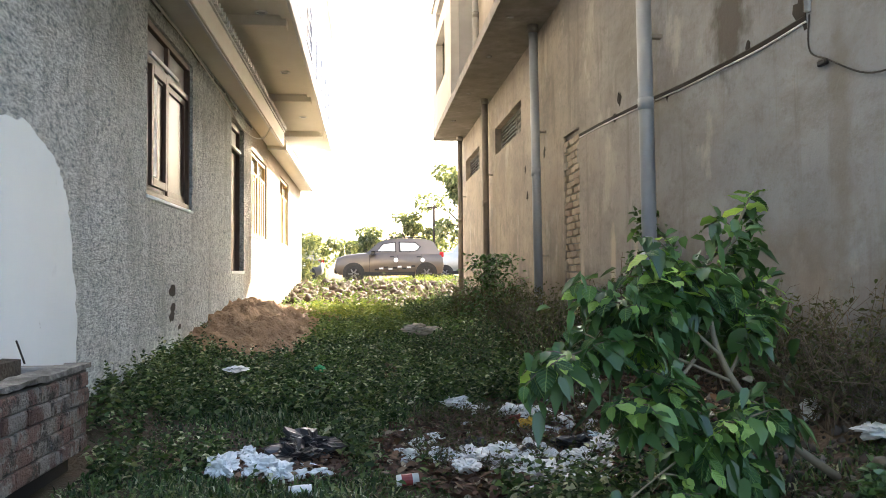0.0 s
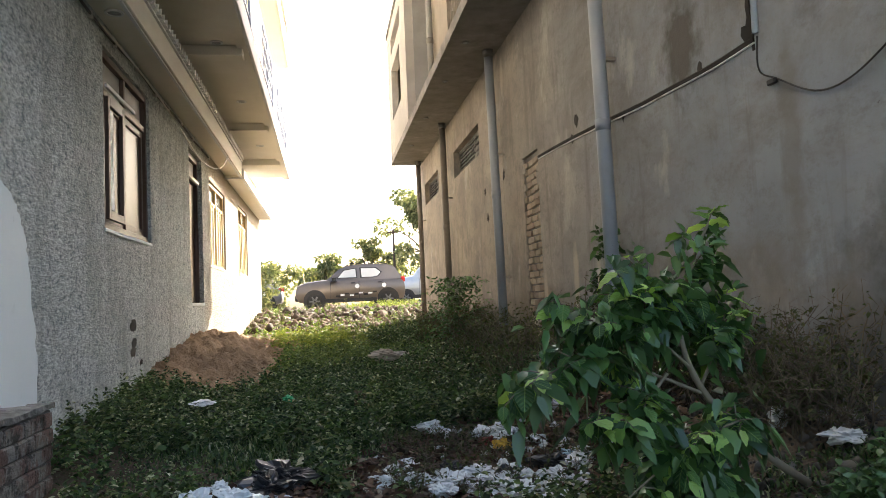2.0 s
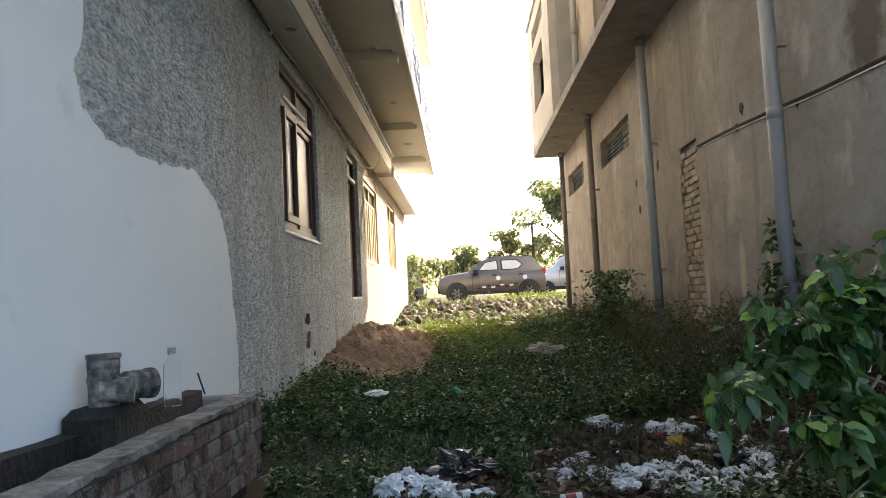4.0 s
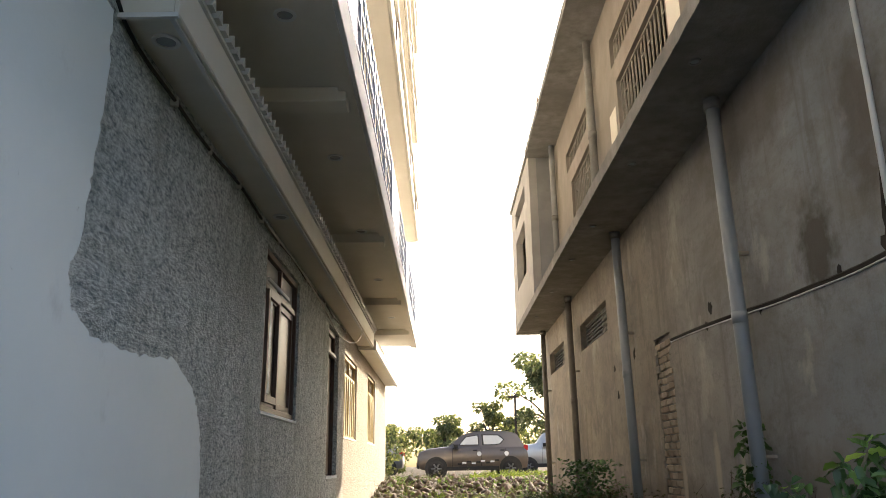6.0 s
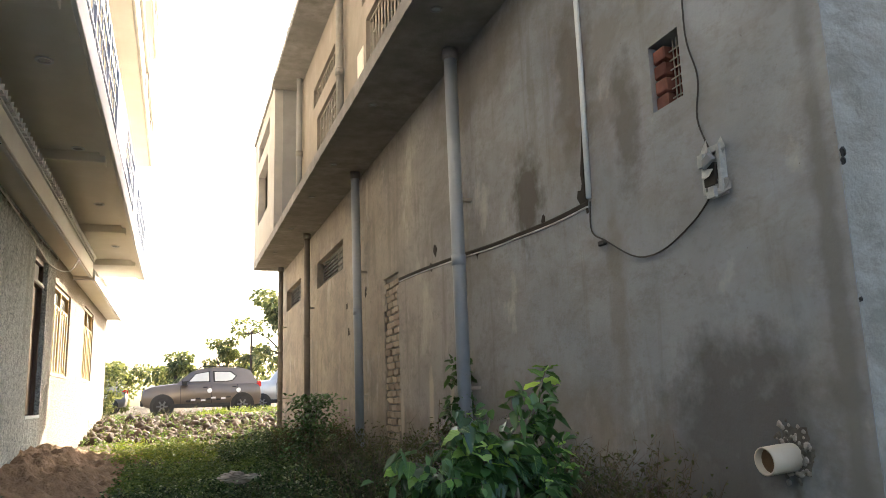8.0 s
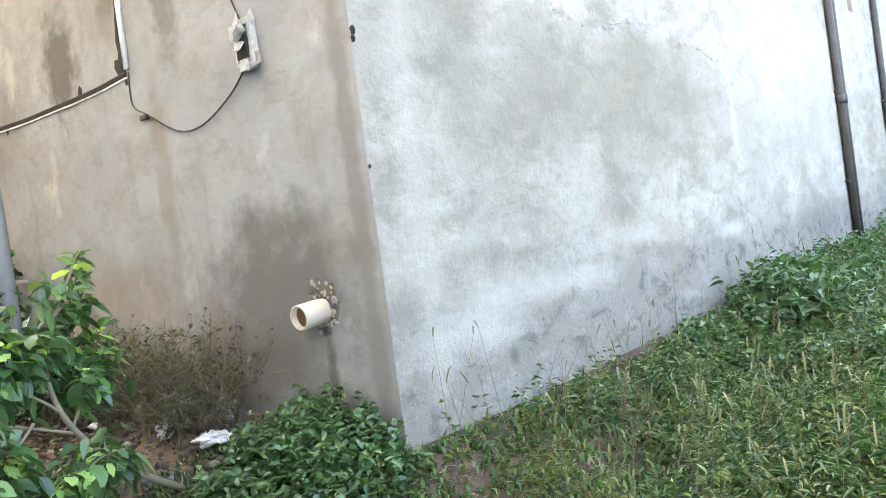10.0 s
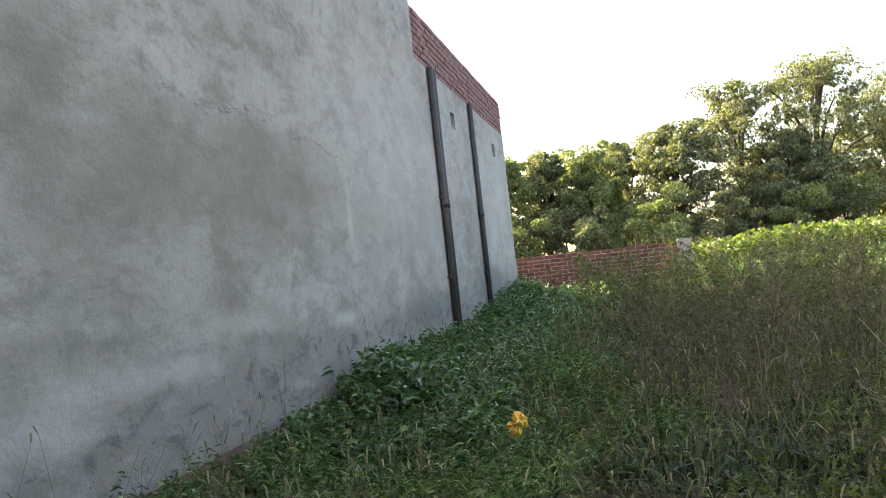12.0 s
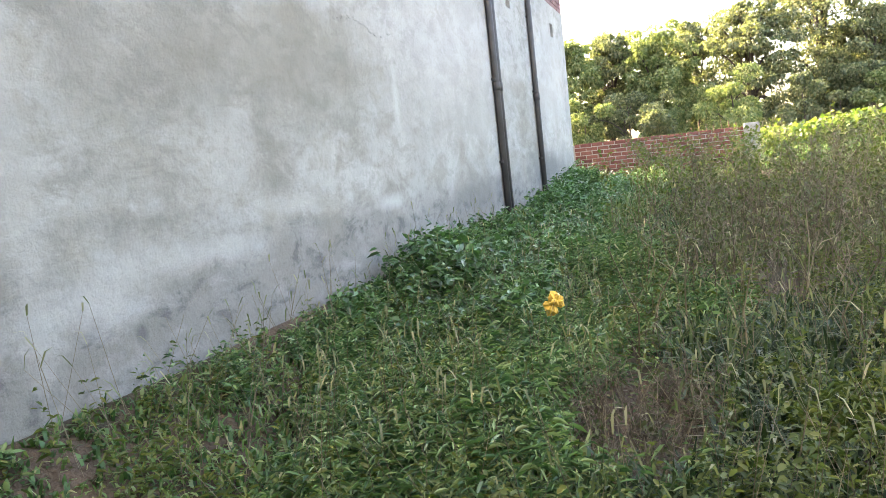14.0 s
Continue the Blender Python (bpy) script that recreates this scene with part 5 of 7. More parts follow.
        for x in (0.555, 0.80):
            part("decal", tube([(s * x, side * width * 0.5, h * 0.5), (s * x, side * (width * 0.5 + 0.007), h * 0.5)], 0.075, 14), M_WHITE, body, "round pale decal")
        part("mirror", boxes(((s * 0.325, side * (width * 0.5) - 0.02, h * 0.62), (s * 0.365, side * (width * 0.5) + side * 0.13 + 0.02, h * 0.70)), bevel=0.02), M_WIRE, body)
        part("headlight", boxes(((s * 0.012, side * width * 0.38 - 0.14, h * 0.47), (s * 0.075, side * width * 0.38 + 0.1, h * 0.55)), bevel=0.02), M_CLEARPLASTIC, body)
        part("tail_light", boxes(((s * 0.955, side * width * 0.42 - 0.07, h * 0.56), (s * 0.998, side * width * 0.42 + 0.1, h * 0.68)), bevel=0.02), M_TAIL, body, "red tail light")
        for x in (0.17, 0.835):
            arch = part("wheel_arch", tube([(s * x, side * (width * 0.5 - 0.18), 0.3), (s * x, side * (width * 0.5 + 0.004), 0.3)], 0.37, 28), M_WIRE, body, "black wheel arch")
            y0 = side * (width * 0.5 - 0.16)
            y1 = side * (width * 0.5 + 0.012)
            wheel = part("wheel", tube([(s * x, y0, 0.285), (s * x, y0 + (y1 - y0) * 0.15, 0.285), (s * x, y0 + (y1 - y0) * 0.85, 0.285), (s * x, y1, 0.285)], [0.26, 0.285, 0.285, 0.26], 26), M_TYRE, t, "worn black tyre", True)
            part("rim", tube([(s * x, y1 - side * 0.02, 0.285), (s * x, y1 + side * 0.006, 0.285)], 0.185, 22), M_TYRE, wheel)
            for k in range(6):
                a = k * math.pi / 3
                c, d = math.cos(a), math.sin(a)
                part("spoke", tube([(s * x + c * 0.03, y1 + side * 0.012, 0.285 + d * 0.03), (s * x + c * 0.175, y1 + side * 0.01, 0.285 + d * 0.175)], [0.035, 0.024], 6), M_RIM, wheel, "grey alloy spoke")
    for z in (0.90,):
        bm = bmesh.new()
        bm.faces.new([bm.verts.new(p) for p in ((s * 0.285, -width * 0.41, h * 0.68), (s * 0.285, width * 0.41, h * 0.68), (s * 0.385, width * 0.375, h * 0.885), (s * 0.385, -width * 0.375, h * 0.885))])
        bmesh.ops.translate(bm, verts=bm.verts[:], vec=(-0.02, 0, 0.012))
        part("windscreen", bm, M_CARGLASS, cabin, "windscreen painted pale as the sky seen through it")
    for side in (-1, 1):
        part("roof_rail", tube([(s * 0.46, side * width * 0.36, h * 0.985), (s * 0.5, side * width * 0.36, h * 1.02), (s * 0.78, side * width * 0.36, h * 1.015), (s * 0.84, side * width * 0.36, h * 0.985)], 0.014, 6), M_WIRE, cabin)
    part("bumper", boxes(((-0.02, -width * 0.44, h * 0.2), (0.1, width * 0.44, h * 0.34)), bevel=0.03), M_WIRE, body, "black front bumper")
    return t


def paint(name, c):
    k = Nodes(name)
    k.b.inputs["Coat Weight"].default_value = 0.25
    return k.done(k.mix(k.span(k.noise(2, 5), 0.3, 0.7), c, tuple(v * 0.82 for v in c)), 0.4, None, 0.35)


# opaque; the pale colour stands in for bright sky seen through the cabin
M_CARGLASS = plain("sky_pale_car_glass", (0.5, 0.52, 0.52), (0.66, 0.68, 0.67), 1.5, 0.12, 0.0, spec=0.8)
M_TAIL = plain("red_lens", (0.45, 0.02, 0.02), (0.55, 0.04, 0.04), 20, 0.25, 0.0)
M_TYRE = plain("tyre_rubber", (0.02, 0.02, 0.02), (0.05, 0.045, 0.04), 20, 0.85, 0.3)
M_RIM = plain("dull_alloy", (0.13, 0.13, 0.135), (0.2, 0.2, 0.205), 9, 0.5, 0.1, metal=0.6)
hatch = car("hatchback", 3.7, 1.6, 1.5, paint("bronze_grey_paint", (0.17, 0.142, 0.12)), "bronze-grey hatchback with side decals parked on the road")
hatch.matrix_basis = Matrix.Translation((-1.13, 27.6, gz(0.5, 27.6))) @ Matrix.Rotation(radians(2), 4, "Z") @ Matrix.Scale(1.03, 4)
suv = car("suv", 3.9, 1.7, 1.75, paint("white_paint_suv", (0.62, 0.62, 0.6)), "white high-roofed car parked behind the hatchback", "car", True)
suv.matrix_basis = Matrix.Translation((2.7, 33.5, gz(3, 33.5))) @ Matrix.Rotation(radians(-3), 4, "Z")
sedan = car("far_car", 4.0, 1.65, 1.45, paint("silver_paint", (0.22, 0.22, 0.22)), "silver car parked further along the road", "car")
sedan.matrix_basis = Matrix.Translation((-6.0, 35.8, gz(-3, 35.8) + 0.02))

pole = thing("street_pole", (3.15, 36, 0.8), "slim dark utility pole beyond the cars", "pole")
part("shaft", tube([(3.15, 36, 0.7), (3.15, 36, 4.35)], [0.07, 0.05], 10), M_BARK, pole)
part("arm", boxes(((2.85, 35.97, 4.2), (3.3, 36.03, 4.28))), M_BARK, pole)


# ---- plants ----
def unit(v):
    return v / np.maximum(np.linalg.norm(v, axis=-1, keepdims=True), 1e-9)


def leaf_mesh(name, base, way, length, width, droop, material, parent=None, label="", category="", kind="", simple=False):
    """Pointed leaves folded along the midrib; simple: four corners each, for far crowns."""
    n = len(base)
    side = unit(np.cross(way, rng.normal(0, 1, (n, 3)) + np.array([0, 0, 0.0 if simple else 2.2]))) * (width * 0.5)[:, None]
    lift = np.zeros((n, 3))
    lift[:, 2] = width * 0.18
    tip = base + way * length[:, None]
    tip[:, 2] -= droop * length
    if simple:
        mid = base + way * (length * 0.45)[:, None]
        V = np.stack([base, mid - side + lift, tip, mid + side + lift], 1).reshape(-1, 3)
        F = np.arange(4 * n).reshape(n, 4)
    else:
        m1, m2 = base + way * (length * 0.28)[:, None], base + way * (length * 0.64)[:, None]
        m2[:, 2] -= droop * length * 0.35
        V = np.stack([base, m1 - side * 0.9 + lift, m2 - side * 0.85 + lift, tip, m2 + side * 0.85 + lift, m1 + side * 0.9 + lift], 1).reshape(-1, 3)
        I = np.arange(n)[:, None] * 6
        F = np.concatenate([I + np.array([0, 1, 2, 3]), I + np.array([0, 3, 4, 5])], 0)
    return np_mesh(name, V, F, material, parent, label, category, kind)


def blade_mesh(name, base, way, length, width, droop, material, label="", category="", kind="stuff"):
    """Grass blades bending over, two quads each."""
    n = len(base)
    flat = np.stack([-way[:, 1], way[:, 0], np.zeros(n)], -1)
    side = unit(flat + 1e-3) * (width * 0.5)[:, None]
    mid = base + way * (length * 0.55)[:, None]
    out = unit(np.stack([way[:, 0], way[:, 1], np.zeros(n)], -1) + 1e-6)
    tip = mid + (way * (0.45 - 0.25 * droop)[:, None] + out * (0.3 * droop)[:, None]) * length[:, None]
    tip[:, 2] -= 0.28 * droop * length
    V = np.stack([base - side * 0.7, base + side * 0.7, mid + side, mid - side, tip + side * 0.15, tip - side * 0.15], 1).reshape(-1, 3)
    I = np.arange(n)[:, None] * 6
    F = np.concatenate([I + np.array([0, 1, 2, 3]), I + np.array([3, 2, 4, 5])], 0)
    return np_mesh(name, V, F, material, None, label, category, kind)


def stems_mesh(name, paths, radius, material, parent=None, label="", category="", kind="stuff"):
    """Thin three-sided stems; paths has the shape stems x points x 3."""
    n, k, _ = paths.shape
    d = unit(np.gradient(paths, axis=1))
    u = unit(np.cross(d, np.array([0.31, 0.17, 0.93]) + 1e-3))
    w = np.cross(d, u)
    r = (radius[:, None] * np.linspace(1, 0.45, k)[None])[..., None]
    rings = np.stack([paths + (u * math.cos(a) + w * math.sin(a)) * r for a in (0, 2.094, 4.189)], 2)
    V = rings.reshape(-1, 3)
    I = np.arange(n * k * 3).reshape(n, k, 3)
    F = np.concatenate([np.stack([I[:, :-1, q], I[:, :-1, (q + 1) % 3], I[:, 1:, (q + 1) % 3], I[:, 1:, q]], -1).reshape(-1, 4) for q in range(3)], 0)
    return np_mesh(name, V, F, material, parent, label, category, kind)


def on_ground(x, y, sink=0.0):
    return np.stack([x, y, ground_height(x, y) - sink], -1)


def ways(n, lean_lo, lean_hi):
    az, lean = rng.uniform(0, 2 * np.pi, n), rng.uniform(lean_lo, lean_hi, n)
    return np.stack([np.cos(az) * np.sin(lean), np.sin(az) * np.sin(lean), np.cos(lean)], -1)


def clumpy(x, y, scale, seed):
    r = np.random.default_rng(seed)
    kx, ky, p = r.normal(0, scale, 8), r.normal(0, scale, 8), r.uniform(0, 6.28, 8)
    return sum(np.sin(kx[i] * x + ky[i] * y + p[i]) for i in range(8)) / 3


def grass(name, x, y, blades, lo, hi, width, material, label, lean=(0.05, 0.9)):
    x, y = np.repeat(x, blades) + rng.normal(0, 0.03, len(x) * blades), np.repeat(y, blades) + rng.normal(0, 0.03, len(x) * blades)
    n = len(x)
    tall = 0.78 + 0.36 * np.clip(clumpy(x, y, 2.0, 4), -0.7, 1)
    tall = tall * (1 - 0.62 * step(y, 0.9, 1.7) * (1 - step(x, 4.6, 5.6)))
    return blade_mesh(name, on_ground(x, y, 0.02), ways(n, *lean), rng.uniform(lo, hi, n) * tall, rng.uniform(0.7, 1.3, n) * width, rng.uniform(0.2, 1, n), material, label, "grass")


def weeds(name, x, y, leaves, height, size, material, label, category="weeds", stems=None, slim=(0.4, 0.62), droop=(0.0, 0.5)):
    """Leafy weeds: leaves set along short upright stems."""
    n = len(x)
    foot = on_ground(x, y, 0.02)
    lean = ways(n, 0.0, 0.45)
    h = height * rng.uniform(0.5, 1.15, n)
    k = np.repeat(np.arange(n), leaves)
    t = rng.uniform(0.2, 1.0, len(k))
    base = foot[k] + lean[k] * (h[k] * t)[:, None] + rng.normal(0, 0.012, (len(k), 3))
    s = size * rng.uniform(0.55, 1.25, len(k)) * (1.15 - 0.45 * t)
    leaf_mesh(name, base, ways(len(k), 0.7, 1.75), s, s * rng.uniform(*slim, len(k)), rng.uniform(*droop, len(k)), material, None, label, category, "stuff")
    if stems:
        q = np.linspace(0, 1, 4)[None, :, None]
        stems_mesh(name + "_stems", foot[:, None] + lean[:, None] * h[:, None, None] * q, np.full(n, 0.0028), stems, None, "thin weed stems", category)


def scatter(n, x0, x1, y0, y1, near=(0.1, 0.0), fall=0.0):
    """n places in a rectangle, thinning out with distance from the walking line."""
    out = np.zeros((0, 2))
    while len(out) < n:
        p = np.stack([rng.uniform(x0, x1, n * 3), rng.uniform(y0, y1, n * 3)], -1)
        d = np.hypot(p[:, 0] - near[0], p[:, 1] - near[1])
        p = p[rng.uniform(0, 1, len(p)) < (1 / np.maximum(d, 1.0)) ** fall]
        out = np.concatenate([out, p])
    return out[:n, 0], out[:n, 1]


def keep(x, y, ok):
    return x[ok], y[ok]


def foot_low(x, y):
    """Plants stay low where the grey wall's foot is bare."""
    return 1 - 0.5 * step(y, 0.8, 1.6) * (1 - step(x, 4.9, 5.8))


# field along the grey wall: grass, then browned stalks
fx, fy = scatter(30000, 1.2, 15.5, -7.0, 2.06, fall=1.35)
ok = (np.hypot(fx - 0.2, fy) > 0.75)
brown = (0.45 * clumpy(fx, fy, 0.55, 9) + 1.6 * step(fx, 4.6, 6.4) * step(-fy, -0.3, 1.0)) > 0.75
bare = (np.hypot((fx - 3.15) / 0.55, (fy - 0.02) / 0.32) < 1) | ((clumpy(fx, fy, 2.6, 21) > 0.35) & (fy < 0.7) & (fx < 6.5))
gx, gy = keep(fx, fy, ok & ~brown & ~bare)
open_part = gy < 0.25 + 0.25 * clumpy(gx, gy, 1.5, 51)
grass("field_grass", gx[~open_part], gy[~open_part], 4, 0.12, 0.34, 0.016, L_GRASS, "tall green grass along the grey wall")
grass("open_grass", gx[open_part], gy[open_part], 6, 0.1, 0.36, 0.014, L_OLIVE, "dull olive grass in the open field")
gx, gy = keep(fx, fy, ok & brown & ~bare)
grass("browned_grass", gx[::2], gy[::2], 7, 0.14, 0.4, 0.009, L_DRYLEAF, "browned grass in the field")
wx, wy = scatter(5200, 1.5, 14, -6.0, 2.0, fall=1.1)
wx, wy = keep(wx, wy, np.hypot((wx - 3.15) / 0.55, (wy - 0.02) / 0.32) > 1)
weeds("field_weeds", wx[::2], wy[::2], 16, 0.28, 0.05, L_FIELDBRIGHT, "feathery green weeds among the grass", slim=(0.2, 0.34))
# creeping grass with short arching leaves along its stems
L_ARCH = leafy("arching_grass_leaves", [(0.0, (0.022, 0.062, 0.02)), (0.4, (0.06, 0.135, 0.042)), (0.75, (0.13, 0.22, 0.085)), (0.94, (0.27, 0.34, 0.18)), (1.0, (0.36, 0.36, 0.22))], 0.4, 0.3, "Island", 0.5)
wx, wy = scatter(4800, 2.4, 8.0, -0.5, 1.95, near=(2.6, 0.8), fall=0.75)
wx, wy = keep(wx, wy, (wy > 0.05 + 0.4 * clumpy(wx, wy, 1.8, 64) + rng.normal(0, 0.12, len(wx))) & (np.hypot((wx - 3.15) / 0.55, (wy - 0.02) / 0.32) > 1))
wx, wy = keep(wx, wy, wy < 0.9 + 0.42 * (wx - 1.9) + 0.15 * clumpy(wx, wy, 2.5, 63))
weeds("arching_grass", wx, wy, 15, 0.3 * foot_low(wx, wy) * (0.85 + 0.35 * np.clip(clumpy(wx, wy, 2.2, 61), -1, 1)), 0.075, L_ARCH, "creeping grass with arching pale-edged leaves", "grass", slim=(0.11, 0.18), droop=(0.1, 0.7))
wx, wy = scatter(260, 2.4, 5.4, 1.72, 2.06)
wx, wy = keep(wx, wy, clumpy(wx, wy, 3.5, 65) > -0.1)
weeds("foot_weeds", wx, wy, 12, 0.2, 0.06, L_ARCH, "sparse thin weeds at the foot of the grey wall", slim=(0.14, 0.3))
wx, wy = scatter(1500, 1.6, 6.0, -3.0, 0.4, near=(2.4, -0.4), fall=0.8)
wx, wy = keep(wx, wy, (np.hypot((wx - 3.15) / 0.6, (wy - 0.02) / 0.36) > 1) & (clumpy(wx, wy, 2.0, 62) > -0.1))
weeds("arching_grass", wx, wy, 14, 0.24, 0.065, L_FIELDBRIGHT, "dull yellow-green grass with arching leaves", "grass", slim=(0.12, 0.22), droop=(0.3, 0.9))
L_FIELDLEAF = leafy("field_leaves", [(0.0, (0.028, 0.07, 0.021)), (0.5, (0.0595, 0.133, 0.042)), (1.0, (0.105, 0.196, 0.07))], 0.36, 0.3, "Island", 0.55)
wx, wy = scatter(90, 5.2, 6.4, 1.2, 1.95)
weeds("dark_wall_weeds", wx, wy, 14, 0.42, 0.12, L_BROAD, "dark large-leaved weeds climbing the wall foot")
wx, wy = scatter(1300, 4.4, 7.6, 0.75, 2.0, near=(5.6, 1.6), fall=0.6)
weeds("broadleaf_weeds", wx, wy, 14, 0.3 * foot_low(wx, wy), 0.075, L_FIELDLEAF, "green broad-leaved weeds at the wall foot")
wx, wy = scatter(1100, 7.6, 14.8, 0.9, 2.0, near=(9, 1.8), fall=0.4)
weeds("broadleaf_weeds", wx, wy, 14, 0.3, 0.09, L_FIELDLEAF, "green broad-leaved weeds at the wall foot")
gx, gy = scatter(5200, -1.34, 2.1, 1.4, 3.1)
grass("lane_mouth_grass", gx, gy, 6, 0.08, 0.2, 0.010, L_ALLEY, "short dark grass where the lane opens")
gx, gy = scatter(9000, -1.3, 2.2, -7.0, 1.6, fall=0.0)
gx, gy = keep(gx, gy, (np.hypot(gx - 0.1, gy) > 0.8) & (np.hypot((gx - 3.15) / 0.55, (gy - 0.02) / 0.32) > 1))
grass("near_grass", gx, gy, 7, 0.1, 0.28, 0.010, L_GRASS, "short grass where the lane opens to the field")
wx, wy = scatter(220, 1.7, 3.6, -1.0, 1.2)
wx, wy = keep(wx, wy, np.hypot((wx - 3.15) / 0.6, (wy - 0.02) / 0.36) > 1)
weeds("bright_weeds", wx, wy, 16, 0.34, 0.04, L_FIELDBRIGHT, "feathery yellow-green weeds")
wx, wy = scatter(1700, 2.2, 6.5, -3.2, 0.6, near=(3, -0.5), fall=0.6)
wx, wy = keep(wx, wy, clumpy(wx, wy, 1.6, 31) > -0.15)
wx, wy = keep(wx, wy, np.hypot((wx - 3.15) / 0.6, (wy - 0.02) / 0.36) > 1)
weeds("bright_weeds", wx, wy, 22, 0.3, 0.034, L_FIELDBRIGHT, "feathery yellow-green weeds")


def seed_heads(n, x0, x1, y0, y1):
    x, y = scatter(n, x0, x1, y0, y1, fall=0.8)
    foot, d = on_ground(x, y), ways(n, 0.1, 0.6)
    h = rng.uniform(0.3, 0.52, n)
    q = np.linspace(0, 1, 4)[None, :, None]
    stems_mesh("grass_stalks", foot[:, None] + d[:, None] * h[:, None, None] * q, np.full(n, 0.0018), M_STRAW, None, "thin grass flower stalks", "grass")
    blade_mesh("seed_heads", foot + d * h[:, None], unit(d + ways(n, 0.4, 1.5) * 0.8), rng.uniform(0.05, 0.11, n), np.full(n, 0.008), rng.uniform(0.4, 1, n), L_SEED, "drooping grass seed heads", "grass")


L_SEED = leafy("seed_heads", [(0.0, (0.096, 0.112, 0.056)), (0.6, (0.176, 0.176, 0.104)), (1.0, (0.288, 0.256, 0.176))], 0.7)
seed_heads(1700, 2.3, 9.0, -3.5, 2.05)


def brushwood(name, x, y, height, material, leaf_material, label, twigs=7, leaf=0.03, leaves=10, stem_r=0.005, lean=(0.0, 0.4)):
    """Dry bushes: a stalk each, side twigs, few small leaves."""
    n = len(x)
    foot, d = on_ground(x, y, 0.02), ways(n, *lean)
    h = height * rng.uniform(0.6, 1.2, n)
    q = np.linspace(0, 1, 5)[None, :, None]
    bend = rng.normal(0, 0.05, (n, 5, 3)) * q
    main = foot[:, None] + d[:, None] * h[:, None, None] * q + bend
    k = np.repeat(np.arange(n), twigs)
    t = rng.uniform(0.15, 0.95, len(k))
    s0 = foot[k] + d[k] * (h[k] * t)[:, None]
    td = ways(len(k), 0.3, 1.2)
    tl = rng.uniform(0.15, 0.4, len(k)) * height
    q2 = np.linspace(0, 1, 5)[None, :, None]
    side = s0[:, None] + td[:, None] * tl[:, None, None] * q2 + rng.normal(0, 0.03, (len(k), 5, 3)) * q2
    stems_mesh(name, np.concatenate([main, side]), np.concatenate([np.full(n, stem_r), np.full(len(k), stem_r * 0.5)]), material, None, label, "dry weeds")
    j = np.repeat(np.arange(len(k)), leaves)
    b = s0[j] + td[j] * (tl[j] * rng.uniform(0.2, 1, len(j)))[:, None] + rng.normal(0, 0.02, (len(j), 3))
    sz = leaf * rng.uniform(0.5, 1.3, len(j))
    leaf_mesh(name + "_leaves", b, ways(len(j), 0.3, 2.2), sz, sz * 0.5, rng.uniform(0, 0.5, len(j)), leaf_material, None, "small browned leaves on " + label, "dry weeds", "stuff")


bx, by = scatter(290, 4.8, 11.5, -5.6, 0.0, near=(5.8, -1.6), fall=0.5)
brushwood("dry_stalks", bx, by, 0.85, M_DRYTWIG, L_DRYLEAF, "tall dry brown stalks in the field", 9, 0.035, 7)
bx, by = scatter(150, 7.5, 14.5, -3.5, 0.6)
brushwood("green_stalks", bx, by, 0.8, M_STRAW, L_FIELDBRIGHT, "yellowing weed stalks before the boundary wall", 9, 0.05, 9)
bx, by = scatter(46, 3.5, 6.5, -3.0, 0.2)
brushwood("pale_stalks", bx, by, 0.62, M_STRAW, L_DRYLEAF, "pale bent stalks in the grass", 4, 0.04, 3, 0.006)
bx, by = scatter(120, 2.65, 3.65, -0.3, 0.34)
brushwood("dead_twigs", bx, by, 0.16, M_DRYTWIG, L_DRYLEAF, "dead twigs on bare soil", 5, 0.03, 2, 0.004)

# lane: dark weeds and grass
# between the shaded and sunlit copies, half shade put into the colour
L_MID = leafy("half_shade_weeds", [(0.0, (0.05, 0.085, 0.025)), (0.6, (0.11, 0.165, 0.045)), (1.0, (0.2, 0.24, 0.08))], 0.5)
ax, ay = scatter(9500, -1.75, 2.15, 2.0, 13.0, near=(0.2, 1.0), fall=0.75)
pile = np.hypot((ax - 0.95) / 0.9, (ay - 4.5) / 1.0) < 1
mound = np.hypot((ax + 1.15) / 0.6, (ay - 9.6) / 1.9) < 1
inside_trough = (ax < -1.36) & (ay < 4.9)
ok = ~pile & ~mound & ~inside_trough & ~((ax > 1.5) & (ay < 4.9) & (ay > 2.2)) & (np.hypot((ax + 0.4) / 0.3, (ay - 4.3) / 0.35) > 1)
gx, gy = keep(ax, ay, ok)
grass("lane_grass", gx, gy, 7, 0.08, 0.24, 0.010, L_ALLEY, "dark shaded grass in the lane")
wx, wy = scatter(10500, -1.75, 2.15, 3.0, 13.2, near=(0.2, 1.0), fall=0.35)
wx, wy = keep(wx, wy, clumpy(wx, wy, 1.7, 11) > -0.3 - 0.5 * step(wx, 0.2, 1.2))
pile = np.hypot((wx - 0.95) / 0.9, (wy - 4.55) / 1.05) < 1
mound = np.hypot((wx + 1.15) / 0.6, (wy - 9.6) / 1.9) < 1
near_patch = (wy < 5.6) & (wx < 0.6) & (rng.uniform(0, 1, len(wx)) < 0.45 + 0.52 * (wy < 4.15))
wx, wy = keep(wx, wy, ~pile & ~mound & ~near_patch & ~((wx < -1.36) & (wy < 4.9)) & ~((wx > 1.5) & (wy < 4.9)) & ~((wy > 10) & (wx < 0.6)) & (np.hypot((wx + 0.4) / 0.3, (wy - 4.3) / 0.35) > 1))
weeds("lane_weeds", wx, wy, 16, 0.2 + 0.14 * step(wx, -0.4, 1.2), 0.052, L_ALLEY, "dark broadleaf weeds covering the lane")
wx, wy = scatter(3000, 0.4, 2.12, 6.2, 15.5)
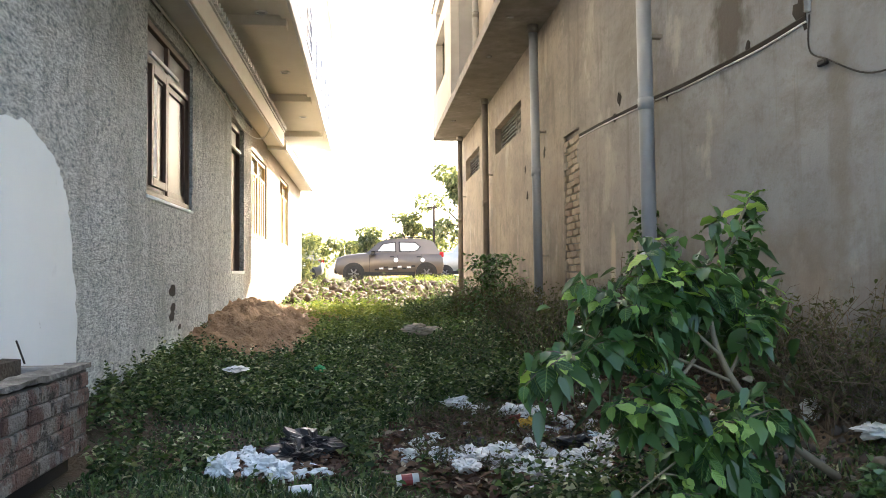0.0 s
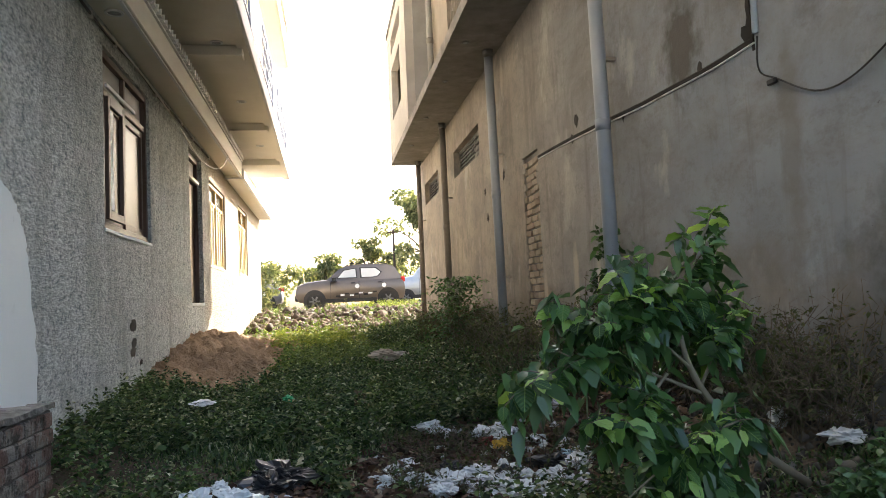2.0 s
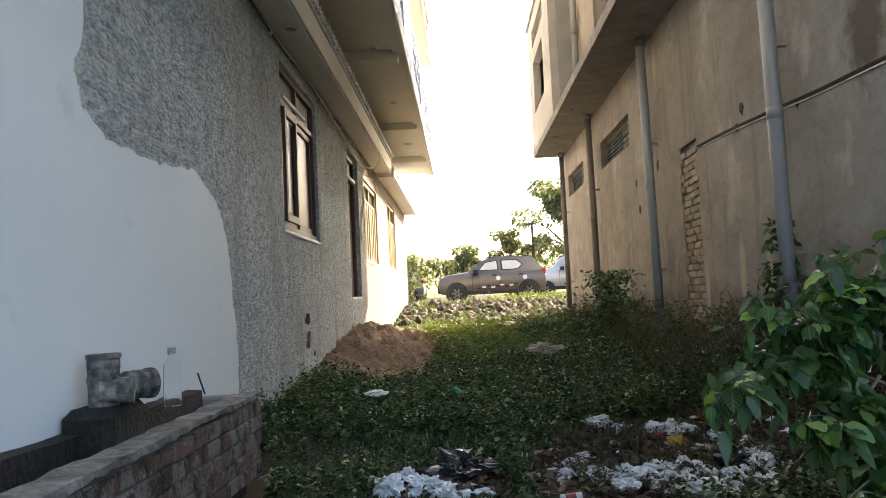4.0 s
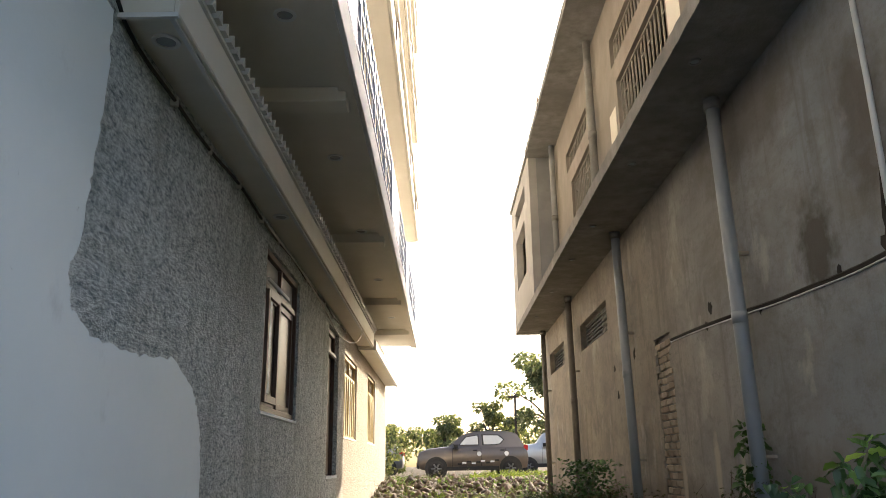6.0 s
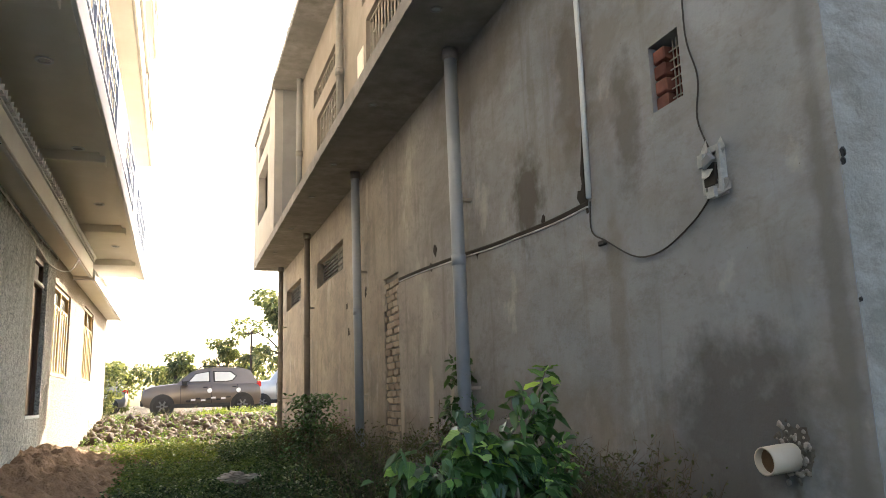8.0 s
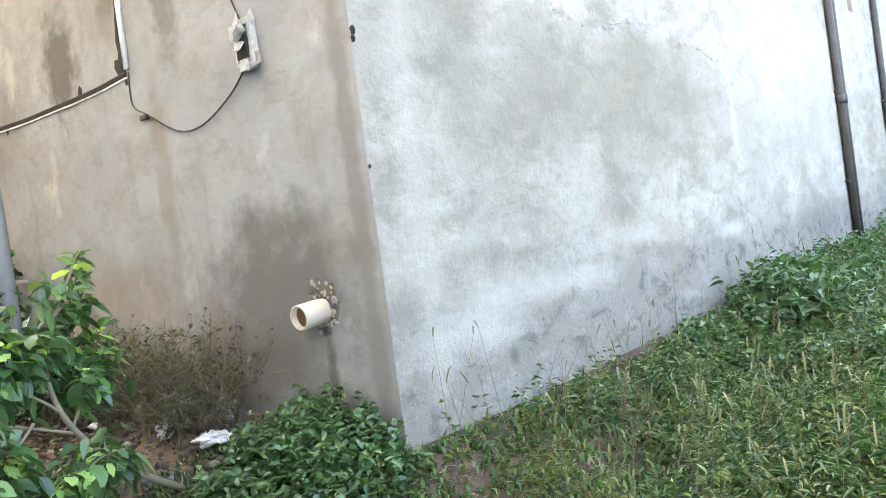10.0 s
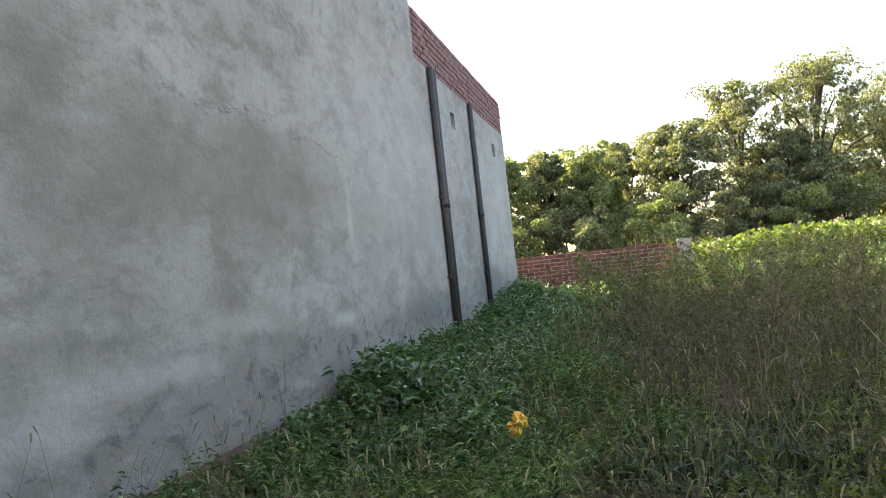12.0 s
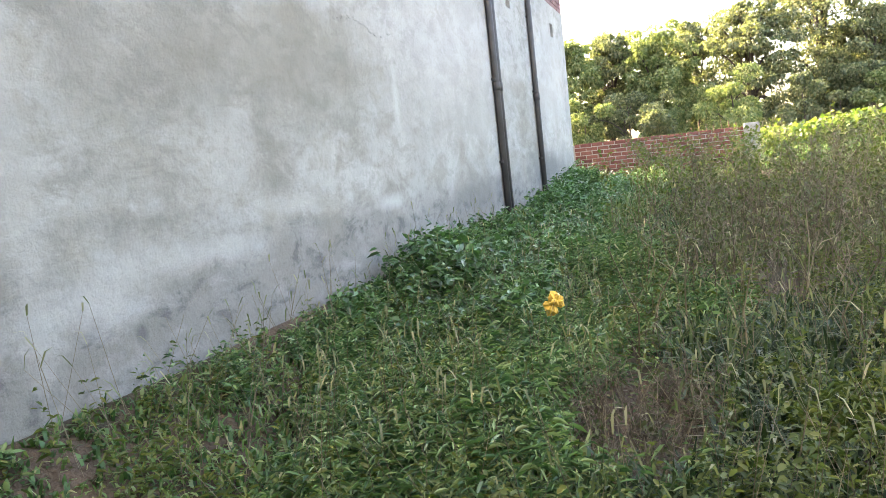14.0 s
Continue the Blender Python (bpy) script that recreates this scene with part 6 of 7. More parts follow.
wx, wy = keep(wx, wy, (wx > 0.4 + 0.1 * (wy - 6.2) + 0.35 * clumpy(wx, wy, 1.4, 41)) & (clumpy(wx, wy, 2.2, 43) > -0.55))
weeds("lane_bushes", wx, wy, 16, 0.52 * (0.5 + 0.6 * step(wx, 0.7, 2.0)) * (0.95 + 0.45 * np.clip(clumpy(wx, wy, 2.4, 42), -1, 1)), 0.06, L_ALLEY, "taller dark weeds along the brown wall", stems=M_DRYTWIG)
bx, by = scatter(230, 1.25, 2.12, 5.4, 11.5)
brushwood("dry_wall_weeds", bx, by, 0.6, M_DRYTWIG, L_DRYLEAF, "dry brown weeds along the brown wall", 8, 0.035, 7)
bx, by = scatter(210, 1.85, 2.15, 3.05, 5.2)
brushwood("dead_brush", bx, by, 0.46, M_DRYTWIG, L_DRYLEAF, "dead brown brush leaning on the brown wall", 9, 0.03, 3, 0.004, (0.1, 1.0))
wx, wy = scatter(400, 1.55, 2.17, 1.95, 2.62)
weeds("creeper_weeds", wx, wy, 14, 0.18, 0.055, L_BROAD, "dark creeper leaves under the drain stub")
gx, gy = scatter(2800, -1.6, 1.9, 10.6, 15.6)
# brighter leaf colour strengthens the sun patch at the lane's end
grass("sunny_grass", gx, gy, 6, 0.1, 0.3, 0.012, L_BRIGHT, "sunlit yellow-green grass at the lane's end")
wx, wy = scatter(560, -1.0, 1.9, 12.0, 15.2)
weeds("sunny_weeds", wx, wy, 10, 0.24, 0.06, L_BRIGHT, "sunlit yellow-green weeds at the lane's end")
wx, wy = scatter(260, 0.6, 3.2, 22.6, 25.6)
weeds("verge_weeds", wx, wy, 12, 0.22, 0.06, L_BRIGHT, "sunlit weeds on the road verge")
bx, by = scatter(70, -1.7, 2.4, 16.2, 21.5)
brushwood("bank_weeds", bx, by, 0.3, M_DRYTWIG, L_DRYLEAF, "dry weeds on the rubble bank", 7, 0.03, 4)
wx, wy = scatter(330, -1.7, 2.6, 15.4, 21.6)
weeds("bank_greens", wx, wy, 12, 0.2, 0.07, L_MID, "low green weeds growing through the rubble")
gx, gy = scatter(2600, -7, 8, 22.6, 33)
grass("verge_grass", gx, gy, 5, 0.06, 0.16, 0.016, L_BRIGHT, "thin sunlit grass on the road verge")
bx, by = scatter(160, 0.25, 1.5, 3.9, 5.4)
brushwood("trash_twigs", bx, by, 0.12, M_DRYTWIG, L_DRYLEAF, "dead twigs and leaves among the litter", 6, 0.03, 3, 0.004)


gx, gy = scatter(5200, -1.34, 0.9, 3.0, 6.8)
gx, gy = keep(gx, gy, (np.hypot((gx - 0.95) / 0.9, (gy - 4.5) / 1.0) > 1) & (np.hypot((gx + 0.4) / 0.32, (gy - 4.3) / 0.36) > 1))
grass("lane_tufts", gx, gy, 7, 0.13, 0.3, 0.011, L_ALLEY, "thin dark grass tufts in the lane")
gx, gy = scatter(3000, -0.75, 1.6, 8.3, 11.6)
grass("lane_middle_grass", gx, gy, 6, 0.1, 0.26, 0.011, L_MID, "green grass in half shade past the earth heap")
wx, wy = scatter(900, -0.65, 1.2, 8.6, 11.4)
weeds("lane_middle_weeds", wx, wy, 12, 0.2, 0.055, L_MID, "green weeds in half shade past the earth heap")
gx, gy = scatter(520, -1.2, 1.3, 2.2, 4.2)
grass("dry_lane_grass", gx, gy, 7, 0.12, 0.28, 0.008, L_DRYLEAF, "dry pale grass tufts near the litter")


def creeper():
    n = 230
    t = rng.uniform(0, 1, n)
    a = rng.uniform(0, 2 * np.pi, n)
    r = 0.075 + 0.09 * np.exp(-((t - 0.35) / 0.3) ** 2)
    base = np.stack([np.minimum(2.1 + r * np.cos(a), R - 0.02), 5.86 + r * np.sin(a) * 1.2, 0.4 + 1.05 * t], -1)
    s = rng.uniform(0.05, 0.09, n)
    leaf_mesh("creeper", base, ways(n, 0.9, 2.4), s, s * 0.7, np.full(n, 0.3), L_BROAD, None, "dark creeper climbing the downpipe", "creeper", "stuff")


creeper()


# ---- foreground shrub with large leaves ----
def big_leaf(bend, wave):
    """A leaf one unit long with a midrib, a drooping tip and a wavy rim."""
    me = bpy.data.meshes.new("leaf")
    prof = [(0.0, 0.012), (0.1, 0.15), (0.24, 0.26), (0.44, 0.32), (0.64, 0.3), (0.81, 0.205), (0.93, 0.085), (1.0, 0.004)]
    bm = bmesh.new()
    rows = []
    for k, (x, w) in enumerate(prof):
        z = -bend * x * x
        rip = wave * (1 if k % 2 else -1)
        rows.append([bm.verts.new((x, -w, z + 0.16 * w + rip)), bm.verts.new((x, -w * 0.5, z + 0.12 * w)), bm.verts.new((x, 0, z)), bm.verts.new((x, w * 0.5, z + 0.12 * w)), bm.verts.new((x, w, z + 0.16 * w - rip))])
    for a, b in zip(rows, rows[1:]):
        for i in range(4):
            bm.faces.new((a[i], b[i], b[i + 1], a[i + 1]))
    bm.normal_update()
    bm.to_mesh(me)
    bm.free()
    me.materials.append(L_SHRUB)
    me.shade_smooth()
    return me


# darker copy of the shrub leaves, crown shade put into the colour
L_SHRUBREST = leafy("shrub_leaves_rest", [(0.0, (0.028, 0.068, 0.027)), (0.5, (0.065, 0.145, 0.045)), (1.0, (0.2, 0.34, 0.1))], 0.36, 0.35, "Island", 0.5)


def shrub():
    r = random.Random(21)
    root = Vector((1.66, 2.86, gz(1.66, 2.86)))
    t = thing("shrub", root, "leafy young shrub with large bright green leaves", "shrub")
    leaves = [big_leaf(b, w) for b, w in ((0.15, 0.02), (0.35, 0.03), (0.6, 0.035), (0.3, 0.05))]
    limbs = [
        [root, (1.42, 2.82, 0.42), (1.25, 2.82, 0.62), (1.2, 2.85, 0.82), (1.27, 2.9, 1.02), (1.37, 2.92, 1.2)],
        [(1.2, 2.85, 0.76), (1.08, 2.8, 0.86), (1.0, 2.78, 0.93)],
        [(1.23, 2.83, 0.68), (1.05, 2.78, 0.82), (0.9, 2.74, 0.86), (0.8, 2.72, 0.88)],
        [(1.25, 2.82, 0.6), (1.0, 2.75, 0.7), (0.8, 2.7, 0.75), (0.6, 2.66, 0.69)],
        [(1.42, 2.82, 0.4), (1.2, 2.7, 0.45), (1.0, 2.62, 0.4), (0.75, 2.56, 0.25)],
        [(1.42, 2.8, 0.4), (1.3, 2.66, 0.52), (1.17, 2.6, 0.5)],
        [(1.42, 2.8, 0.4), (1.2, 2.66, 0.34), (1.02, 2.56, 0.26)],
        [(1.25, 2.82, 0.62), (1.34, 2.86, 0.76), (1.4, 2.9, 0.86)],
        [(1.22, 2.87, 0.86), (1.16, 2.86, 0.93), (1.1, 2.84, 0.97)],
        [(1.1, 2.76, 0.68), (0.98, 2.68, 0.6), (0.86, 2.64, 0.55)],
    ]
    inner, inner_way, more, faces = [], [], [], []
    for i, l in enumerate(limbs):
        pts = smooth_line(l, 6)
        n = len(pts)
        part("branch", tube(pts, [(0.016 if i == 0 else 0.0065) * (1 - 0.7 * q / n) for q in range(n)], 7), M_STEM, t, "", True)
        solid = (5, 4, 5, 5, 5, 4, 4, 3, 3, 3)[i]
        twigs = solid + (4, 3, 4, 4, 5, 4, 4, 3, 2, 4)[i]
        for k in range(twigs):
            f = 1.0 if k == 0 else r.uniform(0.4, 0.95)
            p = pts[min(int(f * (n - 1)), n - 1)]
            along = (pts[-1] - pts[-3]).normalized()
            d = (along * (1.2 if k == 0 else 0.5) + Vector((r.gauss(0, 0.6), r.gauss(0, 0.6), r.gauss(0.25, 0.3)))).normalized()
            length = r.uniform(0.08, 0.16)
            tw = smooth_line([p, p + d * length * 0.5 + Vector((0, 0, 0.012)), p + d * length], 4)
            part("twig", tube(tw, [0.0035, 0.003, 0.003, 0.0025, 0.0022, 0.002, 0.0018, 0.0015, 0.0012], 5), M_STEM, t, "", True)
            for q in range(7):
                g = (q + 0.6) / 7
                c = tw[min(int(g * (len(tw) - 1)), len(tw) - 1)]
                flat = d.cross(Vector((0, 0, 1))).normalized() * (1 if q % 2 else -1)
                out = (flat * r.uniform(0.6, 1.0) + d * r.uniform(0.2, 0.8) + Vector((r.gauss(0, 0.25), r.gauss(0, 0.25), r.uniform(-0.75, 0.15)))).normalized()
                up = (Vector((r.gauss(0, 0.35), r.gauss(0, 0.35), 1)) - out * 0).normalized()
                side = up.cross(out).normalized()
                m = Matrix((out, side, out.cross(side))).transposed().to_4x4()
                size = r.uniform(0.055, 0.125) * (1.08 - 0.5 * g)
                if q in (1, 4, 6):
                    inner.append(c), inner_way.append(out)
                if k >= solid:
                    me = r.choice(leaves)
                    full = Matrix.Translation(c) @ m @ Matrix.Scale(size, 4)
                    for v in me.vertices:
                        more.append((full @ v.co)[:])
                    faces.extend([[x + len(more) - len(me.vertices) for x in p.vertices] for p in me.polygons])
                    continue
                ob = new("leaf", r.choice(leaves))
                ob.matrix_basis = Matrix.Translation(c) @ m @ Matrix.Scale(size, 4)
                attach(ob, t)
    np_mesh("foliage", more, faces, L_SHRUBREST, t, "further green leaves", "", "stuff").data.shade_smooth()
    # innermost leaves get a dark colour for the shade inside the shrub
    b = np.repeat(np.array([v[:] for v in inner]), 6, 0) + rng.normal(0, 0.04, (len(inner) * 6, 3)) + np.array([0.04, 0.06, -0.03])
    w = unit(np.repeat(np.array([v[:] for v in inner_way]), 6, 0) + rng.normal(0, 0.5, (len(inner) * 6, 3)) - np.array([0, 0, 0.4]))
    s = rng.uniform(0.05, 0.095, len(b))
    leaf_mesh("inner_foliage", b, w, s, s * 0.5, np.full(len(b), 0.3), L_BROAD, t, "inner leaves darkened in colour as crown shade", "", "stuff")


shrub()
small = thing("sapling", (1.46, 9.2, 0.4), "small dense dark sapling before the brown wall", "shrub")
for a in range(5):
    part("stem", tube([(1.46, 9.2, 0.15), (1.46 + 0.06 * math.cos(a * 1.26), 9.2 + 0.06 * math.sin(a * 1.26), 0.65), (1.46 + 0.17 * math.cos(a * 1.26), 9.2 + 0.17 * math.sin(a * 1.26), 0.95 + 0.05 * a)], [0.012, 0.009, 0.004], 6), M_STEM, small)
n_ = 1500
c_ = np.stack([rng.normal(1.46, 0.15, n_), rng.normal(9.2, 0.17, n_), 0.3 + 0.92 * rng.uniform(0, 1, n_) ** 0.8], -1)
s_ = rng.uniform(0.035, 0.075, n_)
leaf_mesh("foliage", c_, ways(n_, 0.5, 2.0), s_, s_ * 0.5, np.full(n_, 0.3), L_BROAD, small)


# ---- trees ----
def tree(name, x, y, height, spread, trunk_h, leaves, size, material, label, seed, group="", clumps=26, low=0.28):
    r = np.random.default_rng(seed)
    z0 = gz(x, y)
    t = thing(name, (x, y, z0), label, "tree", group)
    top = Vector((x + r.normal(0, 0.2), y + r.normal(0, 0.2), z0 + height * 0.75))
    rt = max(0.05, height * 0.022)
    part("trunk", tube(smooth_line([(x, y, z0 - 0.1), (x + r.normal(0, 0.1), y + r.normal(0, 0.1), z0 + trunk_h), top], 5), [rt * (1.25 - 1.05 * q / 10) for q in range(11)], 8), M_BARK, t, "", True)
    cs = []
    for i in range(clumps):
        a, u = r.uniform(0, 6.28), r.uniform(0, 1) ** 0.6
        zz = r.uniform(low, 1.0)
        wide = spread * (np.sin(np.pi * np.clip((zz - low * 0.6) / (1.08 - low * 0.6), 0, 1)) ** 0.55) * (0.75 + 0.4 * r.random())
        cs.append((x + np.cos(a) * u * wide, y + np.sin(a) * u * wide, z0 + height * zz * (0.88 + 0.12 * r.random())))
    cs = np.array(cs)
    for c in cs[::3 if clumps < 40 else 7]:
        s = Vector((x, y, z0 + max(trunk_h, (c[2] - z0) * 0.55)))
        m = (s + Vector(c)) / 2 + Vector((0, 0, 0.06 * height))
        part("limb", tube(smooth_line([s, m, Vector(c)], 3), [rt * 0.5 * (1 - 0.12 * q) for q in range(7)], 5), M_BARK, t)
    k = r.integers(0, clumps, leaves)
    rad = spread * r.uniform(0.09, 0.24, clumps) * (1.0 if clumps > 40 else 1.6)
    d = unit(r.normal(0, 1, (leaves, 3)))
    P = cs[k] + d * (rad[k] * r.uniform(0.45, 1.05, leaves) ** 0.7)[:, None] * np.array([1, 1, 0.6])
    s = size * r.uniform(0.6, 1.4, leaves)
    leaf_mesh("crown", P, unit(d * 0.7 + r.normal(0, 0.6, (leaves, 3))), s, s * 0.62, np.full(leaves, 0.25), material, t, simple=True)


# wood behind the boundary wall
for i, (x, y, h, s, m, tr) in enumerate((
        (41, 9.5, 6.6, 2.5, 0, 1.8), (40, 6.4, 6.2, 2.2, 1, 2.0), (42, 4.2, 6.5, 2.0, 0, 2.0), (41, 1.9, 6.4, 2.1, 1, 2.2), (45, -0.2, 7.3, 2.6, 0, 2.2), (42, -2.6, 7.4, 2.6, 0, 2.2),
        (44, -6.2, 9.6, 3.0, 0, 2.8), (45, -10.2, 10.7, 3.3, 0, 3.2), (43, -8.4, 6.4, 2.4, 0, 2.0), (47, -14.2, 9.4, 3.4, 0, 2.4), (46, -18.0, 8.0, 3.4, 0, 2.0), (50, 13, 6.8, 2.8, 0, 1.5), (50, -24, 8, 4, 0, 2.0))):
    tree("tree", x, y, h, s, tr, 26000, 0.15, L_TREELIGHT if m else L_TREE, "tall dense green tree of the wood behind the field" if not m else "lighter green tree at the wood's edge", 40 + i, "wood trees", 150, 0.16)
for i, (x, y, h, s) in enumerate(((36, 5.0, 2.6, 1.5), (36, 1.6, 3.0, 1.6), (37, -1.5, 3.6, 1.9), (38, -4.6, 3.2, 1.8), (40, -8, 3.0, 1.8), (41, -13, 3.2, 2.0), (44, -18, 3.0, 2.2), (39, 3.3, 3.4, 1.7), (40, -0.1, 3.4, 1.8), (41.5, -6.4, 3.6, 1.9), (42.5, -10.6, 3.6, 2.0), (40, 7.5, 3.2, 1.7))):
    tree("understorey_tree", x, y, h, s, 0.4, 8000, 0.13, L_TREE if i % 2 else L_TREELIGHT, "bushy undergrowth tree at the wood's edge", 70 + i, "undergrowth", 18, 0.05)


def hedge():
    n = 34000
    x, y = rng.uniform(25, 33, n), rng.uniform(-24, -2.0, n)
    z = ground_height(x, y) + rng.uniform(0, 1, n) ** 0.6 * (0.7 + 0.25 * clumpy(x, y, 0.9, 2))
    s = rng.uniform(0.1, 0.24, n)
    leaf_mesh("crop_bushes", np.stack([x, y, z], -1), ways(n, 0.5, 1.6), s, s * 0.75, np.full(n, 0.25), L_HEDGE, None, "sunlit yellow-green vine crop across the field", "crop", "stuff", True)


hedge()
gx, gy = scatter(6000, 15, 25, -12, 1.8)
grass("far_grass", gx, gy, 5, 0.15, 0.4, 0.022, L_GRASS, "green grass at the far side of the field")

# trees over the road
tree("road_tree", 5.2, 38, 5.6, 2.6, 2.0, 7000, 0.2, L_TREE, "open-crowned green tree beyond the parked cars", 91, "", 30, 0.36)
tree("road_tree", 2.2, 39, 3.4, 1.2, 1.6, 2400, 0.16, L_TREE, "small leafy branch crown beyond the parked cars", 92, "", 14, 0.55)
tree("far_tree", -0.2, 72, 4.6, 2.2, 1.2, 2400, 0.3, L_TREE, "round far tree over the road", 93, "", 16, 0.15)
for i, (x, y, h, s) in enumerate(((-3.0, 29.5, 2.0, 1.3), (-5.0, 30, 2.6, 1.5), (-2.6, 42, 2.4, 1.8), (-6.5, 31, 3.0, 1.7))):
    tree("road_bush", x, y, h, s, 0.3, 3000, 0.14, L_TREE, "dense green bush beside the road", 100 + i, "road bushes", 16, 0.08)
for i in range(9):
    tree("far_tree", -26 + i * 8.5, 95 + 6 * (i % 3), 4.0 + (i * 37 % 5) * 0.5, 4.2, 0.8, 1800, 0.5, L_TREE, "hazy tree on the far side of the road", 120 + i, "far trees", 14, 0.1)


# ---- earth, rubble and litter ----
def heap():
    n, m = 110, 40
    X, Y = np.meshgrid(np.linspace(-1.795, -0.45, m), np.linspace(7.3, 14.5, n), indexing="ij")
    ridge = np.exp(-((X + 1.75) / 0.75) ** 2) * np.exp(-((Y - 11.0) / 2.2) ** 2) * 0.22
    fall = np.minimum(step(Y, 7.3, 7.9), 1 - step(Y, 13.2, 14.5)) * (1 - step(X, -0.95, -0.45))
    wob = np.array([[noise.fractal(Vector((a * 4, b * 3, 1)), 0.6, 2.2, 6) for a, b in zip(ra, rb)] for ra, rb in zip(X, Y)])
    Z = ground_height(X, Y) - 0.06 + fall * (0.1 + ridge + 0.1 * wob)
    I = np.arange(n * m).reshape(m, n)
    F = np.stack([I[:-1, :-1], I[1:, :-1], I[1:, 1:], I[:-1, 1:]], -1).reshape(-1, 4)
    ob = np_mesh("soil_mound", np.stack([X, Y, Z], -1).reshape(-1, 3), F, M_EARTH, None, "heap of orange-brown earth against the house wall", "soil")
    ob.data.shade_smooth()


heap()


def stones(name, n, x0, x1, y0, y1, lo, hi, material, label, category):
    """Joined broken stones, each its own lump."""
    bm = bmesh.new()
    bmesh.ops.create_icosphere(bm, subdivisions=1, radius=1)
    base = np.array([v.co[:] for v in bm.verts])
    bm.verts.index_update()
    tri = np.array([[v.index for v in f.verts] for f in bm.faces])
    bm.free()
    x, y = rng.uniform(x0, x1, n), rng.uniform(y0, y1, n)
    s = (lo + (hi - lo) * rng.uniform(0, 1, n) ** 2.6) * rng.uniform(0.6, 1.2, n)
    V = base[None] * (s[:, None] * rng.uniform(0.6, 1.3, (n, 3)))[:, None] * rng.uniform(0.55, 1.3, (n, len(base), 1))
    V = V + np.stack([x, y, ground_height(x, y) + s * 0.08], -1)[:, None]
    F = (tri[None] + (np.arange(n) * len(base))[:, None, None]).reshape(-1, 3)
    np_mesh(name, V.reshape(-1, 3), F, material, None, label, category, "stuff")


M_GRAVEL = varied("dusty_gravel", [(0.0, (0.0558, 0.0465, 0.0372)), (0.5, (0.105, 0.0899, 0.0744)), (0.9, (0.161, 0.143, 0.124)), (1.0, (0.26, 0.248, 0.229))], by="Island")
stones("rubble", 3000, -1.9, 3.2, 16.6, 21.8, 0.02, 0.14, M_STONE, "broken bricks and stones on the bank below the road", "rubble")
stones("clods", 1500, -1.75, -0.5, 7.4, 14, 0.012, 0.08, M_EARTH, "loose clods on the earth heap", "soil")
stones("gravel", 1100, 1.3, 2.2, 2.5, 4.6, 0.008, 0.032, M_GRAVEL, "broken mortar and gravel at the wall foot", "rubble")


def scrap(name, x, y, size, material, label, category, seed, lift=0.4, flat=0.6, lumps=2.6):
    """A crumpled bag or wrapper."""
    bm = bmesh.new()
    bmesh.ops.create_icosphere(bm, subdivisions=4 if size > 0.045 else 3, radius=1)
    z = gz(x, y)
    off = Vector((seed * 3.7, seed * 1.3, 0))
    sx, sy = 0.7 + 0.6 * ((seed * 37) % 10) / 10, 0.7 + 0.6 * ((seed * 53) % 10) / 10
    for v in bm.verts:
        n = 0.9 * noise.noise(v.co * lumps * 0.55 + off) - 0.9 * abs(noise.noise(v.co * lumps + off)) - 0.45 * abs(noise.noise(v.co * lumps * 2.6 + off)) + 0.3 * noise.noise(v.co * lumps * 5 + off)
        c = v.co * max(0.3, 1.2 + 0.85 * n)
        v.co = Vector((x + c.x * size * sx, y + c.y * size * sy, z + max(-0.02, (c.z * flat + lift) * size)))
    ob = part(name, bm, material, None, label)
    tagged(ob, category=category, group="litter in the lane")
    return ob


def dead_leaves():
    n = 5200
    a, d = rng.uniform(0, 6.28, n), np.sqrt(rng.uniform(0, 1, n))
    x, y = 0.95 + 0.95 * d * np.cos(a), 4.55 + 1.1 * d * np.sin(a)
    x[:700], y[:700] = -0.4 + 0.35 * d[:700] * np.cos(a[:700]), 4.3 + 0.4 * d[:700] * np.sin(a[:700])
    z = ground_height(x, y) + rng.uniform(0.0, 0.06, n) * (1.1 - d)
    s = rng.uniform(0.03, 0.075, n)
    leaf_mesh("leaf_litter", np.stack([x, y, z], -1), ways(n, 1.1, 1.7), s, s * 0.5, rng.uniform(-0.3, 0.3, n), L_LITTER, None, "dark red-brown dead leaves under the rubbish", "leaf litter", "stuff")


L_LITTER = leafy("dead_leaves", [(0.0, (0.05, 0.028, 0.02)), (0.6, (0.12, 0.06, 0.042)), (0.92, (0.2, 0.12, 0.08)), (1.0, (0.4, 0.35, 0.28))], 0.7, 0.1)
dead_leaves()
r_ = random.Random(33)
spots = [(0.30, 4.55), (0.40, 4.25), (0.55, 4.2), (0.66, 4.05), (0.78, 4.15), (0.72, 4.3), (0.88, 4.35), (1.0, 4.0), (1.1, 4.1), (1.22, 4.15), (1.3, 4.25), (0.95, 4.1), (0.5, 4.05), (0.62, 4.2), (1.05, 5.2), (0.95, 5.3), (1.15, 5.15), (0.7, 5.5),
         (1.5, 5.3), (1.6, 5.5), (1.45, 5.7), (0.62, 5.6), (0.25, 4.3), (-0.55, 4.3), (-0.48, 4.15), (-0.62, 4.5), (-0.4, 4.05), (-0.3, 4.2), (-0.22, 4.45), (-0.7, 4.2), (1.3, 4.6), (0.4, 4.75), (0.82, 3.92), (0.94, 3.86), (1.06, 3.84), (1.16, 3.92), (0.7, 3.95), (1.1, 4.75), (1.0, 4.82), (1.2, 4.85)]
for i, (x, y) in enumerate(spots):
    scrap("plastic_bag", x, y, r_.uniform(0.036, 0.088), M_PLASTIC, "crumpled white plastic bag lying on dead leaves", "plastic bag", i, 0.5, 0.6)
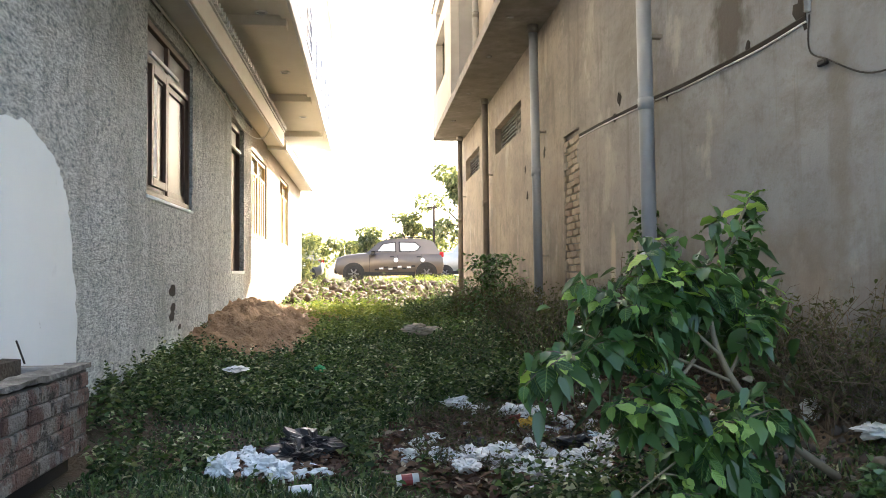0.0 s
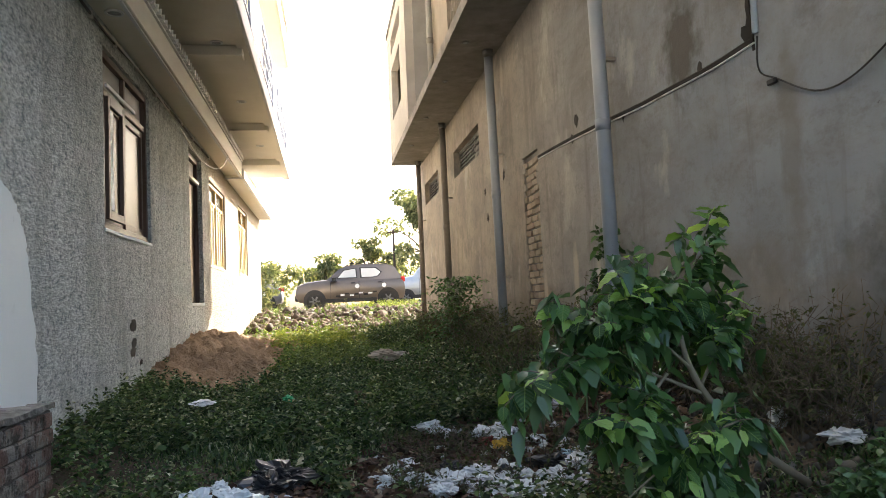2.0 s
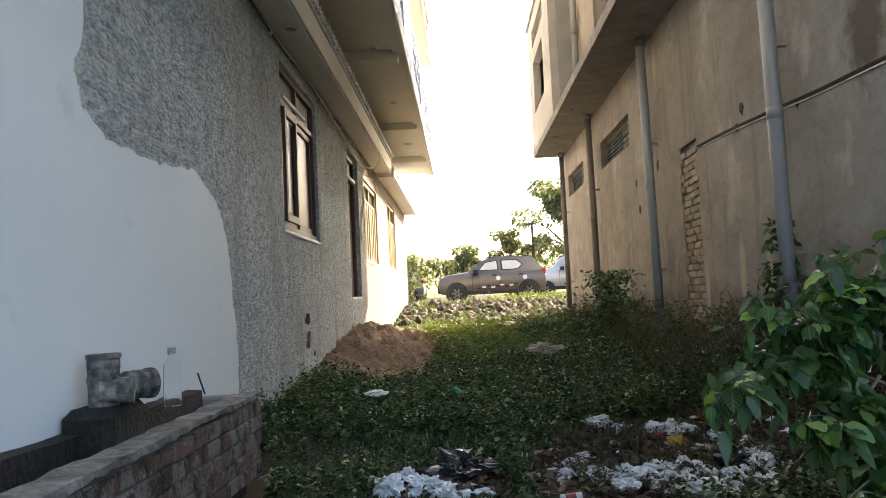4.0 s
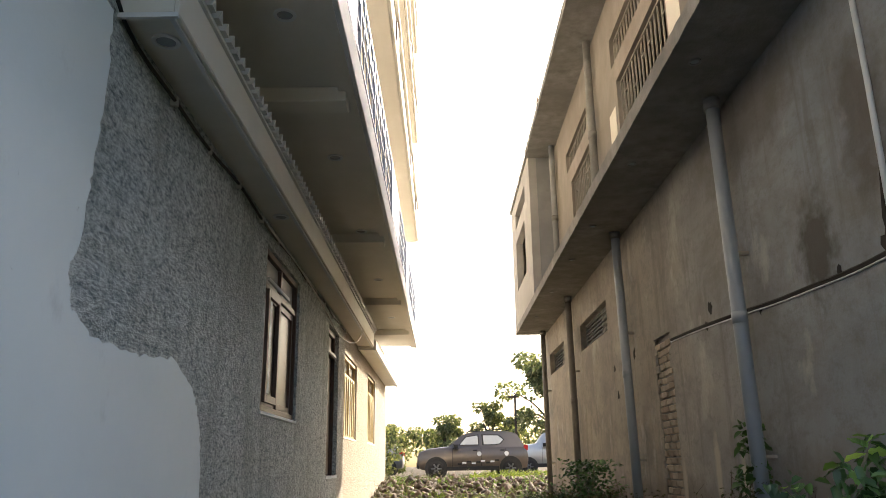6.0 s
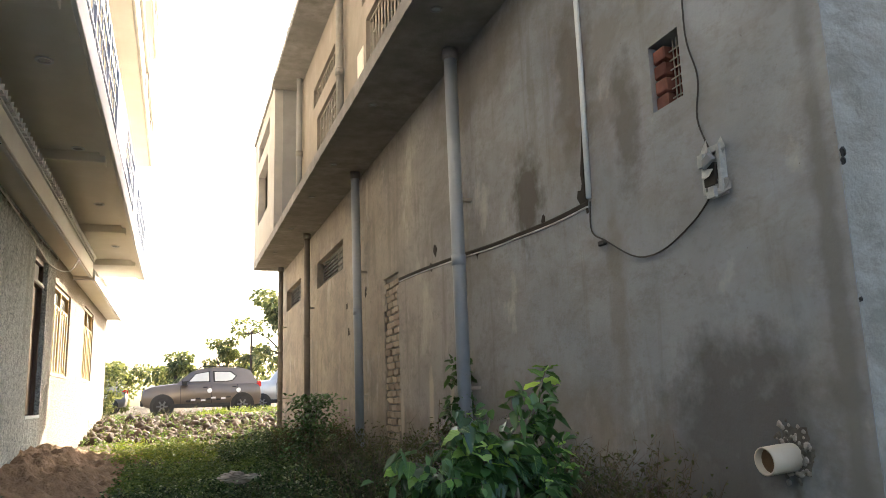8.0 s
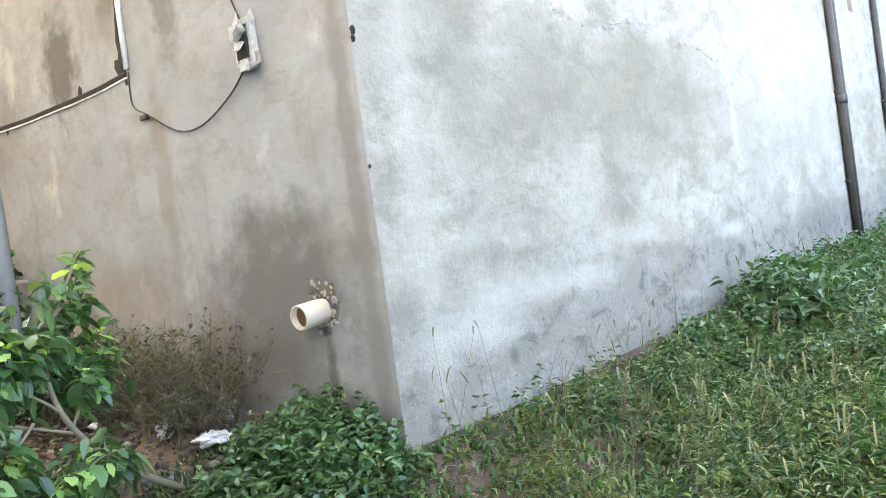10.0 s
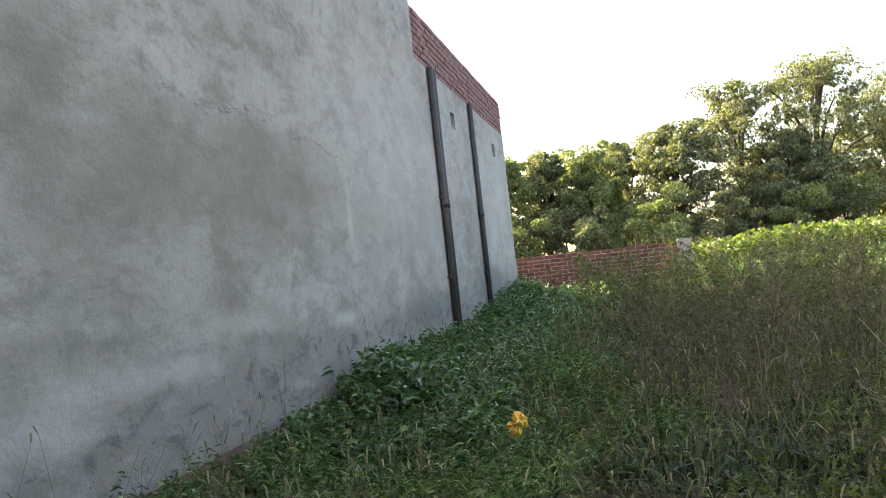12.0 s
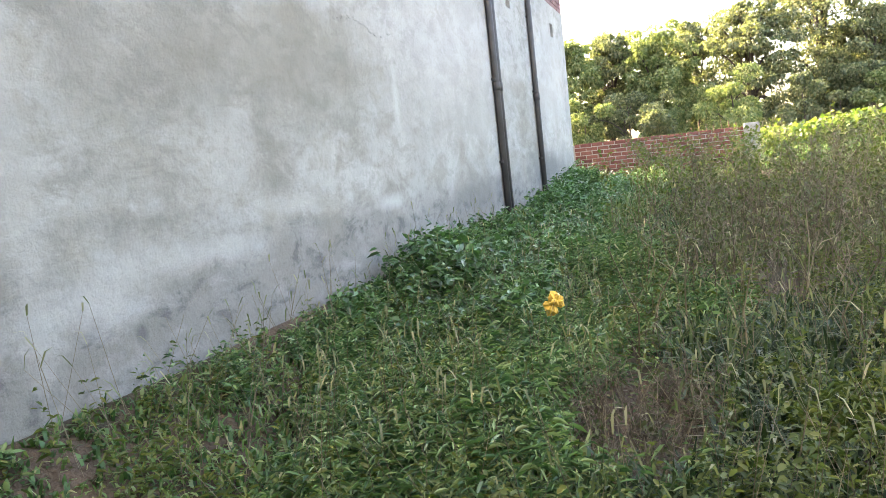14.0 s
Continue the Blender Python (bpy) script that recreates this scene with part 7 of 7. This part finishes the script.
for i in range(80):
    a, d = r_.uniform(0, 6.28), r_.random() ** 0.5
    x, y = (0.85 + 0.75 * d * math.cos(a), 4.6 + 0.95 * d * math.sin(a)) if i < 58 else (-0.42 + 0.3 * d * math.cos(a), 4.3 + 0.3 * d * math.sin(a))
    scrap("paper_scrap", x, y, r_.uniform(0.014, 0.042), M_PLASTIC, "small torn white scrap in the litter", "scrap", 140 + i, 0.7, 0.5)
for i, (x, y, s) in enumerate(((0.6, 4.5, 0.08), (-0.3, 4.5, 0.15), (-0.36, 4.33, 0.12), (0.85, 4.25, 0.08), (1.15, 4.3, 0.1), (0.9, 4.02, 0.07))):
    scrap("bin_bag", x, y, s, M_BLACKFILM, "torn shiny black bin bag on the grass", "plastic bag", 50 + i, 0.4, 0.6)
scrap("yellow_wrapper", 1.0, 4.9, 0.05, M_YELLOW, "crumpled yellow wrapper on the litter heap", "wrapper", 61, 0.9, 0.8)
scrap("blue_wrapper", 1.25, 4.35, 0.06, M_BLUEFILM, "pale blue film among the litter", "wrapper", 62)
scrap("blue_wrapper", -0.42, 4.22, 0.05, M_BLUEFILM, "pale blue film beside the black bag", "wrapper", 63)
scrap("red_wrapper", 0.95, 5.15, 0.05, M_REDFILM, "dark red wrapper among white bags", "wrapper", 64)
scrap("green_bottle", -0.36, 6.5, 0.045, M_GREENFILM, "green plastic scrap lying in the weeds", "plastic scrap", 65, 3.4, 0.7, 1.2)
scrap("white_sheet", -1.0, 6.4, 0.09, M_PLASTIC, "flat white film lying in the weeds", "wrapper", 66, 2.0, 0.2)
scrap("pale_cloth", 0.55, 8.0, 0.13, M_BRICKPALE, "pale dusty rag lying on the weeds", "rag", 67, 2.3, 0.35)
scrap("pale_cloth", 0.2, 6.4, 0.05, M_STRAW, "pale scrap standing in the weeds", "rag", 69, 2.6, 1.2)
scrap("plastic_bag", 1.9, 3.42, 0.055, M_PLASTIC, "crumpled white bag on the gravel bank", "plastic bag", 70, 0.9, 0.9)
scrap("plastic_bag", 1.9, 2.97, 0.07, M_PLASTIC, "flat white bag on the gravel at the wall foot", "plastic bag", 71, 0.55, 0.35)
scrap("field_wrapper", 4.15, 0.5, 0.042, M_YELLOW, "yellow wrapper caught in tall grass", "wrapper", 72, 7.5, 1.1)
for x, y, m, lab in ((0.2, 3.85, M_REDFILM, "small pink and white milk packet"), (-0.28, 3.75, M_PLASTIC, "small white tube lying on the grass")):
    z = gz(x, y)
    t = thing("packet", (x, y, z), lab, "packet", "litter in the lane")
    part("pack", tube([(x - 0.05, y, z + 0.03), (x + 0.05, y + 0.01, z + 0.035)], 0.026, 12), M_PLASTIC, t, "", True)
    part("label_band", tube([(x - 0.03, y + 0.002, z + 0.031), (x + 0.02, y + 0.007, z + 0.0335)], 0.027, 12, caps=False), m, t)
# stone under the flat bag, and a plank in the grass
for x, y, sz, lab in ((2.06, 3.22, 0.09, "rough stone at the wall foot"), (2.6, -0.4, 0.1, "half-buried stone in the grass")):
    bm = bmesh.new()
    bmesh.ops.create_icosphere(bm, subdivisions=3, radius=1)
    z = gz(x, y)
    for v in bm.verts:
        c = v.co * (1 + 0.35 * noise.noise(v.co * 1.6 + Vector((x, y, 0))))
        v.co = Vector((x + c.x * sz, y + c.y * sz * 0.8, z + 0.03 + c.z * sz * 0.5))
    tagged(part("stone", bm, M_MORTAR, None, lab), category="stone")


# ---- bricks ----
def brick_mesh(l, w, h, seed, material, along):
    """One worn brick, long along x (0) or y (1)."""
    r = random.Random(seed)
    bm = boxes(((-l / 2, -w / 2, -h / 2), (l / 2, w / 2, h / 2)), bevel=0.007)
    for v in bm.verts:
        v.co += Vector((r.uniform(-1, 1), r.uniform(-1, 1), r.uniform(-1, 1))) * 0.0035
    if along == 1:
        bmesh.ops.rotate(bm, verts=bm.verts[:], cent=(0, 0, 0), matrix=Matrix.Rotation(radians(90), 3, "Z"))
    me = bpy.data.meshes.new("brick")
    bm.normal_update()
    bm.to_mesh(me)
    bm.free()
    me.materials.append(material)
    return me


def courses(parent, along, face, u0, u1, z0, z1, material, seed, l=0.225, h=0.07, joint=0.012, depth=0.1, loose=0.006, tilt=0.6):
    """A face of bricks: along x (0) at y = face, or along y (1) at x = face."""
    kinds = [brick_mesh(l, depth, h, seed + i, material, along) for i in range(5)]
    halves = [brick_mesh(l / 2 - joint / 2, depth, h, seed + 20 + i, material, along) for i in range(3)]
    r = random.Random(seed)
    z, row = z0 + h / 2, 0
    while z + h / 2 <= z1 + 0.005:
        u = u0
        if row % 2:
            first = True
        else:
            first = False
        while u < u1 - 0.05:
            half = first or u + l > u1 + 0.01
            w = l / 2 - joint / 2 if half else l
            if u + w > u1 + 0.02:
                break
            o = new("brick", r.choice(halves if half else kinds))
            d = face + r.uniform(-loose, loose)
            c = u + w / 2
            o.matrix_basis = Matrix.Translation((c, d, z) if along == 0 else (d, c, z)) @ Euler((radians(r.uniform(-tilt, tilt)), 0, radians(r.uniform(-1.2, 1.2)))).to_matrix().to_4x4()
            attach(o, parent)
            u += w + joint
            first = False
        z += h + joint
        row += 1


parapet = structure("wall_parapet", boxes(((8.95, G + 0.03, 3.742), (15.08, G + 0.2, 4.4))), M_MORTAR, "unplastered red brick parapet on the grey wall")
courses(parapet, 0, G + 0.052, 8.94, 15.1, 3.745, 4.43, M_BRICKPINK, 200)
courses(bwall, 1, BX + 0.052, -1.01, 2.34, 0.35, 1.32, M_BRICK, 300)
courses(trough, 1, TX1 - 0.05, 0.6, TY1, 0.1, TZ - 0.045, M_TROUGHBRICK, 400, 0.225, 0.073, 0.006, 0.1, 0.006, 1.0)
courses(wall_right, 1, R + 0.058, 8.08, 8.7, 0.4, 2.52, M_BRICKPALE, 500, 0.19, 0.062, 0.015, 0.09, 0.014, 4.0)
